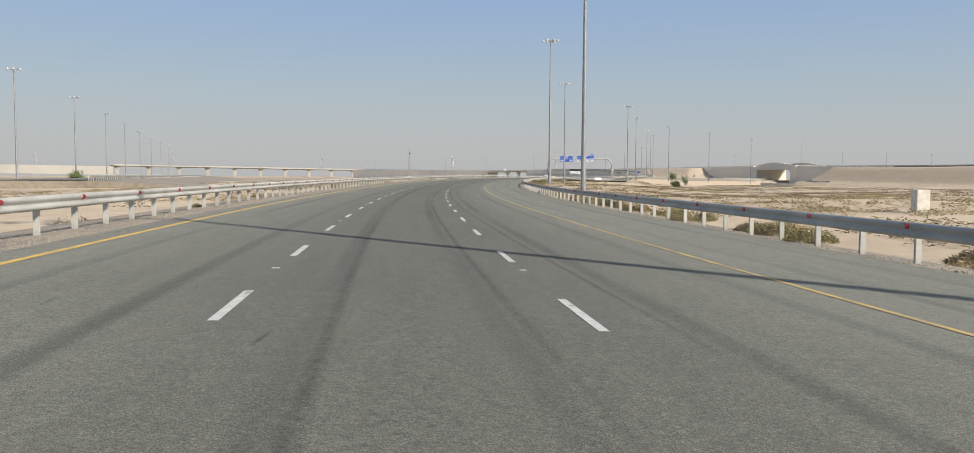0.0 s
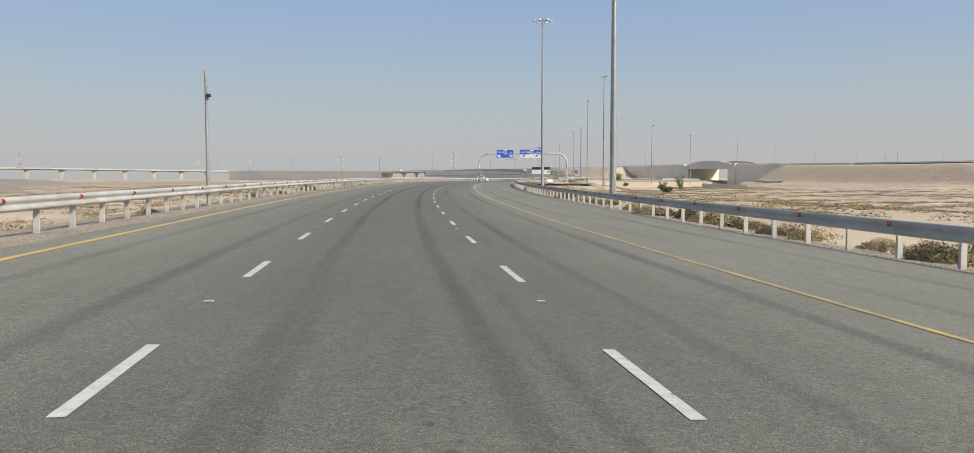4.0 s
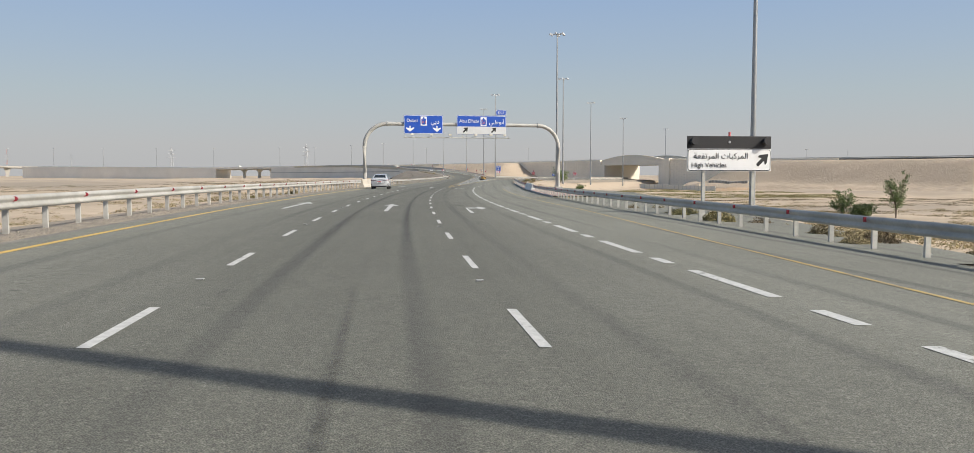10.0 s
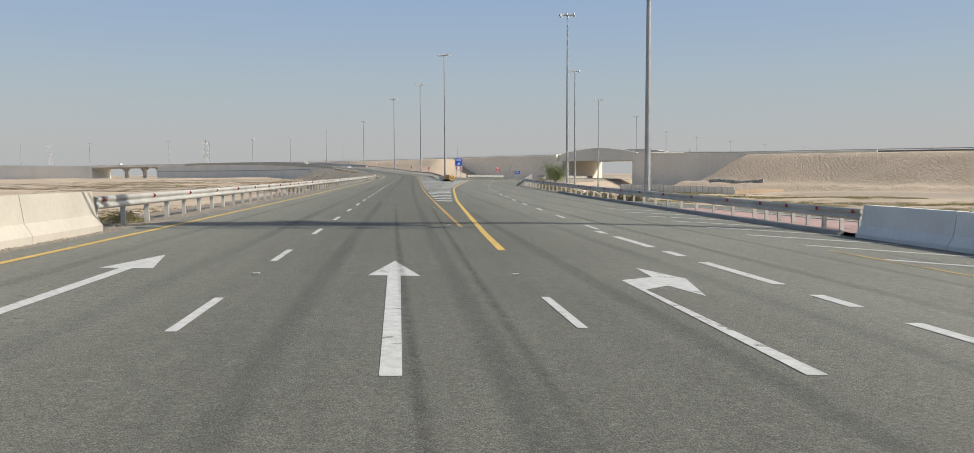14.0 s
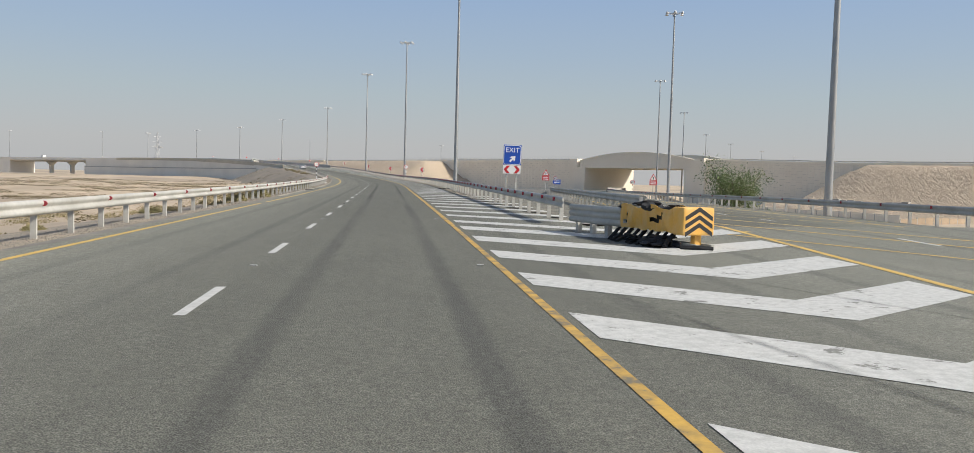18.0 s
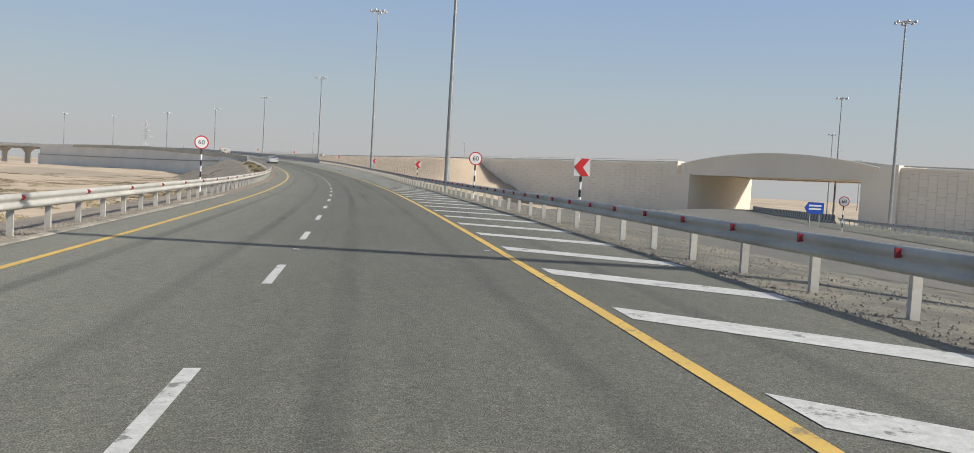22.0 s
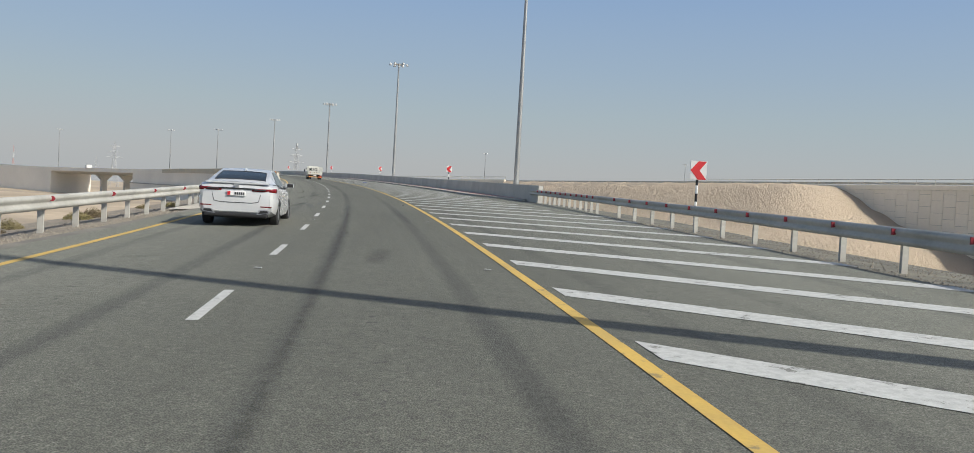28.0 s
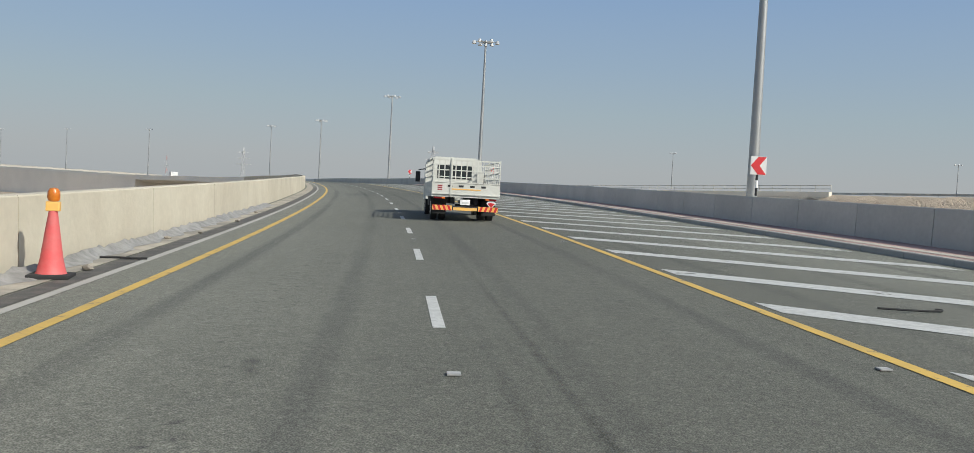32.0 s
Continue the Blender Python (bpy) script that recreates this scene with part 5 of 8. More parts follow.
def sign_gantry():
    g = thing("sign_gantry", "grey tubular sign gantry with two blue direction panels", "sign gantry", at=MAIN.stand(354, 5.5, 0.0, 13))
    L, R, top, r = -13.05, 13.65, 8.45, 3.0
    arc_l = [(L + r - r * math.cos(radians(a)), 0, top - r + r * math.sin(radians(a))) for a in range(0, 91, 10)]
    arc_r = [(R - r + r * math.cos(radians(a)), 0, top - r + r * math.sin(radians(a))) for a in range(0, 91, 10)]
    smooth(part("column", pipe([(L, 0, -1.2), (L, 0, 2)] + arc_l, 0.27, 14), GALV, g))
    smooth(part("column", pipe([(R, 0, -1.2), (R, 0, 2)] + arc_r, 0.27, 14), GALV, g))
    smooth(part("beam", pipe([(L + r, 0, top), (0, 0, top), (R - r, 0, top)], 0.25, 14), GALV, g))
    for x in (L + r, R - r, 0.0):
        smooth(part("flange", tube((x - 0.05, 0, top), (x + 0.05, 0, top), 0.36, sides=14), GALV, g))
    for x in (L, R):
        part("footing", box(x - 0.5, x + 0.5, -0.5, 0.5, -1.2, 0.05, 0.03), GREY_CONCRETE, g)
    # lighting catwalk under the panels
    part("catwalk_rail", pipe([(-8.0, -0.9, 6.62), (6.5, -0.9, 6.62)], 0.05, 6), GALV, g)
    part("catwalk_rail", pipe([(-8.0, -0.62, 6.68), (6.5, -0.62, 6.68)], 0.04, 6), GALV, g)
    for k in range(10):
        x = -7.7 + 1.55 * k
        part("bracket", pipe([(x, 0.05, 6.9), (x, -0.95, 6.62), (x, -0.95, 6.86)], 0.035, 5), GALV, g)
    for x in (-6.9, -4.3, -1.8, 1.7, 3.8, 5.7):
        lampy = part("sign_light", box(x - 0.2, x + 0.2, -1.15, -0.85, 6.92, 7.14, 0.03), WHITE_PLASTIC, g)
        part("stem", pipe([(x, -0.92, 6.72), (x, -1.0, 6.94)], 0.03, 5), GALV, lampy)
    part("hanger", box(-0.06, 0.06, -0.35, -0.28, 6.7, 9.1), GALV, g)
    for x in (-6.8, -3.6, 0.6, 4.7):
        part("panel_strut", box(x - 0.05, x + 0.05, -0.32, -0.2, 7.0, 9.5), GALV, g)
    p = board(g, 5.25, 2.45, -5.27, 8.39, -0.4, SIGN_BLUE, SIGN_WHITE, label="blue panel naming the road ahead")
    words("Dubai", 0.62, SIGN_WHITE, p, -6.8, -0.43, 8.88)
    words("\ufef2\ufe91\ufea9", 0.8, SIGN_WHITE, p, -3.72, -0.43, 8.75)
    shield(p, -5.24, -0.41, 8.84, "311")
    for x in (-7.08, -3.47):
        part("down_arrow", flat(down_arrow(0.88)), SIGN_WHITE, p, at=put(x, -0.425, 7.74))
    q = board(g, 6.83, 2.5, 2.65, 8.41, -0.4, SIGN_BLUE, SIGN_WHITE, label="blue and grey panel naming the exit")
    part("grey_field", flat([(-3.4, -0.5), (3.4, -0.5), (3.4, 0.5), (-3.4, 0.5)], 0.005), SIGN_GREY, q, at=put(2.65, -0.42, 7.69))
    words("Abu Dhabi", 0.62, SIGN_WHITE, q, 0.92, -0.43, 8.9)
    words("\ufef2\ufe92\ufec7\ufeee\ufe91\ufe83", 0.78, SIGN_WHITE, q, 4.72, -0.43, 8.8)
    shield(q, 2.92, -0.41, 8.86, "20")
    for x in (0.43, 4.34):
        part("exit_arrow", flat(arrow_shape(0.92, 45)), SIGN_BLACK, q, at=put(x, -0.435, 7.74))
    e = board(g, 1.47, 0.72, 5.36, 10.12, -0.4, SIGN_BLUE, SIGN_WHITE, 0.06, 0.14, "small blue exit tag")
    words("EXIT", 0.44, SIGN_WHITE, e, 5.36, -0.43, 10.1)
    return g


sign_gantry()


def high_vehicle_sign():
    g = thing("high_vehicle_sign", "white high-vehicles sign under a dark panel on two posts", "road sign", at=MAIN.stand(277, 16.8, -0.5, 4))
    for x in (-1.15, 1.15):
        part("post", box(x - 0.07, x + 0.07, 0.02, 0.14, -0.8, 4.0), POST, g)
    part("dark_panel", box(-1.95, 1.95, -0.03, 0.02, 3.45, 4.0, 0.01), SIGN_BLACK, g, "dark grey switched-off panel")
    for x in (-1.7, 1.65):
        part("lamp_hood", tube((x, -0.3, 3.78), (x, 0.0, 3.76), 0.16, 0.15, 10), SIGN_BLACK, g)
    part("lens", tube((0.0, -0.06, 3.74), (0.0, -0.02, 3.74), 0.06, sides=8), ALLOY, g)
    part("beacon", tube((0, -0.01, 4.0), (0, -0.01, 4.18), 0.05, sides=8), RED_PLASTIC, g)
    b = board(g, 3.9, 0.98, 0, 2.95, -0.03, SIGN_WHITE, SIGN_BLACK, 0.05, 0.12)
    words("High Vehicles", 0.3, SIGN_BLACK, b, -0.95, -0.055, 2.72)
    words("\ufe94\ufecc\ufed4\ufe97\ufeae\ufee4\ufedf\ufe8d \ufe95\ufe8e\ufe92\ufedb\ufeae\ufee4\ufedf\ufe8d", 0.36, SIGN_BLACK, b, -0.4, -0.055, 3.12)
    part("arrow", flat(arrow_shape(0.72, 45)), SIGN_BLACK, b, at=put(1.55, -0.052, 2.97))
    return g


high_vehicle_sign()


def exit_sign():
    g = thing("exit_sign", "blue exit sign above a red and white chevron plate", "road sign", at=MAIN.stand(494, 11.45, -0.14, -2) @ Matrix.Rotation(math.radians(1.0), 4, "Y") @ Matrix.Diagonal((0.93, 1.0, 0.92, 1)))
    for x in (-0.42, 0.42):
        part("post", box(x - 0.07, x + 0.07, 0.03, 0.17, -0.8, 2.6), POST, g)
    b = board(g, 1.5, 1.68, 0, 3.05, -0.02, SIGN_BLUE, SIGN_WHITE, 0.07, 0.2)
    words("EXIT", 0.57, SIGN_WHITE, b, 0, -0.036, 3.44)
    part("arrow", flat(arrow_shape(0.68, 45)), SIGN_WHITE, b, at=put(0.03, -0.036, 2.72))
    c = part("chevron_plate", box(-0.74, 0.74, -0.02, 0.03, 1.45, 2.17, 0.006), SIGN_WHITE, g)
    for d in (-1, 1):
        pts = [(0.16, 0.31), (0.42, 0.31), (0.68, 0.0), (0.42, -0.31), (0.16, -0.31), (0.42, 0.0)]
        part("chevron", flat([(d * x, z) for x, z in pts]), SIGN_RED, c, at=put(0, -0.027, 1.81))
    return g


exit_sign()


def banded_post(parent, h, r=0.045, bands=True):
    n = 6
    for k in range(n):
        part("post_band", tube((0, 0, -0.6 if k == 0 else h * k / n), (0, 0, h * (k + 1) / n), r, sides=8), (SIGN_BLACK if k % 2 else SIGN_WHITE) if bands else POST, parent)


def disc(r, depth=0.01, n=28):
    return flat([(r * math.cos(math.tau * k / n), r * math.sin(math.tau * k / n)) for k in range(n)], depth)


def speed_sign(m):
    g = thing("speed_limit_sign", "round red-rimmed speed sign on a black and white post", "road sign", "speed limit signs", at=m)
    banded_post(g, 1.9)
    d = part("disc", disc(0.38, 0.02), SIGN_RED, g, at=put(0, -0.07, 2.25))
    part("white_field", disc(0.318, 0.004), SIGN_WHITE, d, at=put(0, -0.006, 0))
    part("numerals", lettering("60", 0.36), SIGN_BLACK, d, at=put(0, -0.014, 0))
    return g


first = speed_sign(MAIN.stand(573.3, 7.95, -0.1, -3))
copy_thing(first, MAIN.stand(575.2, -7.2, 0.28, 6))
copy_thing(first, RAMP.stand(137, -1.9, 0.0, 0))
copy_thing(first, RAMP.stand(118, 11.8, -0.1, 0))


def chevron_sign(m):
    g = thing("chevron_sign", "red chevron on a white square with a banded post", "road sign", "chevron signs", at=m)
    banded_post(g, 1.6)
    p = part("plate", box(-0.28, 0.28, -0.09, -0.05, 1.52, 2.14, 0.005), SIGN_GREY, g)
    pts = [(0.27, 0.3), (-0.02, 0.3), (-0.28, 0.0), (-0.02, -0.3), (0.27, -0.3), (0.03, 0.0)]
    part("chevron", flat(pts), SIGN_RED, p, at=put(0, -0.096, 1.83))
    return g


first = chevron_sign(MAIN.stand(554.4, 8.6, -0.15, -2))
for s, o, z in ((604.1, 8.35, -0.05), (654, 10.3, -0.05), (703.4, 12.3, 0.0), (758.6, 12.15, 0.2), (807.8, 12.0, 0.2), (858, 12.1, 0.2), (910, 12.4, 0.2)):
    copy_thing(first, MAIN.stand(s, o, z, -2))


def warning_sign(m):
    g = thing("warning_sign", "red-bordered triangle above a red plate on a post", "road sign", "warning signs", at=m)
    banded_post(g, 3.2, 0.05, False)
    t = part("triangle", flat([(-0.55, 0), (0.55, 0), (0, 0.95)], 0.02), SIGN_RED, g, at=put(0, -0.08, 2.3))
    part("white_field", flat([(-0.38, 0.1), (0.38, 0.1), (0, 0.76)], 0.004), SIGN_WHITE, t, at=put(0, -0.006, 0))
    part("symbol", flat([(-0.04, 0.14), (0.06, 0.14), (0.06, 0.32), (0.16, 0.36), (0.06, 0.42), (0.0, 0.56), (-0.06, 0.42)], 0.004), SIGN_BLACK, t, at=put(0, -0.012, 0))
    p = part("red_plate", box(-0.52, 0.52, -0.09, -0.06, 1.62, 2.25, 0.005), SIGN_RED, g)
    for z in (2.08, 1.82):
        part("text_bar", flat([(-0.4, -0.06), (0.4, -0.06), (0.4, 0.06), (-0.4, 0.06)]), SIGN_WHITE, p, at=put(0, -0.096, z))
    return g


first = warning_sign(RAMP.stand(99.4, -1.9, 0.0, 8))
copy_thing(first, RAMP.stand(98.5, 13.4, 0.1, 4))
g = thing("direction_sign", "small blue arrow-ended direction sign on two posts", "road sign", at=RAMP.stand(145.2, -2.2, 0.0, 12) @ Matrix.Diagonal((0.75, 1, 0.8, 1)))
part("panel", flat([(-1.1, 0), (-0.7, 0.6), (1.1, 0.6), (1.1, -0.6), (-0.7, -0.6)], 0.03), SIGN_BLUE, g, at=put(0, -0.05, 2.0))
for x in (-0.4, 0.7):
    part("post", box(x - 0.05, x + 0.05, 0, 0.1, -0.6, 2.4), POST, g)
for z in (2.25, 1.9):
    part("text_bar", flat([(-0.6, -0.09), (0.8, -0.09), (0.8, 0.09), (-0.6, 0.09)]), SIGN_WHITE, g, at=put(0, -0.06, z))


# ---- crash cushion at the gore nose, cone, water barriers ----
def crash_cushion():
    """A battered attenuator: torn side panels round a nose box, burst bags on top and below, and steel beams behind."""
    c = thing("crash_cushion", "battered yellow crash cushion with torn black bags", "crash cushion", at=MAIN.stand(445.6, 7.88, 0.0, 15) @ Matrix.Diagonal((0.70, 0.72, 0.80, 1)))
    rng = random.Random(4)
    part("nose", box(-0.52, 0.5, -0.1, 0.42, 0.32, 1.0, 0.05), YELLOW_BOX, c, "yellow nose with black chevrons")
    part("nose_leg", box(-0.02, 0.2, 0.05, 0.25, -0.02, 0.34, 0.02), YELLOW_BOX, c)
    for k in range(3):
        z = 0.40 + 0.19 * k
        pts = [(-0.46, z - 0.11), (0, z + 0.12), (0.44, z - 0.11), (0.44, z), (0, z + 0.23), (-0.46, z)]
        part("chevron", flat(pts), SIGN_BLACK, c, at=put(0, -0.108, 0))
    for side in (-1, 1):
        bm = bmesh.new()
        ny, nz = 22, 6
        grid = []
        for iy in range(ny + 1):
            y = 0.36 + 2.75 * iy / ny
            buckle = 0.05 * math.sin(iy * 0.9 + side) + 0.05 * rng.random()
            top = 0.98 - 0.05 * math.sin(iy * 0.55) - 0.04 * rng.random()
            low = 0.33 + 0.06 * rng.random()
            grid.append([bm.verts.new((side * (0.5 + buckle * math.sin(math.pi * iz / nz) + 0.012 * rng.random()), y, low + (top - low) * iz / nz)) for iz in range(nz + 1)])
        for a, b in zip(grid, grid[1:]):
            for iz in range(nz):
                bm.faces.new((a[iz], b[iz], b[iz + 1], a[iz + 1]))
        # holes torn out of the sheet
        for fy, fz in ((1.05, 0.72), (1.3, 0.62), (2.75, 0.72), (2.9, 0.5)):
            gone = [f for f in bm.faces if abs(f.calc_center_median().y - fy) < 0.14 and abs(f.calc_center_median().z - fz) < 0.07]
            bmesh.ops.delete(bm, geom=gone, context="FACES")
        bmesh.ops.solidify(bm, geom=bm.faces[:], thickness=0.012)
        part("side_panel", bm, YELLOW_BOX, c, "buckled yellow sheet with torn holes")
    part("inner_core", box(-0.4, 0.4, 0.45, 3.05, 0.36, 0.86, 0.08), RUBBER, c, "dark burst core behind the torn sheet")
    for k in range(26):
        bm = bmesh.new()
        bmesh.ops.create_icosphere(bm, subdivisions=2, radius=1)
        for v in bm.verts:
            v.co *= rng.uniform(0.72, 1.25)
        low = k < 15
        m = put(rng.uniform(-1.05, -0.2) if low else rng.uniform(-0.5, 0.45), rng.uniform(0.4, 3.6), rng.uniform(0.03, 0.22) if low else rng.uniform(0.9, 1.02))
        m = m @ Matrix.Rotation(rng.uniform(0, 3), 4, "Z") @ Matrix.Rotation(rng.uniform(-0.5, 0.5), 4, "X") @ Matrix.Diagonal((rng.uniform(0.2, 0.5), rng.uniform(0.08, 0.2), rng.uniform(0.03, 0.09), 1))
        part("torn_bag", bm, DARK_TRIM if k % 2 else RUBBER, c, at=m)
    for k in range(9):
        y = 0.5 + 0.36 * k
        part("burst_rib", pipe([(-0.85 - rng.uniform(0, 0.3), y - 0.25, 0.02), (-0.6, y, 0.14), (-0.3, y + 0.1, 0.34)], rng.uniform(0.04, 0.08), 5), RUBBER, c)
    part("burst_rib", pipe([(-0.6, -0.1, 0.03), (-0.2, -0.45, 0.05), (0.1, -0.6, 0.03)], 0.07, 6), RUBBER, c)
    for x in (-0.25, 0.25):
        part("base_rail", box(x - 0.05, x + 0.05, -0.4, 4.0, 0.0, 0.12), GALV, c)
    for side in (-1, 1):
        prof = [(0.0, 0.34), (0.06, 0.40), (0.06, 0.46), (0.0, 0.52), (0.06, 0.58), (0.06, 0.64), (0.0, 0.70), (0.06, 0.76), (0.06, 0.82), (0.0, 0.88)]
        rows = [[(side * (0.36 + 0.03 * y + a), 2.9 + y, z) for a, z in prof] + [(side * (0.345 + 0.03 * y + a), 2.9 + y, z) for a, z in prof[::-1]] for y in (0.0, 1.2, 2.4, 3.6)]
        smooth(part("steel_beam", loft(rows, True), GALV, c, "galvanised three-wave beam behind the cushion"), 50)
        for y in (4.2, 5.2, 6.2):
            part("beam_post", box(min(side * 0.2, side * 0.36), max(side * 0.2, side * 0.36), y - 0.08, y + 0.08, -0.3, 0.85), POST, c)
    return c


crash_cushion()


def lathe_z(profile, n=14):
    """Turn a profile of (radius, height) round the z axis."""
    bm = bmesh.new()
    rings = [[bm.verts.new((r * math.cos(math.tau * k / n), r * math.sin(math.tau * k / n), z)) for k in range(n)] for r, z in profile]
    for a, b in zip(rings, rings[1:]):
        for k in range(n):
            bm.faces.new((a[k], a[(k + 1) % n], b[(k + 1) % n], b[k]))
    return bm


AMBER = material("amber_plastic", (0.55, 0.17, 0.015), 0.3, second=(0.48, 0.13, 0.01), scale=20, fine=0.1, fine_scale=60)


def traffic_cone():
    c = thing("traffic_cone", "faded red traffic cone with an amber flasher", "traffic cone", at=MAIN.stand(791.6, -4.6, 0.0, 10) @ Matrix.Diagonal((0.88, 0.88, 0.84, 1)))
    part("foot", box(-0.27, 0.27, -0.27, 0.27, 0.0, 0.07, 0.02), RUBBER, c)
    bm = bmesh.new()
    prof = [(0.205, 0.07), (0.19, 0.10), (0.15, 0.28), (0.085, 0.78), (0.055, 1.0)]
    rings = [[bm.verts.new((r * math.cos(math.tau * k / 18), r * math.sin(math.tau * k / 18), z)) for k in range(18)] for r, z in prof]
    for a, b in zip(rings, rings[1:]):
        for k in range(18):
            bm.faces.new((a[k], a[(k + 1) % 18], b[(k + 1) % 18], b[k]))
    bm.faces.new(rings[-1])
    smooth(part("cone_body", bm, RED_PLASTIC, c))
    f = part("flasher", box(-0.09, 0.09, -0.06, 0.06, 0.98, 1.12, 0.015), YELLOW_BOX, c, "yellow flasher housing")
    bm = lathe_z([(0.02, 1.12), (0.07, 1.13), (0.085, 1.18), (0.08, 1.26), (0.055, 1.31), (0.01, 1.32)])
    smooth(part("amber_lens", bm, AMBER, f))
    return c


traffic_cone()


def water_barrier(m, mat, label):
    b = thing("water_barrier", label, "traffic barrier", "water-filled barriers", at=m)
    bm = bmesh.new()
    sec = [(-0.24, 0.0), (-0.24, 0.28), (-0.13, 0.5), (-0.10, 0.98), (0.10, 0.98), (0.13, 0.5), (0.24, 0.28), (0.24, 0.0)]
    n = 10
    rows = []
    for i in range(n + 1):
        y = -0.95 + 1.9 * i / n
        k = 1.0 if i % 2 else 0.86
        rows.append([bm.verts.new((x * (k if 0.05 < z < 0.9 else 1), y, z + (0.1 if z == 0 and i in (2, 3, 7, 8) else 0))) for x, z in sec])
    for a, c in zip(rows, rows[1:]):
        for k in range(len(sec)):
            bm.faces.new((a[k], a[(k + 1) % 8], c[(k + 1) % 8], c[k]))
    bm.faces.new(rows[0][::-1])
    bm.faces.new(rows[-1])
    bmesh.ops.recalc_face_normals(bm, faces=bm.faces[:])
    part("shell", bm, mat, b)
    part("filler_cap", tube((0, 0.3, 0.97), (0, 0.3, 1.02), 0.06, sides=8), mat, b)
    return b


for s, mat, label in ((781.9, WHITE_PLASTIC, "dusty white plastic barrier"), (783.85, RED_PLASTIC, "faded red plastic barrier"), (785.75, WHITE_PLASTIC, "dusty white plastic barrier")):
    water_barrier(MAIN.stand(s, -4.42, 0.0, 2), mat, label + " against the parapet")
rng = random.Random(8)
SACK = material("sandbag_cloth", (0.30, 0.26, 0.2), 0.95, second=(0.2, 0.17, 0.13), scale=6, fine=0.2, fine_scale=30)
for s, dz in ((782.2, 1.0), (783.0, 1.0), (786.1, 1.02)):
    bm = bmesh.new()
    bmesh.ops.create_icosphere(bm, subdivisions=2, radius=1)
    for v in bm.verts:
        v.co = Vector((v.co.x * 0.3, v.co.y * 0.22, v.co.z * 0.09 - 0.12 * v.co.x * v.co.x)) * rng.uniform(0.9, 1.12)
    smooth(solid("sandbag", bm, SACK, "sagging grey sandbag draped over a plastic barrier", "sandbag", "sandbags", at=MAIN.stand(s, -4.42, dz, 0)))


# ---- vehicles ----
def baked(ob):
    """The object's mesh with its modifiers applied; the object is removed."""
    bpy.context.view_layer.update()
    me = bpy.data.meshes.new_from_object(ob.evaluated_get(bpy.context.evaluated_depsgraph_get()))
    bpy.data.objects.remove(ob)
    return me


def wheel(parent, x, y, r, width, rim_mat=ALLOY, spokes=7):
    side = 1 if x > 0 else -1
    w = part("wheel", to_mesh(lathe([(r * 0.62, -width / 2), (r * 0.93, -width / 2), (r, -width * 0.36), (r, width * 0.36), (r * 0.93, width / 2), (r * 0.62, width / 2)])), RUBBER, parent, at=put(x, y, r))
    part("rim", lathe([(r * 0.64, -width * 0.45), (r * 0.66, width * 0.46), (r * 0.6, width * 0.47), (r * 0.56, width * 0.3), (0.02, width * 0.24)], side), DARK_TRIM, w)
    bm = bmesh.new()
    for k in range(spokes):
        a = math.tau * k / spokes
        v = box(-0.036 * r / 0.3, 0.036 * r / 0.3, 0.03, r * 0.62, -0.012, 0.012)
        m = Matrix.Translation((side * width * 0.42, 0, 0)) @ Matrix.Rotation(a, 4, "X") @ Matrix.Rotation(radians(90), 4, "Y")
        v.transform(m)
        tmp = bpy.data.meshes.new("spoke")
        v.to_mesh(tmp)
        v.free()
        bm.from_mesh(tmp)
        bpy.data.meshes.remove(tmp)
    part("spokes", bm, rim_mat, w)
    return w


def lathe(profile, side=1, n=28):
    """Turn a profile of (radius, across) round the x axis."""
    bm = bmesh.new()
    rings = [[bm.verts.new((a * side, r * math.cos(math.tau * k / n), r * math.sin(math.tau * k / n))) for k in range(n)] for r, a in profile]
    for p, q in zip(rings, rings[1:]):
        for k in range(n):
            bm.faces.new((p[k], p[(k + 1) % n], q[(k + 1) % n], q[k]))
    bmesh.ops.recalc_face_normals(bm, faces=bm.faces[:])
    return bm


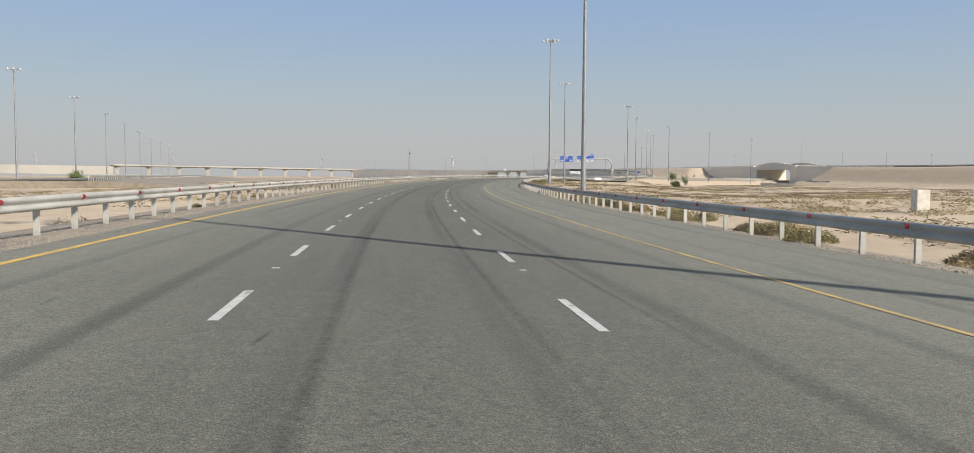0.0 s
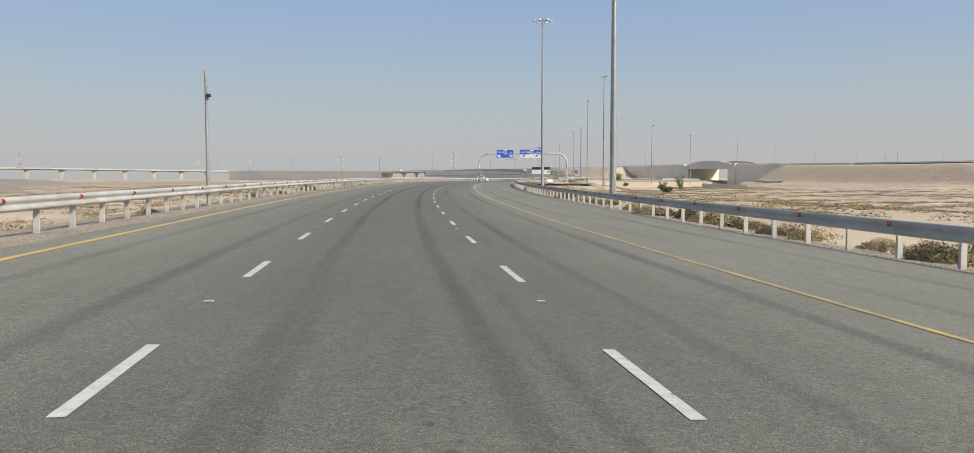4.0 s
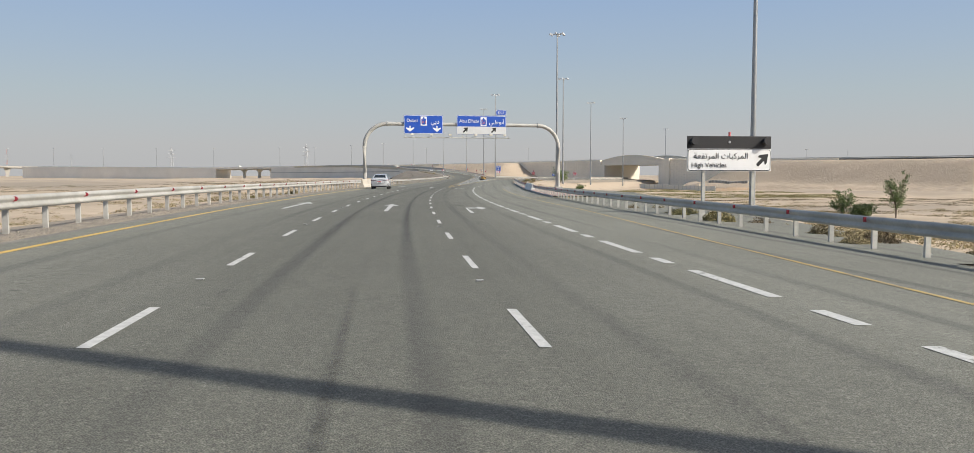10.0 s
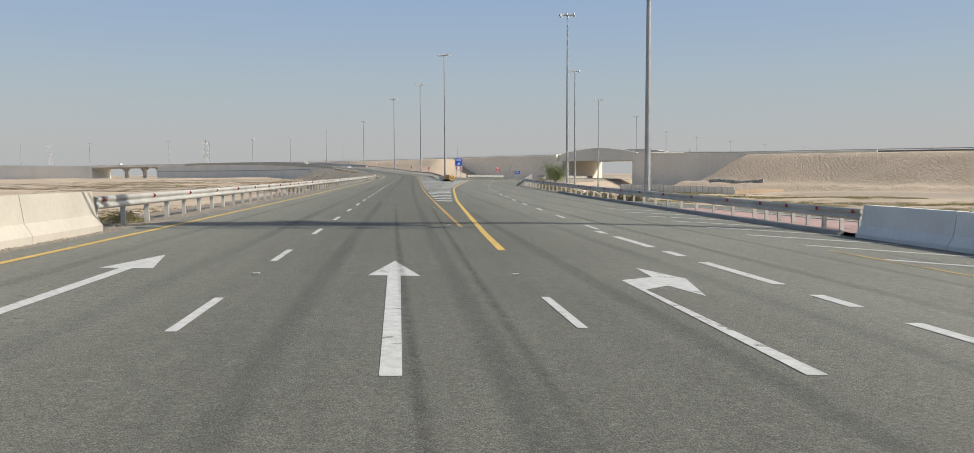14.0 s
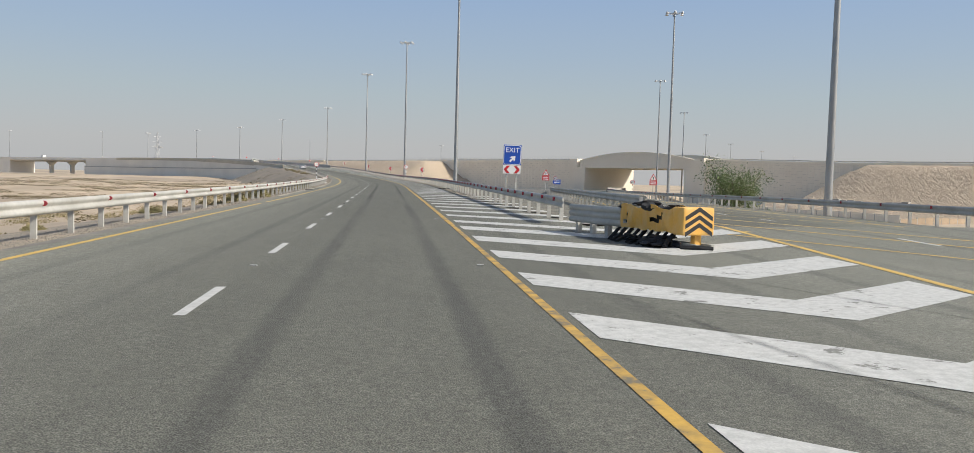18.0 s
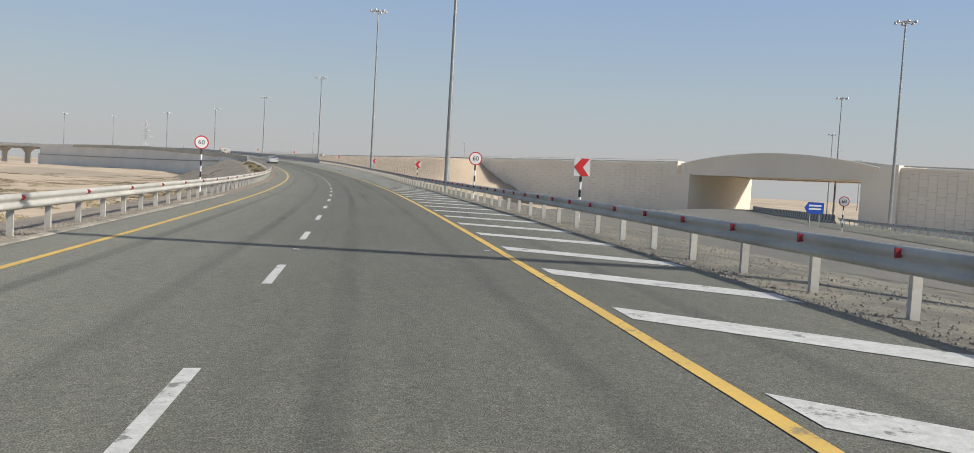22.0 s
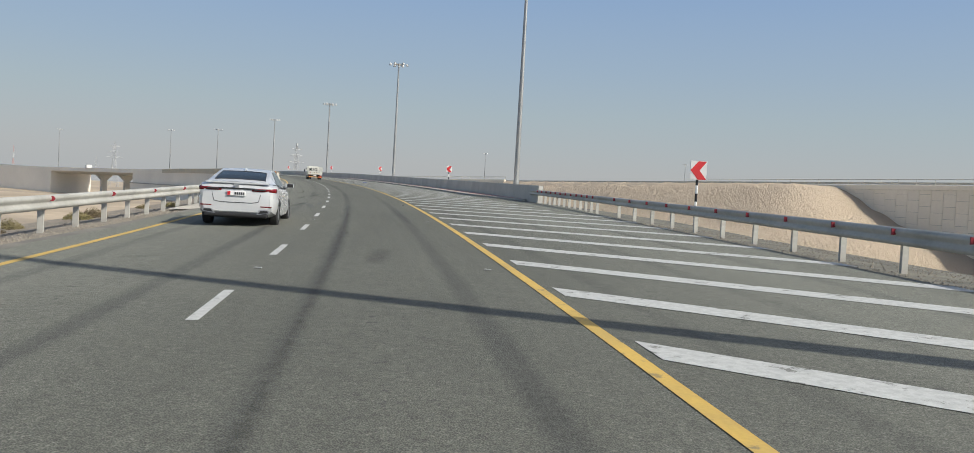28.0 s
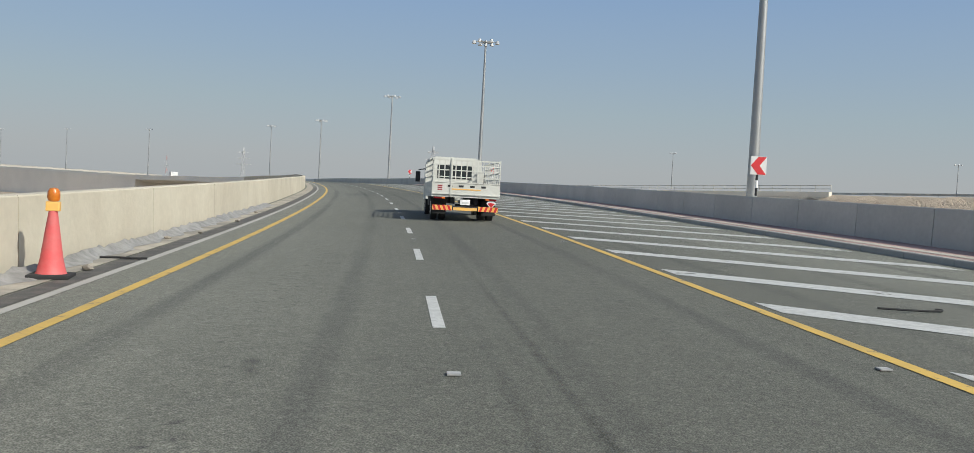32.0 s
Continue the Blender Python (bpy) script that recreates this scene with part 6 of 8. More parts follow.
def sedan(label, m, L, W, H, rear_glass, lamp, deck, plate_z, exhausts=False, r=0.31):
    """A four-door saloon seen from behind; its rear bumper at the origin, y ahead."""
    car = thing("sedan", label, "car", "white cars", at=m)
    w0, f = W / 2, L / 4.43
    stations = [(0.0, 0.86, 0.36, deck - 0.14), (0.05, 0.94, 0.31, deck - 0.05), (0.22, 0.985, 0.26, deck), (0.6, 1.0, 0.22, deck + 0.01), (1.0, 1.0, 0.19, deck - 0.02), (1.6, 1.0, 0.18, deck - 0.06),
                (2.3, 1.0, 0.18, deck - 0.07), (3.1, 1.0, 0.18, deck - 0.07), (3.6, 0.99, 0.2, deck - 0.15), (4.05, 0.95, 0.24, deck - 0.26), (4.33, 0.84, 0.32, deck - 0.36), (4.43, 0.62, 0.4, deck - 0.45)]
    rows = []
    for y, k, zb, zt in stations:
        w, d = w0 * k, zt - zb
        half = [(0.0, zb), (0.8 * w, zb), (0.95 * w, zb + 0.08), (0.995 * w, zb + 0.3 * d), (w, zb + 0.52 * d), (0.975 * w, zb + 0.62 * d), (0.985 * w, zb + 0.78 * d), (0.94 * w, zt - 0.03), (0.84 * w, zt), (0.45 * w, zt + 0.02), (0.0, zt + 0.028)]
        ring = half + [(-x, z) for x, z in half[-2:0:-1]]
        rows.append([(x, y * f, z) for x, z in ring])
    body = new("body", to_mesh(loft(rows, True)))
    yr, yf = 0.93 * f, 3.55 * f
    for y in (yr, yf):
        cut = new("cut", to_mesh(tube((-2, y, r), (2, y, r), r * 1.16, sides=28)))
        mod = body.modifiers.new("arch", "BOOLEAN")
        mod.object, mod.operation, mod.solver = cut, "DIFFERENCE", "EXACT"
    me = baked(body)
    for o in [o for o in scene.objects if o.name.startswith("cut")]:
        bpy.data.objects.remove(o)
    b = smooth(part("body", me, CAR_WHITE, car), 35)
    # dark well behind the wheels
    part("underbody", box(-w0 * 0.72, w0 * 0.72, 0.25, L - 0.5, 0.2, 0.62), DARK_TRIM, car)
    roof = [(0.42, deck + 0.005, 0.80), (0.75, deck + 0.16, 0.755), (1.12, H - 0.075, 0.69), (1.55, H - 0.015, 0.655), (2.05, H, 0.65), (2.5, H - 0.05, 0.665), (2.9, H - 0.25, 0.73), (3.35, deck - 0.075, 0.82)]
    if rear_glass == "fast":
        roof = [(0.34, deck + 0.012, 0.80), (0.75, deck + 0.17, 0.75), (1.25, H - 0.085, 0.69)] + roof[3:]
    ys, zs, ws = (np.array([q[i] for q in roof]) for i in range(3))

    def skin(y, t, out=0.0):
        """The cabin's side: t from 0 at the belt to 1 at the roof edge."""
        zt, wt = float(np.interp(y, ys, zs)), float(np.interp(y, ys, ws)) * w0
        zb = min(deck - 0.06, zt - 0.004) if y > 0.9 else min(deck - 0.0, zt - 0.004)
        wb = 0.93 * w0
        return (wb + (wt - wb) * t + out, y * f, zb + (zt - zb) * t + out * 0.5)

    cab = []
    for y in np.linspace(0.42 if rear_glass != "fast" else 0.34, 3.35, 22):
        side = [skin(y, t) for t in (0, 0.35, 0.7, 1.0)]
        x, yy, z = side[-1]
        row = side + [(x * 0.6, yy, z + 0.022), (0, yy, z + 0.03)]
        cab.append(row + [(-a, bb, c) for a, bb, c in row[-2::-1]])
    smooth(part("cabin", loft(cab), CAR_WHITE, car), 30)

    def over(y, c, out=0.006):
        """A point on the cabin's top skin: c from -1 to 1 across."""
        x, yy, z = skin(y, 1.0)
        a = abs(c)
        lift = 0.022 * min(1, (1 - a) / 0.4) + 0.008 * max(0, (0.6 - a) / 0.6)
        return (x * c, yy - out * 0.6, z + lift + out)

    y0, y1 = (0.56, 1.06) if rear_glass != "fast" else (0.50, 1.16)
    rows = [[over(y, c * (0.90 - 0.10 * (1 - (y - y0) / (y1 - y0)) * 0)) for c in np.linspace(-0.93, 0.93, 9)] for y in np.linspace(y0, y1, 7)]
    smooth(part("rear_window", loft(rows), DARK_GLASS, car), 60)
    part("window_seal", pipe(rows[0] + [r[-1] for r in rows[1:]] + rows[-1][::-1] + [r[0] for r in rows[::-1]], 0.011, 5), DARK_TRIM, car)
    rows = [[over(y, c) for c in np.linspace(-0.92, 0.92, 9)] for y in np.linspace(2.56, 3.28, 7)]
    smooth(part("windscreen", loft(rows), DARK_GLASS, car), 60)
    for d in (-1, 1):
        for name, (b0, b1), (t0, t1) in (("rear_side_window", (1.02, 2.0), (1.42, 2.0)), ("front_side_window", (2.06, 3.0), (2.06, 2.52))):
            rows = []
            for t in np.linspace(0.06, 0.9, 6):
                rows.append([tuple(np.array(skin(b0 + (t0 - b0) * t + u * ((b1 - b0) * (1 - t) + (t1 - t0) * t), t, 0.007)) * (d, 1, 1)) for u in np.linspace(0, 1, 6)])
            smooth(part(name, loft(rows), DARK_GLASS, car), 60)
        sill = [skin(y, 0.0, 0.006) for y in np.linspace(0.9, 3.2, 8)]
        part("window_trim", pipe([(d * x, y, z) for x, y, z in sill], 0.012, 5), DARK_TRIM, car)
        for y in (1.55, 2.45):
            part("door_handle", box(min(d * (w0 - 0.02), d * (w0 + 0.025)), max(d * (w0 - 0.02), d * (w0 + 0.025)), y * f - 0.1, y * f + 0.1, deck - 0.2, deck - 0.165, 0.01), CAR_WHITE, car)
        mir = part("door_mirror", box(min(d * (w0 - 0.1), d * (w0 + 0.16)), max(d * (w0 - 0.1), d * (w0 + 0.16)), 2.85 * f, 2.97 * f, deck - 0.05, deck + 0.08, 0.04), CAR_WHITE, car)
        part("mirror_glass", box(min(d * (w0 - 0.02), d * (w0 + 0.14)), max(d * (w0 - 0.02), d * (w0 + 0.14)), 2.835 * f, 2.855 * f, deck - 0.03, deck + 0.07, 0.008), DARK_TRIM, mir)
        edge = [(0.40 * w0, -0.012), (0.62 * w0, -0.008), (0.83 * w0, 0.01), (0.91 * w0, 0.05), (0.965 * w0, 0.16), (0.985 * w0, 0.28)]
        lo, hi = lamp
        rows = []
        for i, (x, y) in enumerate(edge):
            u = i / (len(edge) - 1)
            rows.append([(d * (x + 0.006), y, lo + 0.02 * (1 - u)), (d * (x + 0.02), y - 0.012, (lo + hi) / 2), (d * (x + 0.006), y, hi - 0.03 * (1 - u)), (d * (x - 0.05), y + 0.03, hi - 0.03 * (1 - u)), (d * (x - 0.05), y + 0.03, lo + 0.02 * (1 - u))])
        tl = smooth(part("tail_lamp", loft(rows, True), TAIL_RED, car), 40)
        part("smoked_strip", box(min(d * 0.44 * w0, d * 0.74 * w0), max(d * 0.44 * w0, d * 0.74 * w0), -0.034, -0.01, lo + 0.04, hi - 0.035, 0.006), DARK_TRIM, tl)
        part("side_vent", flat([(d * (0.82 * w0), 0.36), (d * (0.9 * w0), 0.42), (d * (0.92 * w0), 0.58), (d * (0.83 * w0), 0.5)], 0.02), DARK_TRIM, car, at=put(0, -0.005, 0) if exhausts else put(0.0, 0.015, 0)) if not exhausts else None
        if exhausts:
            ex = part("exhaust_trim", flat([(d * 0.52 * w0, 0.30), (d * 0.86 * w0, 0.34), (d * 0.84 * w0, 0.42), (d * 0.6 * w0, 0.42)], 0.03), ALLOY, car, at=put(0, -0.012, 0))
            part("exhaust_mouth", flat([(d * 0.57 * w0, 0.325), (d * 0.82 * w0, 0.35), (d * 0.80 * w0, 0.4), (d * 0.63 * w0, 0.4)], 0.01), SIGN_BLACK, ex, at=put(0, -0.01, 0))
            part("reflector", box(min(d * 0.62 * w0, d * 0.9 * w0), max(d * 0.62 * w0, d * 0.9 * w0), -0.008, 0.02, 0.485, 0.51), TAIL_RED, car)
        for y in (yr, yf):
            wheel(car, d * (w0 - 0.115), y, r, 0.205)
    part("lamp_bar", box(-0.46 * w0, 0.46 * w0, -0.022, 0.03, lamp[1] - 0.05, lamp[1] - 0.018, 0.006), DARK_TRIM, car, "dark bar between the tail lamps")
    part("bumper_insert", box(-0.8 * w0, 0.8 * w0, -0.01, 0.22, 0.235, 0.325, 0.03), DARK_TRIM, car, "black lower bumper")
    for pts in ([(-0.62 * w0, 0.0, lamp[0] - 0.03), (-0.56 * w0, -0.004, 0.61), (-0.4 * w0, -0.006, 0.58), (0.4 * w0, -0.006, 0.58), (0.56 * w0, -0.004, 0.61), (0.62 * w0, 0.0, lamp[0] - 0.03)],):
        part("boot_seam", pipe(pts, 0.006, 4), DARK_TRIM, car)
    part("boot_crease", box(-0.5 * w0, 0.5 * w0, -0.012, 0.02, plate_z + 0.115, plate_z + 0.125, 0.003), CAR_WHITE, car)
    p = part("number_plate", box(-0.22, 0.22, -0.035, -0.012, plate_z - (0.055 if exhausts else 0.085), plate_z + (0.055 if exhausts else 0.085), 0.006), SIGN_WHITE, car)
    if exhausts:
        part("plate_band", flat([(-0.21, -0.045), (-0.14, -0.045), (-0.14, 0.045), (-0.21, 0.045)]), SIGN_RED, p, at=put(0, -0.042, plate_z))
        bars = [(-0.04 + 0.05 * k, -0.03, 0.032, 0.06) for k in range(5)]
    else:
        part("plate_band", flat([(-0.2, 0.025), (0.2, 0.025), (0.2, 0.07), (-0.2, 0.07)]), SIGN_RED, p, at=put(0, -0.042, plate_z))
        bars = [(-0.15 + 0.065 * k, -0.06, 0.04, 0.07) for k in range(5)]
    for x, z, w, h in bars:
        part("plate_bar", flat([(x, z), (x + w, z), (x + w, z + h), (x, z + h)]), SIGN_BLACK, p, at=put(0, -0.042, plate_z))
    part("badge", disc(0.055, 0.012, 16), ALLOY, car, at=put(0, -0.02, deck - 0.09 if not exhausts else deck - 0.06))
    part("roof_fin", loft([[(-0.03, 1.2 * f, H - 0.05), (0.03, 1.2 * f, H - 0.05), (0, 1.2 * f, H - 0.04)], [(-0.035, 1.34 * f, H - 0.03), (0.035, 1.34 * f, H - 0.03), (0, 1.3 * f, H + 0.045)], [(-0.02, 1.5 * f, H - 0.01), (0.02, 1.5 * f, H - 0.01), (0, 1.5 * f, H)]], True), CAR_WHITE, car)
    if exhausts:
        part("boot_lip", box(-0.8 * w0, 0.8 * w0, 0.02, 0.16, deck - 0.015, deck + 0.03, 0.012), CAR_WHITE, car)
    return car


sedan("white compact sedan with slim dark red tail lamps on the asphalt", MAIN.stand(324.0, -2.15, 0.005, 1), 4.43, 1.76, 1.475, "notch", (0.855, 0.965), 1.06, 0.72)
sedan("white executive sedan with twin chrome exhausts on the asphalt", MAIN.stand(698.3, -1.65, 0.005, 0), 4.97, 1.87, 1.445, "fast", (0.845, 0.955), 1.05, 0.80, True, 0.335)


def flatbed_truck():
    t = thing("flatbed_truck", "dusty white light truck with a caged drop-side bed", "truck", at=MAIN.stand(805.9, 1.82, 0.005, 0))
    w, z0 = 1.04, 0.82
    part("chassis_rail", box(-0.42, -0.30, 0.3, 5.2, 0.52, 0.72), DARK_TRIM, t)
    part("chassis_rail", box(0.30, 0.42, 0.3, 5.2, 0.52, 0.72), DARK_TRIM, t)
    part("bed_floor", box(-w, w, 0.0, 3.5, z0 - 0.1, z0, 0.01), TRUCK_WHITE, t)
    g = part("tailgate", box(-w, w, -0.03, 0.01, z0 - 0.04, z0 + 0.36, 0.012), TRUCK_WHITE, t)
    for z in (z0 - 0.02, z0 + 0.33):
        part("tailgate_rib", box(-w, w, -0.045, -0.028, z, z + 0.03, 0.004), TRUCK_WHITE, g)
    for k in range(4):
        part("brand_bar", box(-0.56 + 0.34 * k, -0.42 + 0.34 * k, -0.036, -0.03, z0 + 0.21, z0 + 0.27), SIGN_BLACK, g)
    part("reflective_strip", box(-0.45, 0.45, -0.036, -0.03, z0 + 0.13, z0 + 0.165), YELLOW_BOX, g)
    for k in range(3):
        part("sticker_bar", box(-0.86, -0.72, -0.036, -0.03, z0 + 0.1 + 0.06 * k, z0 + 0.135 + 0.06 * k), REFLECTOR, g)
    for d in (-1, 1):
        part("side_board", box(min(d * w, d * (w - 0.03)), max(d * w, d * (w - 0.03)), 0.02, 3.5, z0, z0 + 0.36, 0.01), TRUCK_WHITE, t)
        c = part("side_cage", box(min(d * w, d * (w - 0.04)), max(d * w, d * (w - 0.04)), 0.02, 3.48, z0 + 1.02, z0 + 1.06), TRUCK_WHITE, t)
        for z in (0.5, 0.68, 0.85):
            part("cage_bar", box(min(d * w, d * (w - 0.03)), max(d * w, d * (w - 0.03)), 0.02, 3.48, z0 + z, z0 + z + 0.03), TRUCK_WHITE, c)
        for k in range(9):
            y = 0.03 + 0.43 * k
            part("cage_upright", box(min(d * w, d * (w - 0.035)), max(d * w, d * (w - 0.035)), y, y + 0.035, z0 + 0.3, z0 + 1.05), TRUCK_WHITE, c)
    rear = part("rear_cage", box(-w, w, 0.0, 0.035, z0 + 1.0, z0 + 1.045), TRUCK_WHITE, t)
    for z in (0.5, 0.7, 0.86):
        part("cage_bar", box(-w, w, 0.0, 0.03, z0 + z, z0 + z + 0.028), TRUCK_WHITE, rear)
    for k in range(13):
        x = -w + 0.02 + k * (2 * w - 0.06) / 12
        part("cage_upright", box(x, x + 0.03, 0.0, 0.032, z0 + 0.34, z0 + 1.04), TRUCK_WHITE, rear)
    part("cage_post", box(-0.48, -0.43, -0.05, -0.01, z0 - 0.1, z0 + 1.05), TRUCK_WHITE, rear)
    cab = part("cab", loft([[(x, y, z) for x, z in ((-0.98, 0.62), (0.98, 0.62), (1.0, 1.3), (0.9, 2.02), (0.7, 2.1), (-0.7, 2.1), (-0.9, 2.02), (-1.0, 1.3))] for y in (3.75, 4.0, 5.15)] +
                           [[(x, 5.4, z) for x, z in ((-0.96, 0.62), (0.96, 0.62), (0.98, 1.2), (0.84, 1.85), (0.66, 1.95), (-0.66, 1.95), (-0.84, 1.85), (-0.98, 1.2))]], True), TRUCK_WHITE, t)
    part("rear_window", box(-0.62, 0.62, 3.735, 3.755, 1.36, 1.82, 0.02), DARK_GLASS, cab)
    for d in (-1, 1):
        part("side_window", box(min(d * 0.955, d * 0.995), max(d * 0.955, d * 0.995), 4.2, 4.95, 1.35, 1.85, 0.02), DARK_GLASS, cab)
        part("mirror_arm", pipe([(d * 0.95, 5.1, 1.7), (d * 1.2, 5.2, 1.65)], 0.02, 5), DARK_TRIM, cab)
        part("mirror", box(min(d * 1.13, d * 1.3), max(d * 1.13, d * 1.3), 5.15, 5.2, 1.22, 1.6, 0.02), DARK_TRIM, cab)
        part("mud_flap", box(min(d * 0.56, d * 0.98), max(d * 0.56, d * 0.98), 0.42, 0.44, 0.2, 0.72), RUBBER, t)
        lamp = part("tail_lamp", box(min(d * 0.62, d * 0.95), max(d * 0.62, d * 0.95), 0.02, 0.1, 0.66, 0.76, 0.01), TAIL_RED, t)
        part("amber_lens", box(min(d * 0.62, d * 0.72), max(d * 0.62, d * 0.72), 0.012, 0.03, 0.67, 0.75), ORANGE, lamp)
        for k in (0, 1):
            x = d * (0.62 + 0.26 * k)
            wheel(t, x, 1.1, 0.37, 0.2, ALLOY, 6)
        wheel(t, d * 0.85, 4.55, 0.37, 0.2, ALLOY, 6)
        bp = part("bumper_plate", box(min(d * 0.40, d * 1.0), max(d * 0.40, d * 1.0), -0.02, 0.0, 0.32, 0.47), YELLOW_BOX, t, "yellow plate with red slanting stripes")
        for k in range(4):
            x = 0.42 + 0.15 * k
            part("red_stripe", flat([(d * x, 0.32), (d * (x + 0.07), 0.32), (d * (x + 0.13), 0.47), (d * (x + 0.06), 0.47)]), SIGN_RED, bp, at=put(0, -0.026, 0))
    part("bumper", box(-1.02, 1.02, 0.0, 0.1, 0.34, 0.46, 0.015), DARK_TRIM, t)
    part("reflective_strip", box(-0.36, 0.36, -0.015, 0.0, 0.33, 0.42), YELLOW_BOX, t)
    p = part("number_plate", box(-0.16, 0.14, 0.0, 0.02, 0.5, 0.66, 0.006), SIGN_WHITE, t)
    part("plate_bar", flat([(-0.1, -0.04), (0.1, -0.04), (0.1, 0.02), (-0.1, 0.02)]), SIGN_GREY, p, at=put(0, -0.005, 0.58))
    part("spare_wheel", to_mesh(lathe([(0.1, -0.1), (0.36, -0.1), (0.36, 0.1), (0.1, 0.1)])), RUBBER, t, at=put(0.1, 0.6, 0.42) @ Matrix.Rotation(radians(90), 4, "Y"))
    h = part("hazard_plate", flat([(0, -0.15), (0.15, 0), (0, 0.15), (-0.15, 0)], 0.01), SIGN_WHITE, t, at=put(0.80, 0.05, 0.58))
    part("hazard_mark", flat([(0, -0.12), (0.12, 0), (0, 0.03), (-0.12, 0)], 0.004), SIGN_RED, h, at=put(0, -0.006, 0))
    part("fuel_tank", box(-0.95, -0.5, 2.2, 3.1, 0.42, 0.78, 0.05), DARK_TRIM, t)
    return t


flatbed_truck()


# ---- kerbs, drains and paving ----
def strip_of(name, line, s0, s1, o0, o1, z0, z1, length, mat, label, category, parent=None, step=2.0):
    """A row of kerb stones or slabs, each a piece of its own."""
    row = parent or thing(name + "_row", label, category, kind="structure")
    n = max(1, round((s1 - s0) / length))
    f0 = o0 if callable(o0) else (lambda s: s * 0 + o0)
    for k in range(n):
        a, b = s0 + (s1 - s0) * k / n, s0 + (s1 - s0) * (k + 1) / n
        w = o1 - o0 if not callable(o0) else o1
        part(name, sweep(line, a + 0.008, b - 0.008, lambda s: f0(s), [(0, z0), (0, z1 - 0.02), (0.02, z1), (w - 0.02, z1), (w, z1 - 0.02), (w, z0)], step), mat, row)
    return row


strip_of("kerb_stone", MAIN, 480, 566, lambda s: LEFT_EDGE(s) - 0.14, 0.2, -0.2, 0.03, 1.0, DUSTY_KERB, "dusty pale concrete kerb at the road's edge", "kerb")
strip_of("kerb_stone", MAIN, 311, 340.6, lambda s: RIGHT_RAIL(s) - 0.62, 0.2, -0.2, 0.12, 1.0, GREY_CONCRETE, "grey concrete kerb in front of the guard rail", "kerb")
strip_of("kerb_stone", MAIN, 357, 400, lambda s: RIGHT_RAIL(s) - 0.62, 0.2, -0.2, 0.12, 1.0, GREY_CONCRETE, "grey concrete kerb in front of the guard rail", "kerb")
KERB_IN = table((724, 0.1), (727, -0.5), (736, -1.6), (742, -1.75), (900, -1.75))
strip_of("kerb_stone", MAIN, 726, 900, lambda s: GORE_RAIL(s) + KERB_IN(s), 0.2, -0.2, 0.13, 1.5, GREY_CONCRETE, "grey concrete kerb below the parapet", "kerb")


def paving(name, line, s0, s1, left, right, dz, label):
    return surface(name, ribbon(line, s0, s1, left, right, dz, 2.0, 2), PINK_PAVING, label, "paving")


paving("paving_parapet", MAIN, 726, 900, lambda s: GORE_RAIL(s) + KERB_IN(s) + 0.19, lambda s: GORE_RAIL(s) + 0.2, 0.125, "faded red block paving between kerb and parapet")
stripe("pale_paving_band", MAIN, 738, 900, lambda s: GORE_RAIL(s) - 1.2, 0.3, CONCRETE, "pale band along the red paving", road_flyover).location.z += 0.128
island = paving("paving_island", MAIN, 312, 372, lambda s: RIGHT_RAIL(s) - 0.43, table((312, 15.4), (316, 17.8), (322, 19.6), (350, 19.6), (372, 15.6)), 0.09, "dusty red block paving behind the guard rail")
strip_of("kerb_stone", MAIN, 316, 372, table((316, 17.8), (322, 19.6), (350, 19.6), (372, 15.6)), 0.2, -0.3, 0.12, 1.4, CONCRETE, "pale kerb around the red paving", "kerb")
for a, b in (((304.9, 11.4), (309.0, 14.4)), ((309.0, 14.4), (313.4, 17.0)), ((313.4, 17.0), (318.0, 19.9)), ((318.0, 19.9), (326.0, 21.0)), ((326.0, 21.0), (352.0, 21.0))):
    stripe("yellow_nose_line", MAIN, a[0], b[0], table(a, b), 0.26, YELLOW_PAINT, "yellow line round the paving's nose", road_side, 1.0)
# drain channel and dusty strip along the sunlit parapet
DRAIN = material("drain_grating", (0.075, 0.072, 0.065), 0.8, second=(0.12, 0.11, 0.095), scale=3.0, fine=0.3, fine_scale=25, bump=0.4, bump_scale=30, coords="World")
DUST = material("drifted_dust", (0.40, 0.36, 0.29), 0.95, second=(0.22, 0.205, 0.175), scale=1.4, amount=0.9, fine=0.25, fine_scale=14, bump=0.4, bump_scale=12, coords="World")
stripe("white_channel_edge", MAIN, 716, 1000, lambda s: LEFT_RAIL(s) * 0.5 - 1.55, 0.13, GREY_CONCRETE, "pale edge of the drain channel", road_flyover, 2.0)
for k in range(70):
    s = 716 + 2.0 * k
    part("drain_cover", ribbon(MAIN, s + 0.01, s + 1.99, lambda q: LEFT_RAIL(q) * 0.5 - 1.92, lambda q: LEFT_RAIL(q) * 0.5 - 1.64, PAINT_Z, 1.0), DRAIN, road_flyover, "dark slotted drain cover" if k == 0 else "")
part("dust_strip", ribbon(MAIN, 716, 1000, lambda q: LEFT_RAIL(q) - 0.05 + 0.12, lambda q: LEFT_RAIL(q) * 0.5 - 1.96, 0.012, 1.5), DUST, road_flyover, "drifted dust along the parapet's foot")
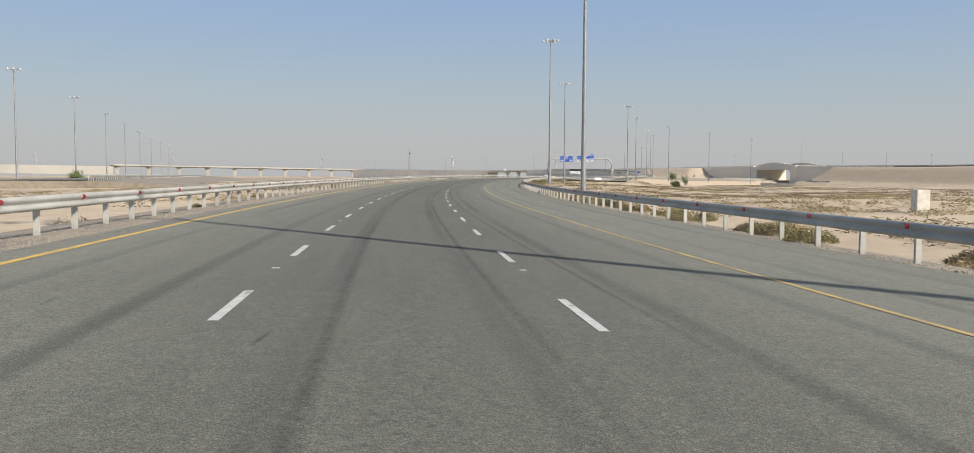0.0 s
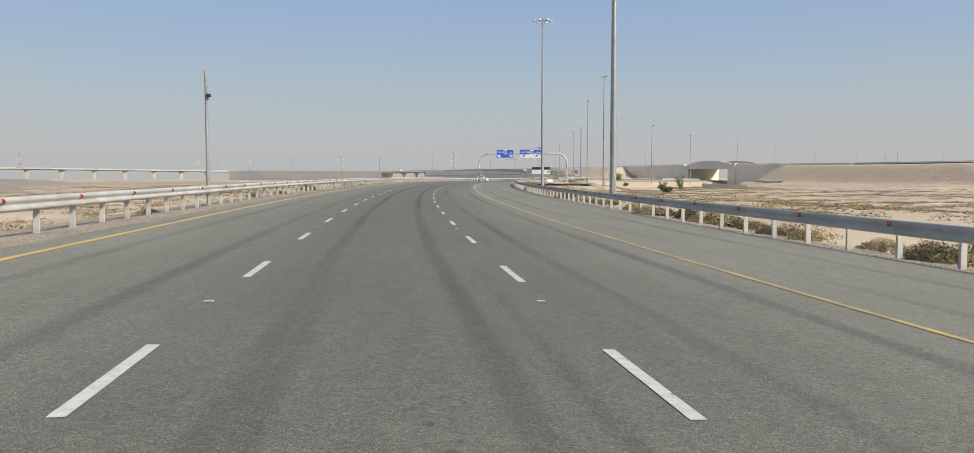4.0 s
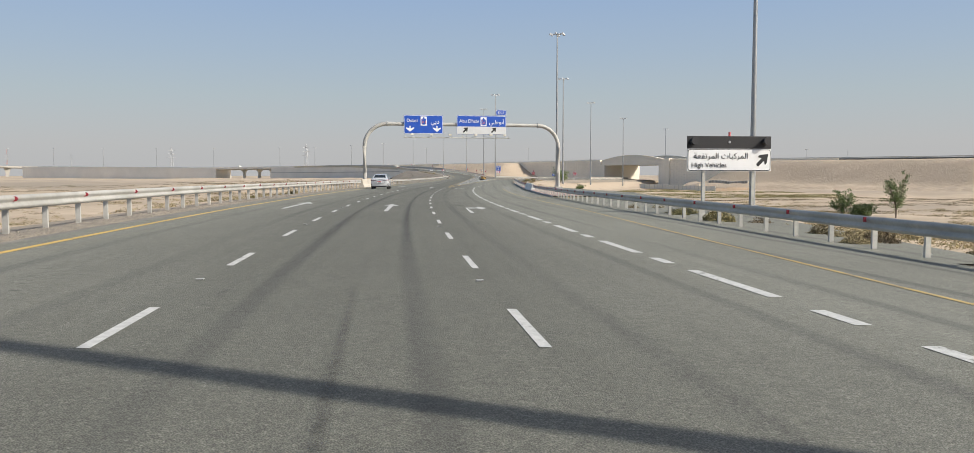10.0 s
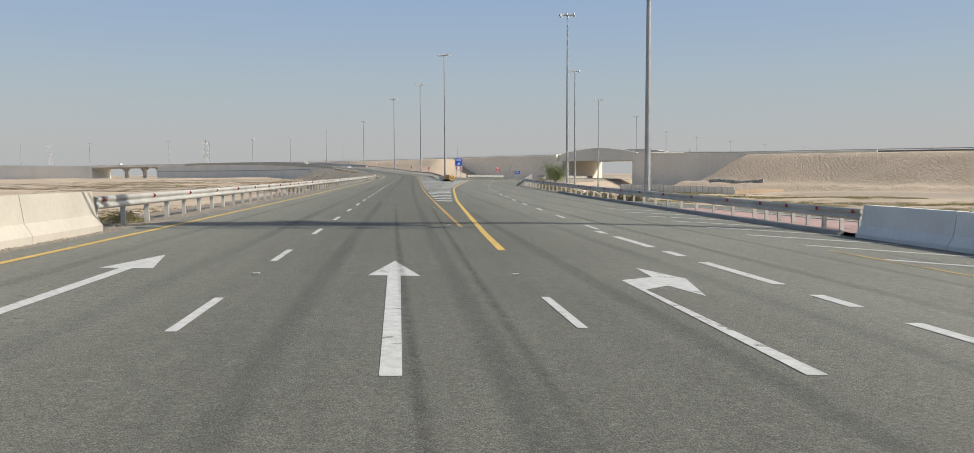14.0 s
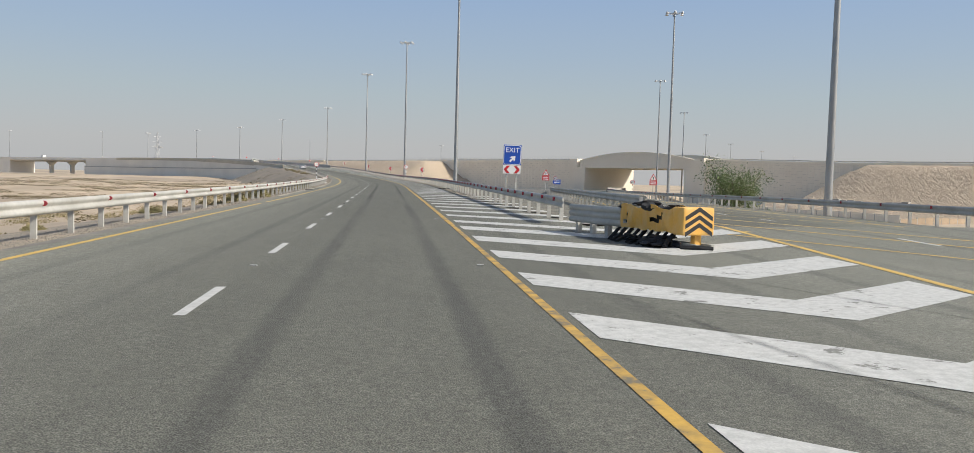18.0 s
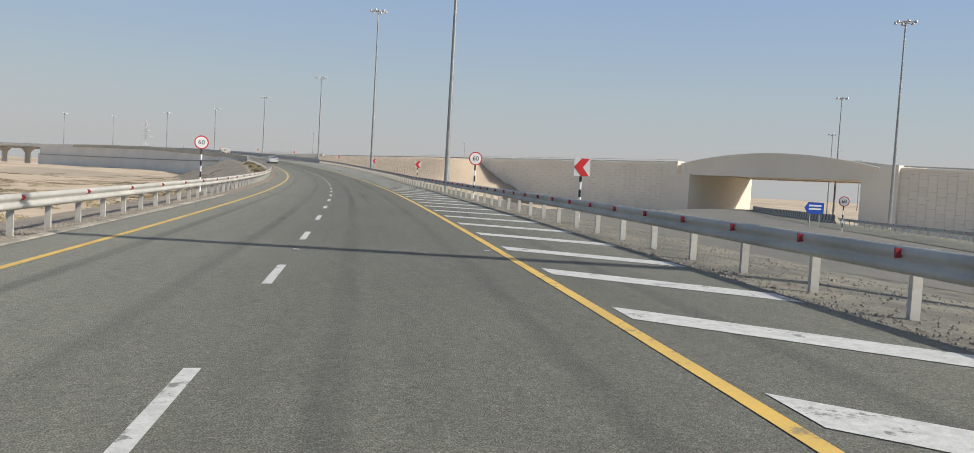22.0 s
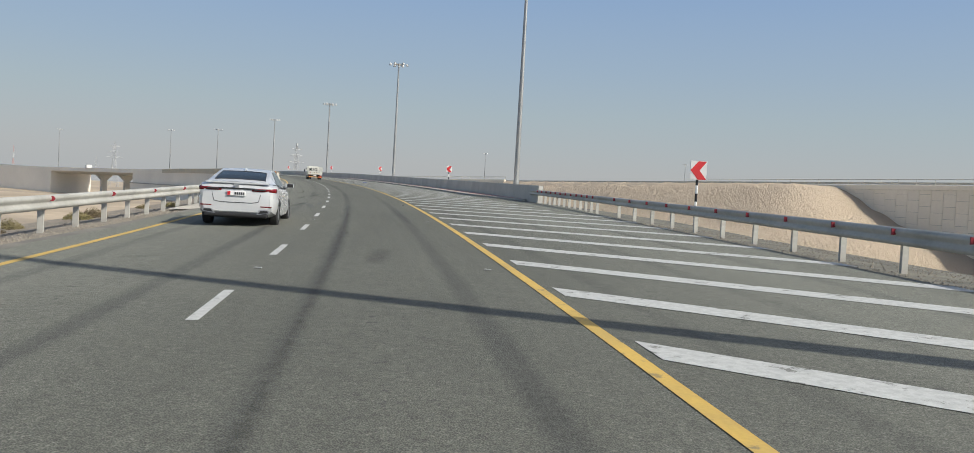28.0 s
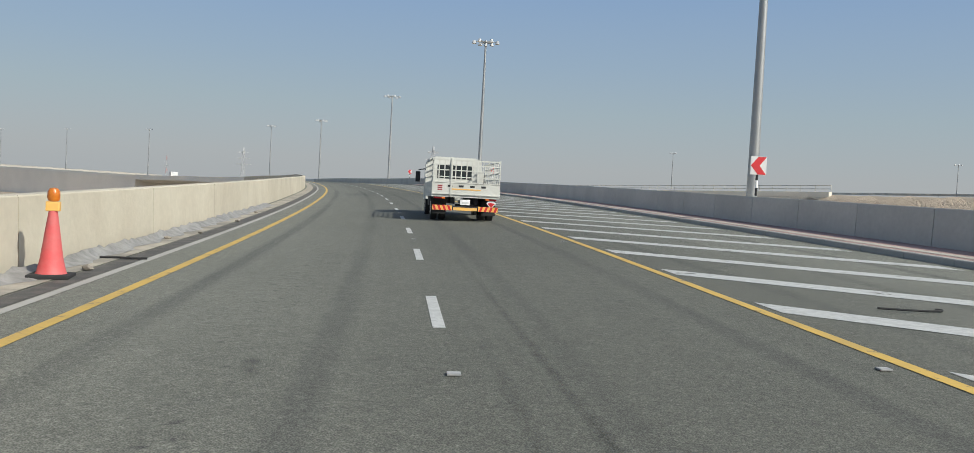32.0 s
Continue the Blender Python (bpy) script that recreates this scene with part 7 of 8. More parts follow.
DIRTY_EDGE = material("sandy_asphalt_edge", (0.21, 0.195, 0.165), 0.95, second=(0.15, 0.14, 0.12), scale=0.9, amount=0.9, fine=0.25, fine_scale=14, bump=0.4, bump_scale=15, coords="World")
rng = np.random.RandomState(12)
for side, s0, s1 in ((-1, -50, 336), (-1, 360, 478), (-1, 566, 712)):
    wob = table(*[(s, 0.35 * math.sin(s * 0.31) + 0.22 * math.sin(s * 0.83 + 1) + 0.12 * math.sin(s * 2.3)) for s in range(s0, s1 + 1)])
    part("sandy_edge", ribbon(MAIN, s0, s1, lambda s: LEFT_EDGE(s) - 0.04, lambda s: LEFT_EDGE(s) + 0.2 + 0.3 * wob(s), 0.004, 1.0), DIRTY_EDGE, road_main if s0 < 450 else road_flyover, "gravel spilt over the asphalt's edge")

# yellow hatching across the exit road
for (sa, oa), (sb, ob) in (((449.7, 9.8), (437.5, 15.0)), ((453.2, 11.3), (439.5, 16.5)), ((455.5, 12.3), (442.0, 17.3))):
    stripe("yellow_hatch", MAIN, min(sa, sb), max(sa, sb), table((min(sa, sb), oa if sa < sb else ob), (max(sa, sb), ob if sa < sb else oa)), 0.13, YELLOW_PAINT, "worn yellow hatching", road_main, 1.0)
for r in range(8):
    a = 6 + 5.0 * r
    stripe("yellow_hatch", RAMP, a, a + 9, table((a, 9.0), (a + 9, 0.5)), 0.2, YELLOW_PAINT, "worn yellow hatching", road_exit, 1.0)

# road studs
STUD = material("road_stud", (0.42, 0.42, 0.39), 0.5, second=(0.26, 0.26, 0.25), scale=9.0, fine=0.1, fine_scale=40)
stud = to_mesh(box(-0.05, 0.05, -0.045, 0.045, 0.0, 0.016, 0.005))
stud.materials.append(STUD)
for k in range(-8, 140, 2):
    s = float(DASH(k)) + 4.2
    part("road_stud", stud, None, road_main if s < 450 else road_flyover, at=MAIN.stand(s, 0.02, 0.003))
    part("road_stud", stud, None, road_main if s < 450 else road_flyover, at=MAIN.stand(s + 0.2, 3.62 if s < 350 else 3.34, 0.003))


# ---- rubber, patches and litter on the road ----
def scuff_material():
    """Rubber rubbed into the asphalt, thinning out to its edges and along its length."""
    m = material("rubber_scuff", (0.045, 0.045, 0.042), 0.8, fine=0.2, fine_scale=20, coords="World")
    t = m.node_tree
    N, L = t.nodes.new, t.links.new
    uv, geo = N("ShaderNodeUVMap"), N("ShaderNodeNewGeometry")
    uv.uv_map = "lane"
    sep = N("ShaderNodeSeparateXYZ")
    L(uv.outputs[0], sep.inputs[0])
    sq = N("ShaderNodeMath")
    sq.operation = "ABSOLUTE"
    L(sep.outputs[0], sq.inputs[0])
    edge = N("ShaderNodeMapRange")
    edge.inputs[1].default_value, edge.inputs[2].default_value, edge.inputs[3].default_value, edge.inputs[4].default_value = 0.15, 1.0, 0.34, 0.0
    L(sq.outputs[0], edge.inputs[0])
    n = N("ShaderNodeTexNoise")
    n.inputs["Scale"].default_value, n.inputs["Detail"].default_value = 6.0, 7
    L(geo.outputs["Position"], n.inputs["Vector"])
    r = N("ShaderNodeMapRange")
    r.inputs[1].default_value, r.inputs[2].default_value, r.inputs[3].default_value = 0.3, 0.7, 0.25
    L(n.outputs[0], r.inputs[0])
    k = N("ShaderNodeMath")
    k.operation = "MULTIPLY"
    L(edge.outputs[0], k.inputs[0])
    L(r.outputs[0], k.inputs[1])
    end = N("ShaderNodeMath")
    end.operation = "MULTIPLY"
    L(k.outputs[0], end.inputs[0])
    L(sep.outputs[1], end.inputs[1])
    L(end.outputs[0], t.nodes["Principled BSDF"].inputs["Alpha"])
    return m


SCUFF = scuff_material()


def mark(s0, s1, o0, o1, width, parent, dz=0.013):
    """A tyre mark that fades in and out along the road."""
    n = max(4, int((s1 - s0) / 1.5))
    v, f, uv = [], [], []
    for i in range(n + 1):
        u = i / n
        for x in (-1, 0, 1):
            v.append(MAIN.at(s0 + (s1 - s0) * u, o0 + (o1 - o0) * u + x * width / 2, dz))
            uv.append((x, min(1, 5 * u, 5 * (1 - u))))
    f = [(3 * i + k, 3 * i + k + 1, 3 * i + k + 4, 3 * i + k + 3) for i in range(n) for k in (0, 1)]
    part("tyre_mark", from_lists(v, f, uv), SCUFF, parent)


for s0, s1, a, b, w in ((236, 252, 2.1, 2.0, 0.2), (594, 606, 2.0, 1.95, 0.2), (-5, 30, 1.15, 1.1, 0.25), (2, 45, 2.95, 2.9, 0.22), (5, 30, 4.35, 4.2, 0.15), (28, 112, 1.12, 1.18, 0.3), (42, 112, 2.95, 3.2, 0.3), (28, 84, 4.2, 3.92, 0.2), (78, 96, 3.85, 4.6, 0.22), (192, 222, 5.5, 5.6, 0.14), (192, 222, 5.78, 5.85, 0.14), (130, 190, 1.0, 0.95, 0.3), (130, 200, 2.82, 2.78, 0.3),
                        (255, 310, 0.95, 0.9, 0.28), (255, 320, 2.75, 2.7, 0.26), (330, 372, 2.2, 1.7, 0.2), (335, 375, 2.9, 3.3, 0.2), (558, 577, 1.65, 1.55, 0.2), (735, 790, 0.9, 0.32, 0.2), (746, 796, 1.25, 0.62, 0.16),
                        (720, 762, -2.2, -3.2, 0.16), (726, 775, -1.5, -2.8, 0.16), (411, 417, 5.2, 4.3, 0.26), (419, 425, 5.7, 4.9, 0.2), (404, 415, 8.1, 6.9, 0.2), (426, 434, 7.7, 6.4, 0.28), (431, 439.5, 6.2, 4.6, 0.22),
                        (437, 441, 8.3, 6.6, 0.25), (400, 411.5, 5.12, 4.88, 0.14), (400, 411.5, 5.28, 5.04, 0.12), (400.5, 412, 5.42, 5.22, 0.1), (410, 424, 4.87, 5.62, 0.14), (410, 424, 5.03, 5.78, 0.12), (411, 425, 5.2, 5.98, 0.1), (470, 520, 0.95, 0.9, 0.28), (470, 520, 2.75, 2.7, 0.2), (660, 716, 1.0, 0.95, 0.24)):
    mark(s0, s1, a, b, w * 0.8, road_main if s0 < 450 else road_flyover)
# groups of short skid scratches and broad oil stains
for s, o in ((513.5, -1.9), (515.2, -1.3), (516.8, -2.2), (518.0, -1.5), (511.6, -1.0), (520.5, -1.9), (604.0, 1.4), (690.5, -2.2)):
    for k in range(5):
        mark(s + 0.05 * k, s + 0.42 + 0.05 * k, o + 0.11 * k, o + 0.16 + 0.11 * k, 0.07, road_main if s < 450 else road_flyover, 0.014)
for s, o, n, w in ((706, -1.7, 4.5, 0.7), (710, -1.2, 5.0, 0.5), (714, -2.2, 4.0, 0.4), (719, -1.5, 5.0, 0.35), (724, -0.9, 5.0, 0.45), (730, -1.9, 6.0, 0.4), (690, 1.6, 3.0, 0.5), (152, 1.9, 4.0, 0.3), (163, 1.8, 3.0, 0.25), (281, 5.0, 2.0, 0.6)):
    mark(s, s + n, o, o + 0.25, w, road_main if s < 450 else road_flyover, 0.012)
def oil_stain(line, pts, seed, parent):
    """A dark irregular stain along a bent line of station, offset and half width."""
    rng = random.Random(seed)
    left, right = [], []
    for (sa, oa, wa), (sb, ob, wb) in zip(pts, pts[1:]):
        for i in range(8):
            u = i / 8
            q, o, w = sa + (sb - sa) * u, oa + (ob - oa) * u, wa + (wb - wa) * u
            left.append(line.at(q, o - w * rng.uniform(0.7, 1.25), 0.009))
            right.append(line.at(q, o + w * rng.uniform(0.7, 1.25), 0.009))
    v = left + right
    n = len(left)
    part("oil_stain", from_lists(v, [(i, n + i, n + i + 1, i + 1) for i in range(n - 1)]), OIL, parent, "dark oil stain soaked into the asphalt")


OIL = material("oil_soaked_asphalt", (0.068, 0.068, 0.06), 0.75, second=(0.105, 0.105, 0.09), scale=2.5, amount=0.8, fine=0.5, fine_scale=28, bump=0.4, bump_scale=60, coords="World")
oil_stain(MAIN, ((709.7, -0.46, 0.05), (710.4, -0.46, 0.11), (711.2, -0.5, 0.08), (712.3, -0.62, 0.12), (713.2, -0.72, 0.09), (713.9, -0.7, 0.03)), 3, road_flyover)
oil_stain(MAIN, ((712.8, -0.3, 0.03), (713.6, -0.25, 0.1), (714.6, -0.3, 0.06), (715.6, -0.2, 0.03)), 4, road_flyover)
oil_stain(MAIN, ((713.2, -2.9, 0.03), (714.2, -2.7, 0.09), (715.6, -2.8, 0.07), (717.4, -2.65, 0.03)), 5, road_flyover)
rng = random.Random(7)
for k in range(40):
    s = rng.uniform(5, 860)
    o = rng.choice((1.2, 1.9, 2.4, -1.8, -1.2, 0.7)) + rng.uniform(-0.4, 0.4)
    mark(s, s + rng.uniform(0.25, 0.9), o, o + rng.uniform(-0.1, 0.1), rng.uniform(0.06, 0.2), road_main if s < 450 else road_flyover)

WASTE_BLUE = material("blue_plastic", (0.03, 0.12, 0.45), 0.5, fine=0.1, fine_scale=20)
WASTE_WHITE = material("crumpled_white_sheet", (0.68, 0.67, 0.64), 0.6, second=(0.5, 0.49, 0.46), scale=6, fine=0.1, fine_scale=20, bump=0.5, bump_scale=12)
ROCK = material("dusty_rock", (0.36, 0.32, 0.26), 0.95, second=(0.27, 0.24, 0.2), scale=3, fine=0.2, fine_scale=12, bump=0.5, bump_scale=12, jitter=0.2)


def crumple(rx, ry, h, seed):
    rng = random.Random(seed)
    bm = bmesh.new()
    bmesh.ops.create_grid(bm, x_segments=7, y_segments=6, size=1.0)
    for v in bm.verts:
        x, y = v.co.x, v.co.y
        v.co = Vector((x * rx * rng.uniform(0.85, 1.1), y * ry * rng.uniform(0.8, 1.1), 0.01 + h * rng.random() * (1 - 0.6 * max(abs(x), abs(y)))))
    r = bmesh.ops.solidify(bm, geom=bm.faces[:], thickness=0.006)
    return bm


solid("plastic_sheet", crumple(0.25, 0.16, 0.08, 1), WASTE_BLUE, "flat piece of blue plastic on the painted bars", "litter", "road litter", at=MAIN.stand(788, 6.9, 0.01))
solid("crumpled_sheet", crumple(0.5, 0.24, 0.14, 2), WASTE_WHITE, "crumpled white sheet lying at the foot of the guard rail", "litter", "road litter", at=MAIN.stand(65.8, 12.95, -0.08, 10))
solid("crumpled_sheet", crumple(0.22, 0.2, 0.2, 4), WASTE_WHITE, "crumpled white bag beside the kerb", "litter", "road litter", at=MAIN.stand(533, -5.1, 0.0))
surface("concrete_apron", ribbon(MAIN, 706, 718, lambda s: LEFT_RAIL(s) + 0.05, lambda s: s * 0 - 3.95 - 0.3 * np.clip((708 - s) / 2, 0, 1), 0.012, 1.0), CONCRETE, "dusty pale concrete slab at the parapet's end", "paving")
solid("crumpled_sheet", crumple(0.2, 0.15, 0.12, 3), WASTE_WHITE, "crumpled white bag on the gravel shoulder", "litter", "road litter", at=MAIN.stand(258, 13.9, -0.08))
for s, o, pts, r, lab in ((789.7, 5.44, ((-0.42, 0.06), (-0.3, 0.03), (-0.1, -0.02), (0.12, -0.05), (0.32, 0.0), (0.4, 0.1), (0.33, 0.14)), 0.014, "strip of black tyre tread on the painted bars"),
                          (793.8, -4.42, ((-0.34, -0.03), (-0.1, 0.02), (0.1, -0.01), (0.32, 0.04)), 0.018, "piece of black hose on the drain channel"),
                          (503.5, -4.35, ((-0.3, -0.1), (0.0, 0.1), (0.25, 0.0), (0.4, -0.15)), 0.03, "torn black tyre strip on the kerb"),
                          (496.0, -4.2, ((-0.25, 0.0), (0.0, 0.08), (0.3, 0.0)), 0.03, "torn black tyre strip on the kerb"),
                          (744, -4.45, ((-1.6, -0.1), (-0.4, 0.0), (0.8, -0.05), (1.8, 0.06)), 0.02, "rusty rod lying on the drain channel")):
    solid("rubber_strip", pipe([(x, y, r + 0.01) for x, y in pts] if s != 744 else [(y, x, r + 0.01) for x, y in pts], r, 6), RUBBER, lab, "litter", "road litter", at=MAIN.stand(s, o, 0.005))


def tyre_scrap(s, o, label, seed, n=5):
    t = thing("burst_tyre", label, "tyre scrap", "road litter", at=MAIN.stand(s, o, 0.0, seed * 40) @ Matrix.Diagonal((1, 1, 0.45, 1)))
    rng = random.Random(seed)
    for k in range(n):
        a = rng.uniform(0, math.tau)
        r = rng.uniform(0.2, 0.42)
        pts = [(r * math.cos(a + u) + rng.uniform(-0.03, 0.03), r * math.sin(a + u), 0.04 + 0.1 * rng.random()) for u in np.linspace(0, rng.uniform(1, 2.6), 6)]
        part("tread_strip", pipe(pts, rng.uniform(0.025, 0.055), 6), RUBBER, t)
    return t


tyre_scrap(660, 5.7, "burst black tyre lying on the painted bars", 3)
tyre_scrap(497, 6.45, "burst black tyre below the guard rail", 5, 7)
tyre_scrap(318, 14.9, "scrap of burst tyre on the red paving", 6, 3)
tyre_scrap(806, 10.2, "scrap of burst tyre beside the kerb", 8, 3)
cone = thing("traffic_cone", "red traffic cone behind the guard rail by the mast", "traffic cone", at=MAIN.stand(228.4, 14.2, -0.35))
part("cone_base", box(-0.22, 0.22, -0.22, 0.22, 0, 0.04, 0.01), RUBBER, cone)
part("cone_body", tube((0, 0, 0.03), (0, 0, 0.95), 0.17, 0.035, 16), RED_PLASTIC, cone)
part("cone_band", tube((0, 0, 0.52), (0, 0, 0.66), 0.108, 0.083, 16), WHITE_PLASTIC, cone)


def striped_barrier(a, b):
    """One length of concrete barrier with dark and white bands."""
    unit = thing("concrete_barrier", "dusty concrete barrier with worn dark and white bands", "barrier", "striped barriers along the exit road")
    off = table((178, 6.8), (285, 0.4))
    n = 6
    for k in range(n):
        part("painted_band", sweep(RAMP, a + (b - a) * k / n, a + (b - a) * (k + 1) / n, off, [(-0.3, -0.1), (-0.3, 0.12), (-0.14, 0.35), (-0.1, 1.1), (0.1, 1.1), (0.14, 0.35), (0.3, 0.12), (0.3, -0.1)], 1.0), CONCRETE if k % 2 else BARRIER_DARK, unit)


BARRIER_DARK = material("dark_worn_paint", (0.13, 0.125, 0.12), 0.85, second=(0.22, 0.21, 0.19), scale=1.5, fine=0.2, fine_scale=12, coords="World")
for k in range(21):
    striped_barrier(180 + 5.0 * k, 184.92 + 5.0 * k)


# ---- stones along the verges ----
def stones(count, seed, place, low, high, name, label):
    """Many small angular stones in one mesh."""
    rng = np.random.RandomState(seed)
    v, f = [], []
    for _ in range(count):
        p = place(rng)
        r = rng.uniform(low, high) * (2.0 if rng.random_sample() < 0.02 else 1)
        base = len(v)
        ring = [(r * math.cos(a) * rng.uniform(0.7, 1.2), r * math.sin(a) * rng.uniform(0.7, 1.2)) for a in (0.2, 1.5, 2.7, 4.0, 5.2)]
        v += [(p[0] + x, p[1] + y, p[2] - r * 0.3) for x, y in ring] + [(p[0] + x * 0.55, p[1] + y * 0.55, p[2] + r * rng.uniform(0.35, 0.8)) for x, y in ring]
        f += [(base + i, base + (i + 1) % 5, base + 5 + (i + 1) % 5, base + 5 + i) for i in range(5)] + [tuple(base + 5 + i for i in range(5))]
    me = from_lists(v, f)
    me.materials.append(STONE)
    return tagged(new(name, me), label, "gravel", kind="stuff")


STONE = material("gravel_stone", (0.19, 0.17, 0.14), 0.95, second=(0.29, 0.255, 0.205), scale=6.0, fine=0.3, fine_scale=30, coords="World")


def verge_drop(d):
    return -0.03 - 0.08 * d / 1.5 if d < 1.5 else -0.11 - (d - 1.5) * 0.39 / 3.5


def left_stone(rng):
    s = rng.uniform(-10, 712) if rng.random_sample() < 0.7 else rng.uniform(10, 330)
    d = abs(rng.normal(0, 0.8)) + rng.uniform(-0.3, 0.3)
    return MAIN.at(s, float(LEFT_EDGE(s)) - d, verge_drop(max(d, 0)) + 0.01)


def right_stone(rng):
    s = rng.uniform(-10, 445)
    d = abs(rng.normal(0, 0.7)) + rng.uniform(0.0, 0.3)
    return MAIN.at(s, float(RIGHT_EDGE(s)) + d, verge_drop(d) + 0.01)


def gore_stone(rng):
    s = rng.uniform(470, 705)
    d = rng.uniform(0.0, 4.2) if rng.random_sample() < 0.6 else abs(rng.normal(0, 0.4))
    return MAIN.at(s, float(GORE_RAIL(s)) - 0.75 + d, verge_drop(min(d, 5)) + 0.01)


stones(95000, 21, left_stone, 0.008, 0.024, "verge_gravel", "loose grey gravel along the guard rail's foot")
stones(20000, 22, right_stone, 0.007, 0.020, "verge_gravel", "loose grey gravel along the shoulder's edge")
stones(30000, 23, gore_stone, 0.008, 0.024, "gore_gravel", "rubble and loose gravel between ramp and exit road")


# ---- damage, sheeting and cables along the sunlit parapet ----
rng = random.Random(33)
chip = material("chipped_concrete", (0.10, 0.09, 0.075), 0.95, second=(0.2, 0.18, 0.15), scale=20, fine=0.2, fine_scale=40)
damage = thing("parapet_damage", "dark chips and gouges knocked into the parapet", "damage", at=Matrix.Identity(4))
for k in range(34):
    s = 779.3 + rng.gauss(0, 0.28) + (rng.uniform(-2.4, 1.8) if k > 22 else 0)
    u = rng.uniform(0.12, 0.88)
    r = rng.uniform(0.012, 0.045) * (1 if k < 23 else 0.6)
    a = -0.1 + 0.10 + max(0.0, 0.13 - u * 0.15) + 0.015
    pts = [(r * math.cos(math.tau * i / 7) * rng.uniform(0.6, 1.3) * 0.8, r * math.sin(math.tau * i / 7) * rng.uniform(0.6, 1.3) * 1.3) for i in range(7)]
    part("chip", flat(pts, 0.03), chip, damage, at=MAIN.stand(s, float(LEFT_RAIL(s)) + a, u, -90))
sheet = []
faces = []
for i in range(121):
    s = 784 + 0.25 * i
    w = 0.10 + 0.06 * math.sin(i * 0.9) + rng.uniform(-0.02, 0.03)
    base = float(LEFT_RAIL(s)) + 0.13
    for j, (x, z) in enumerate(((-0.06, 0.13), (-0.01, 0.12), (0.03 + w * 0.4, 0.07), (0.05 + w, 0.03), (0.08 + w * 1.2, 0.018))):
        sheet.append(MAIN.at(s, base + x + rng.uniform(-0.015, 0.015), z * rng.uniform(0.6, 1.25)))
    if i:
        b = 5 * i
        faces += [(b - 5 + j, b - 4 + j, b + 1 + j, b + j) for j in range(4)]
SHEETING = material("dirty_plastic_sheet", (0.31, 0.30, 0.28), 0.55, second=(0.20, 0.195, 0.18), scale=5, fine=0.2, fine_scale=20, bump=0.6, bump_scale=14, coords="World")
me = from_lists(sheet, faces)
smooth(solid("plastic_sheeting", me, SHEETING, "crumpled grey plastic sheeting along the parapet's foot", "litter"), 80)
for s, o, r in ((797.5, -4.75, 0.07), (799.2, -4.5, 0.05), (803.5, -4.45, 0.06), (808.0, -4.6, 0.08), (792.4, -4.45, 0.08), (789.6, -4.62, 0.06)):
    bm = bmesh.new()
    bmesh.ops.create_icosphere(bm, subdivisions=1, radius=r)
    for v in bm.verts:
        v.co = Vector((v.co.x * rng.uniform(0.7, 1.4), v.co.y * rng.uniform(0.7, 1.4), v.co.z * rng.uniform(0.4, 0.7) + r * 0.4))
    solid("rubble_lump", bm, ROCK, "lump of broken concrete on the drain channel", "rubble", "rubble", at=MAIN.stand(s, o, 0.01))


# ---- desert plants ----
def tuft(rng, leaves, radius, height, flat_top=1.0, size=0.09, thin=0.35):
    """Loose triangles filling a low dome, as dry leaves and twigs."""
    v, f = [], []
    for _ in range(leaves):
        a, q = rng.uniform(0, math.tau), math.sqrt(rng.uniform(0, 1))
        r = q * radius
        top = height * (1 - 0.75 * q ** 2) * rng.uniform(0.7, 1.1)
        z = top * rng.uniform(0.15, 1.0) ** flat_top
        c = np.array([r * math.cos(a), r * math.sin(a), z])
        d = rng.normal(0, 1, 3)
        d[2] = abs(d[2]) + 0.3
        d /= np.linalg.norm(d)
        w = np.cross(d, rng.normal(0, 1, 3))
        w /= np.linalg.norm(w) + 1e-6
        k = size * rng.uniform(0.6, 1.4)
        b = len(v)
        v += [c - w * k * thin, c + w * k * thin, c + d * k * 1.3]
        f.append((b, b + 1, b + 2))
    return v, f


def patchy(x, y, seed, wave=38.0):
    return fbm(x, y, seed, ((wave, 1.0), (wave * 0.37, 0.7), (wave * 0.15, 0.5)))


def scrub_field(name, seed, count, x0, x1, y0, y1, keep, mat, label, radius=(0.25, 0.9), height=(0.12, 0.34), leaves=62, leaf=0.095):
    """Low tufts scattered in patches over a stretch of desert."""
    rng = np.random.RandomState(seed)
    shapes = [tuft(rng, leaves, 1.0, 1.0, 0.8, leaf / 0.6) for _ in range(12)]
    n = count * 14
    x, y = rng.uniform(x0, x1, n), rng.uniform(y0, y1, n)
    ok = (patchy(x, y, seed + 100) > rng.uniform(-0.1, 0.75, n)) & keep(x, y)
    x, y = x[ok][:count], y[ok][:count]
    V, Fs, base = [], [], 0
    for px, py in zip(x, y):
        tv, tf = shapes[rng.randint(12)]
        r, h, a = rng.uniform(*radius), rng.uniform(*height), rng.uniform(0, math.tau)
        p = np.array(tv)
        c, s = math.cos(a), math.sin(a)
        g = ground_level(px, py)
        V.append(np.stack([px + r * (p[:, 0] * c - p[:, 1] * s) * 1.3, py + r * (p[:, 0] * s + p[:, 1] * c), g - 0.03 + h * p[:, 2]], -1))
        Fs.append(np.array(tf) + base)
        base += len(p)
    me = from_lists(np.concatenate(V).tolist(), np.concatenate(Fs).tolist())
    me.materials.append(mat)
    return tagged(new(name, me), label, "scrub", kind="stuff")


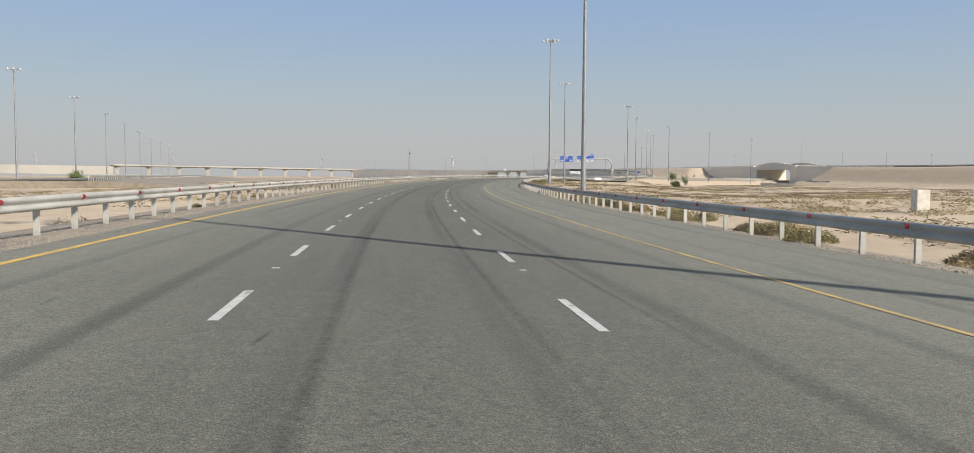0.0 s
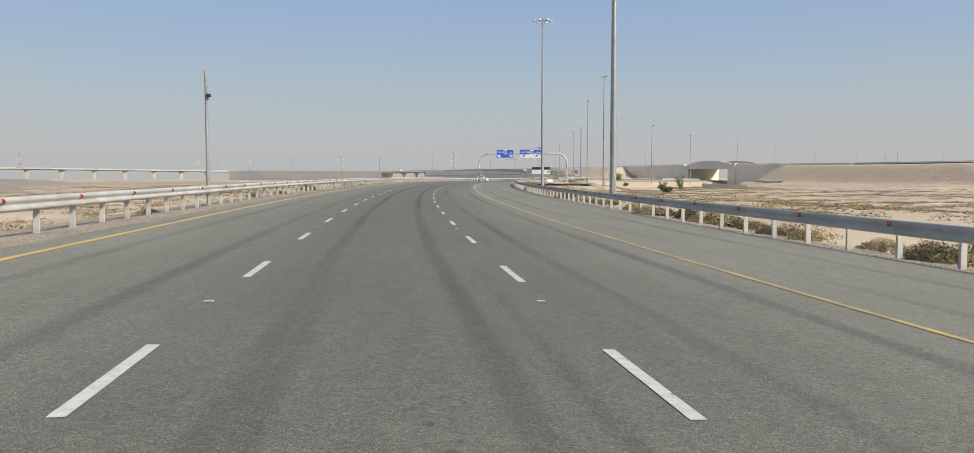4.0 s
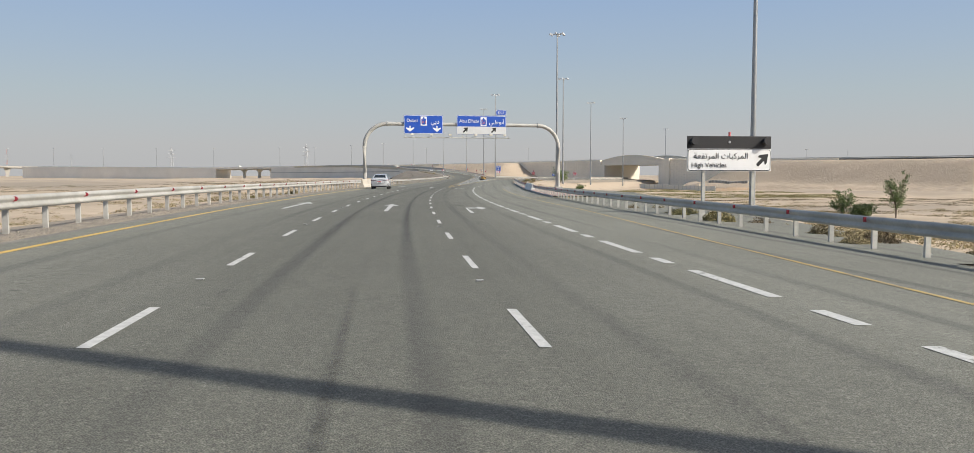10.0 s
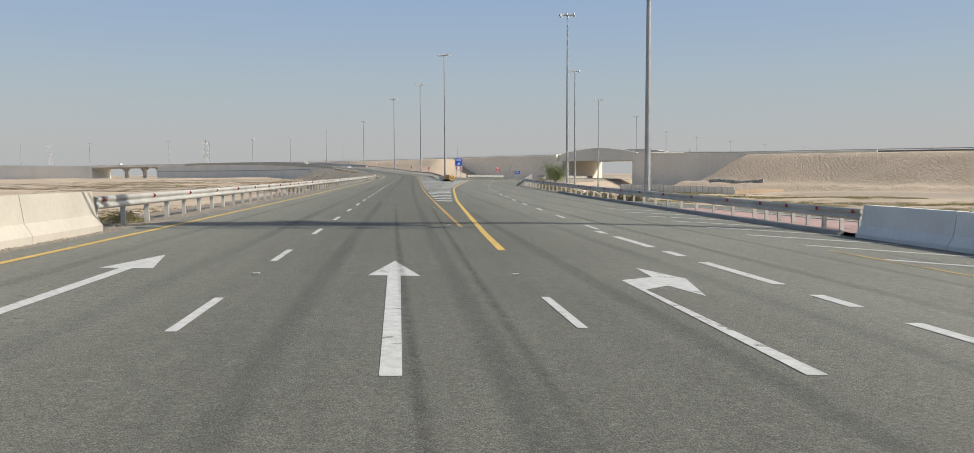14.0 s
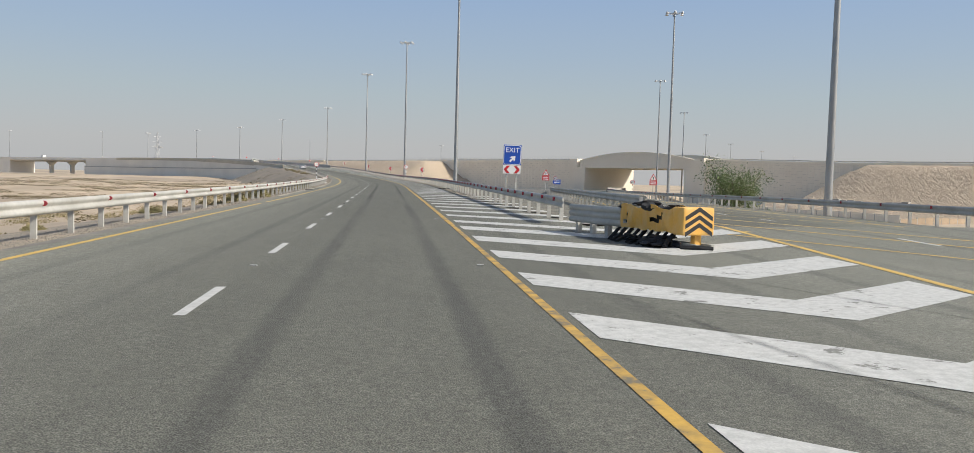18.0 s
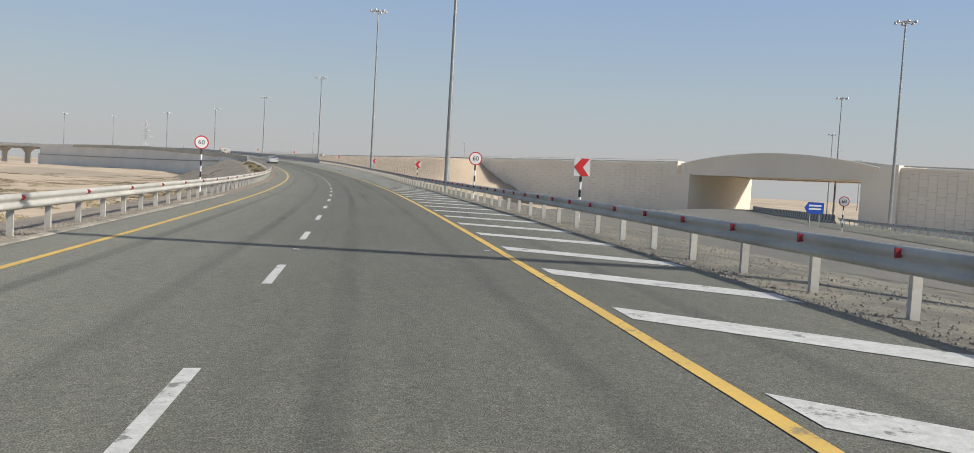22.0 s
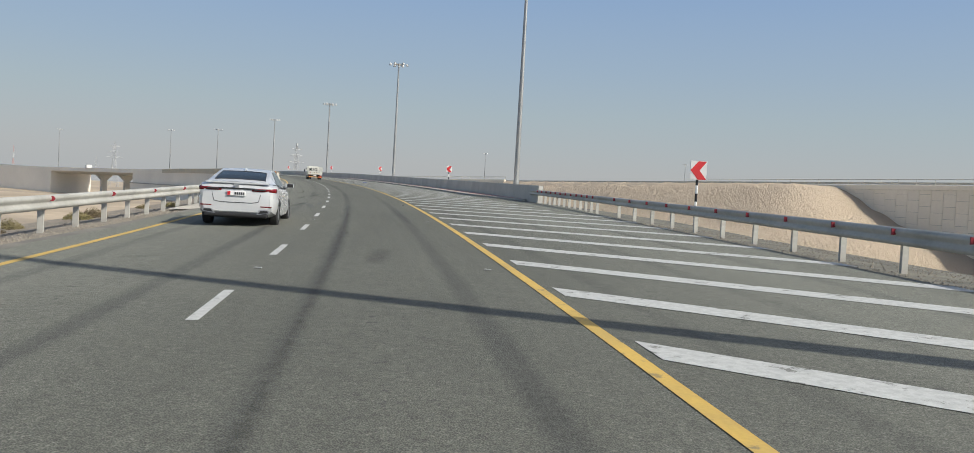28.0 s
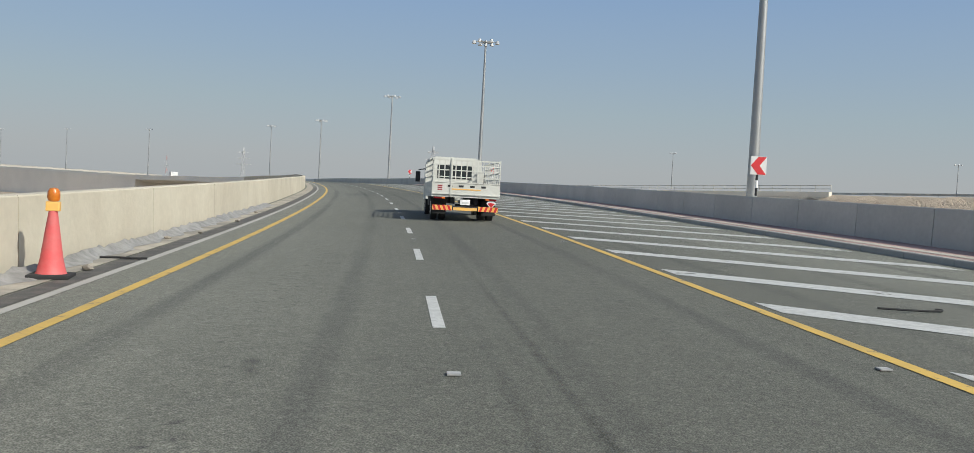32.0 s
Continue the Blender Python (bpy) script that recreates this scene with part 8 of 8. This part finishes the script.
SCRUB_BROWN = material("brown_scrub", (0.14, 0.105, 0.06), 0.95, second=(0.20, 0.17, 0.09), scale=0.12, amount=1.0, fine=0.3, fine_scale=3, coords="World")
STRAW_SCRUB = material("straw_scrub", (0.40, 0.315, 0.165), 0.9, second=(0.24, 0.215, 0.115), scale=0.7, amount=0.9, fine=0.3, fine_scale=5, coords="World")
SCRUB_GREEN = material("olive_scrub", (0.19, 0.175, 0.075), 0.95, second=(0.28, 0.24, 0.11), scale=0.3, amount=1.0, fine=0.3, fine_scale=3, coords="World")


def off_road(side, lo, hi, s0=-50, s1=700):
    def keep(x, y):
        s, o = near_line(MAIN, x, y, -60, 760)
        r, q = near_line(RAMP, x, y, 0, 455)
        road = (r > 1) & (r < 450) & (q > np.where((r > 70) & (r < 300), EXIT_APRON(r) - 1, -3)) & (q < 12.5)
        lim = np.where(s < 452, RIGHT_RAIL(s) + APRON(s), GORE_RAIL(s))
        d = o - lim if side > 0 else LEFT_RAIL(s) - o
        return (d > lo) & (d < hi) & (s > s0) & (s < s1) & ~road
    return keep


scrub_field("desert_scrub", 31, 6500, -90, 150, 0, 480, off_road(1, 4.5, 120, -20, 430), SCRUB_BROWN, "low brown dry scrub in patches on the sand", (0.35, 1.2), (0.14, 0.36))
scrub_field("desert_scrub", 32, 3200, -90, 110, 0, 420, off_road(1, 2.0, 45, -20, 400), DRY_SCRUB, "low straw-coloured scrub on the sand", (0.25, 0.7), (0.15, 0.45))
scrub_field("desert_scrub", 33, 5500, -230, 0, 20, 700, off_road(-1, 3.5, 110, -20, 700), SCRUB_BROWN, "low brown dry scrub in patches on the sand", (0.35, 1.1), (0.12, 0.3))
scrub_field("desert_scrub", 34, 2600, -180, 0, 0, 420, off_road(-1, 1.6, 40, -20, 420), DRY_SCRUB, "low straw-coloured scrub beside the guard rail", (0.2, 0.6), (0.12, 0.38))
scrub_field("desert_scrub", 37, 2600, -170, -60, 480, 760, off_road(-1, 5, 80, 460, 757), SCRUB_BROWN, "low brown dry scrub in patches on the sand", (0.3, 1.0), (0.1, 0.3))
scrub_field("desert_scrub", 35, 1300, -100, -20, 440, 640, off_road(-1, 1.8, 16, 405, 640), DRY_SCRUB, "dry scrub on the ramp's slope", (0.2, 0.55), (0.12, 0.4))
scrub_field("verge_scrub", 38, 2600, -70, 40, 0, 330, off_road(1, 0.35, 3.6, -15, 305), STRAW_SCRUB, "pale straw tufts crowding the guard rail's posts", (0.16, 0.5), (0.14, 0.5), 80, 0.085)
scrub_field("verge_scrub", 39, 700, -70, 0, 330, 470, off_road(1, 0.35, 3.0, 374, 450), STRAW_SCRUB, "pale straw tufts behind the exit lane's guard rail", (0.16, 0.45), (0.12, 0.4), 80, 0.085)
scrub_field("green_scrub", 36, 1900, -20, 60, 400, 570, lambda x, y: (np.hypot((x - 14) / 28, (y - 480) / 75) < 1) & off_road(1, 6, 200)(x, y), SCRUB_GREEN, "low yellow-green scrub in the hollow", (0.5, 1.3), (0.2, 0.5))


def bush(seed, kind):
    """A rounded bush of bare twigs and small leaves, about 1 m across."""
    rng = np.random.RandomState(seed)
    label, leaf_mat, leaves, size = {"dry": ("dry straw-coloured bush on the verge", DRY_SCRUB, 1700, 0.075), "dead": ("dead brown bush of tangled twigs", SCRUB_BROWN, 1500, 0.075),
                                     "green": ("dusty olive-green bush on the verge", SCRUB_GREEN, 1800, 0.07)}[kind]
    b = thing("bush", label, "bush", "verge bushes")
    bm = bmesh.new()
    for _ in range(34):
        a, q = rng.uniform(0, math.tau), rng.uniform(0.15, 0.95)
        tip = Vector((0.5 * q * math.cos(a), 0.5 * q * math.sin(a), rng.uniform(0.35, 0.75) * (1 - 0.45 * q * q)))
        mid = tip * 0.5 + Vector((rng.uniform(-0.06, 0.06), rng.uniform(-0.06, 0.06), 0.05))
        pipe([(tip.x * 0.08, tip.y * 0.08, -0.04), mid, tip], 0.006, 3, bm)
    part("branchwork", bm, BARK, b)
    part("foliage", from_lists(*tuft(rng, leaves, 0.55, 0.75, 0.7, size, 0.2)), leaf_mat, b)
    return b


BUSHES = {}


def plant_bush(kind, m, seed):
    key = (kind, seed % 3)
    if key not in BUSHES:
        BUSHES[key] = bush(50 + len(BUSHES), kind)
        BUSHES[key].matrix_basis = m
    else:
        copy_thing(BUSHES[key], m)


def beside(s, o, size, rng):
    p = MAIN.at(s, o)
    g = ground_level(p.x, p.y)
    edge = o - float(RIGHT_EDGE(s)) if o > 0 else float(LEFT_EDGE(s)) - o
    z = max(g, p.z + verge_drop(min(edge, 5))) if edge < 5 else g
    return Matrix.Translation((p.x, p.y, z - 0.02)) @ Matrix.Rotation(rng.uniform(0, 6.28), 4, "Z") @ Matrix.Diagonal((size * rng.uniform(0.9, 1.4), size * rng.uniform(0.9, 1.4), size * rng.uniform(0.7, 1.05), 1))


rng = random.Random(91)
for k in range(190):
    s = rng.uniform(12, 292) if k < 165 else rng.uniform(376, 446)
    plant_bush(rng.choice(("dry", "dry", "dry", "dead", "green")), beside(s, float(RIGHT_RAIL(s)) + rng.uniform(0.4, 3.0), rng.uniform(0.5, 1.1), rng), k)
for k in range(95):
    s = rng.uniform(402, 545) if k < 44 else (rng.uniform(20, 330) if k < 60 else rng.uniform(640, 714))
    plant_bush(rng.choice(("dry", "dead", "green", "dry")), beside(s, float(LEFT_RAIL(s)) - rng.uniform(0.6, 2.4), rng.uniform(0.35, 0.8), rng), k)
for s, o, size, kind in ((473.4, -5.75, 1.0, "green"), (474.6, -6.1, 0.8, "dead"), (480.4, -5.6, 1.25, "green"), (482.2, -6.0, 1.0, "dead"), (470.9, -5.8, 0.5, "dry"), (487, -5.9, 0.8, "dead"), (168.5, -7.0, 1.15, "green"), (359.2, -5.8, 0.95, "green"), (512, -6.1, 1.1, "green"), (514.2, -6.0, 0.9, "green"), (203, -8.6, 1.3, "green"), (206, 13.7, 0.9, "dead"), (162, 14.0, 1.25, "dead")):
    plant_bush(kind, beside(s, o, size, rng), 1)


def tree(x, y, z, height, crown, seed, dense, label):
    """A small desert tree: forked trunk, limbs, and a crown of many small leaves."""
    rng = np.random.RandomState(seed)
    t = thing("tree", label, "tree", "roadside trees", at=Matrix.Translation((x, y, z)))
    trunk = part("trunk", pipe([(0, 0, -0.2), (0.04, 0.02, height * 0.15), (0.0, 0.05, height * 0.3)], 0.035 * height / 3 + 0.02, 7), BARK, t)
    tips = []
    for k in range(9 if dense else 7):
        a = math.tau * k / (9 if dense else 7) + rng.uniform(-0.3, 0.3)
        start = Vector((0, 0.03, height * rng.uniform(0.08, 0.3)))
        out, up = crown * rng.uniform(0.35, 0.95), height * rng.uniform(0.45, 0.95)
        end = Vector((out * math.cos(a), out * math.sin(a), up))
        mid = (start + end) / 2 + Vector((rng.uniform(-0.15, 0.15), rng.uniform(-0.15, 0.15), -0.05 * height + rng.uniform(0, 0.2)))
        part("limb", pipe([start, mid, end], 0.016 * height / 3 + 0.006, 5), BARK, t)
        for u in np.linspace(0.35, 1.0, 7 if dense else 5):
            p = start.lerp(mid, u * 2) if u < 0.5 else mid.lerp(end, u * 2 - 1)
            tips.append(p)
    v, f = [], []
    for p in tips:
        for _ in range(4 if dense else 3):
            spread = crown * (0.2 if dense else 0.17)
            c = np.array(p) + rng.normal(0, spread, 3)
            for _ in range(38 if dense else 30):
                q = c + rng.normal(0, spread * 0.55, 3)
                if q[2] < height * 0.12:
                    continue
                d, w = rng.normal(0, 1, 3), rng.normal(0, 1, 3)
                d, w = d / np.linalg.norm(d), w / np.linalg.norm(w)
                k = rng.uniform(0.07, 0.15)
                b = len(v)
                v += [q - w * k * 0.4, q + d * k * 0.5, q + w * k * 0.4, q - d * k * 0.9]
                f.append((b, b + 1, b + 2, b + 3))
    part("crown", from_lists(v, f), FOLIAGE, t, "bright green dense foliage" if dense else "sparse dusty green foliage")
    return t


for x, y, h, c, seed, dense, label in ((-14.7, 316.3, 4.9, 1.5, 3, False, "small sparse tree standing in the desert sand"), (-19.1, 319.0, 3.0, 1.2, 4, False, "thin half-bare sapling in the desert sand"),
                                       (-17.8, 317.5, 1.5, 1.3, 5, True, "low green shrub growing beside a sapling"), (-29.7, 485.7, 4.6, 2.5, 6, True, "bushy green tree beside the exit road"),
                                       (-26.0, 470.0, 1.9, 1.4, 8, False, "pale flowering shrub beside the exit road's rail"), (-152.0, 166.0, 3.0, 1.8, 9, True, "dark dusty shrub beside the distant road")):
    tree(x, y, ground_level(x, y) - 0.05, h, c, seed, dense, label)


# ---- walls, blocks and boxes in the desert ----
def panel_fence(points, h, label, mat=None):
    w = thing("low_wall", label, "wall", "low walls")
    for (x0, y0), (x1, y1) in zip(points, points[1:]):
        d = Vector((x1 - x0, y1 - y0))
        n = max(1, round(d.length / 2.6))
        for k in range(n):
            p, q = Vector((x0, y0)) + d * k / n, Vector((x0, y0)) + d * (k + 1) / n
            g = min(ground_level(p.x, p.y), ground_level(q.x, q.y))
            a = math.atan2(d.y, d.x)
            m = Matrix.Translation((p.x, p.y, g)) @ Matrix.Rotation(a, 4, "Z")
            part("wall_panel", box(0.06, (q - p).length - 0.06, -0.08, 0.08, -0.4, h, 0.01), mat or WALL_PAINT, w, at=m)
            part("wall_post", box(-0.07, 0.07, -0.12, 0.12, -0.4, h + 0.06, 0.01), GREY_CONCRETE, w, at=m)
    return w


panel_fence(((23.6, 622), (31, 592), (42.5, 565.5)), 2.1, "grey-beige wall of concrete panels and posts")
panel_fence(((42.5, 565.5), (61.4, 571.7)), 1.3, "low pale concrete wall at the bank's toe", BANK_SAND)
for k in range(12):
    p = Vector((54.8, 613.3)).lerp(Vector((66.1, 596.8)), k / 11)
    solid("concrete_block", box(-0.8, 0.8, -0.6, 0.6, 0, 1.25 if k % 3 else 1.1, 0.06), GREY_CONCRETE, "grey concrete block in a row on the berm", "concrete block", "concrete blocks", at=pose(p.x, p.y, ground_level(p.x, p.y) - 0.05, 0, 0, -55 + 3 * math.sin(k * 2.1)))
solid("marker_block", box(-0.35, 0.35, -0.3, 0.3, -0.3, 1.2, 0.04), WHITE_PLASTIC, "pale concrete marker block in the scrub", "marker", at=pose(9.6, 47, ground_level(9.6, 47), 0, 0, 20))


# ---- the road across the desert beyond the far masts ----
FAR = Line(-67, 67, 0, 620, [(0, 32.2), (620, 34.5)], [(0, 0.8), (300, 1.1), (620, 1.5)], [(0, 0.0), (620, 0.0)])
surface("far_road_bank", to_mesh(sweep(FAR, 28, 610, -6.0, [(-12, -2.5), (-6.8, -0.12), (6.8, -0.12), (14, -0.5), (34, -2.0)], 10.0, flat=False)), BROWN_GRAVEL, "low brown gravel bank of a distant road", "verge")
surface("road_far", ribbon(FAR, 28, 610, -12.0, 0.2, 0.0, 10.0, 2), ASPHALT, "distant road beyond the desert")
guard_rail(FAR, 29, 420, lambda s: s * 0 + 0.5, -1, "pale guard rail along the distant road", reflectors=False)


# ---- power line towers on the horizon ----
def pylon(h, banded):
    t = thing("lattice_pylon", "red and white banded lattice power pylon" if banded else "hazy grey steel lattice power pylon", "pylon", "power pylons")
    levels = [(0, 4.2), (0.22, 3.0), (0.42, 1.9), (0.6, 1.25), (0.8, 1.0), (1.0, 0.25)]
    for i, ((u0, w0), (u1, w1)) in enumerate(zip(levels, levels[1:])):
        bm = bmesh.new()
        c0 = [Vector((w0 * a, w0 * b, u0 * h)) for a, b in ((-1, -1), (1, -1), (1, 1), (-1, 1))]
        c1 = [Vector((w1 * a, w1 * b, u1 * h)) for a, b in ((-1, -1), (1, -1), (1, 1), (-1, 1))]
        for k in range(4):
            tube(c0[k], c1[k], 0.15, sides=4, bm=bm)
            tube(c0[k], c1[(k + 1) % 4], 0.07, sides=4, bm=bm)
            tube(c0[(k + 1) % 4], c1[k], 0.07, sides=4, bm=bm)
            tube(c1[k], c1[(k + 1) % 4], 0.07, sides=4, bm=bm)
        part("tower_stage", bm, (HAZED_RED if i % 2 == 0 else SIGN_GREY) if banded else MESH_STEEL, t)
    for u, w in ((0.66, 7.5), (0.78, 6.0), (0.9, 4.8)):
        bm = bmesh.new()
        for d in (-1, 1):
            tube((0, 0, u * h + 1.2), (d * w, 0, u * h), 0.16, sides=4, bm=bm)
            tube((0, 0, u * h - 0.4), (d * w, 0, u * h), 0.16, sides=4, bm=bm)
        part("cross_arm", bm, MESH_STEEL, t)
    return t


base = None
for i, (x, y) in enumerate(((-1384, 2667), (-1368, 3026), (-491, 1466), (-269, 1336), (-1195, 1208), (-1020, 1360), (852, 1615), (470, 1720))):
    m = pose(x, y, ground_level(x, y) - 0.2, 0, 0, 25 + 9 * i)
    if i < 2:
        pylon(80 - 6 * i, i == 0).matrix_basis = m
    elif base is None:
        base = pylon(45, False)
        base.matrix_basis = m
    else:
        copy_thing(base, m)


# ---- a camera pole beside the first guard rail ----
cp = thing("camera_pole", "thin dark steel pole with a small traffic camera", "pole", at=MAIN.stand(134.8, -6.05, -0.1))
part("shaft", tube((0, 0, -0.5), (0, 0, 5.6), 0.075, 0.06, 10), MAST, cp)
part("base_plate", box(-0.2, 0.2, -0.2, 0.2, -0.02, 0.03, 0.005), MAST, cp)
part("camera_housing", box(0.05, 0.2, -0.3, 0.05, 4.5, 4.62, 0.02), DARK_TRIM, cp)
part("bracket", box(-0.02, 0.1, -0.05, 0.05, 4.4, 4.5), MAST, cp)
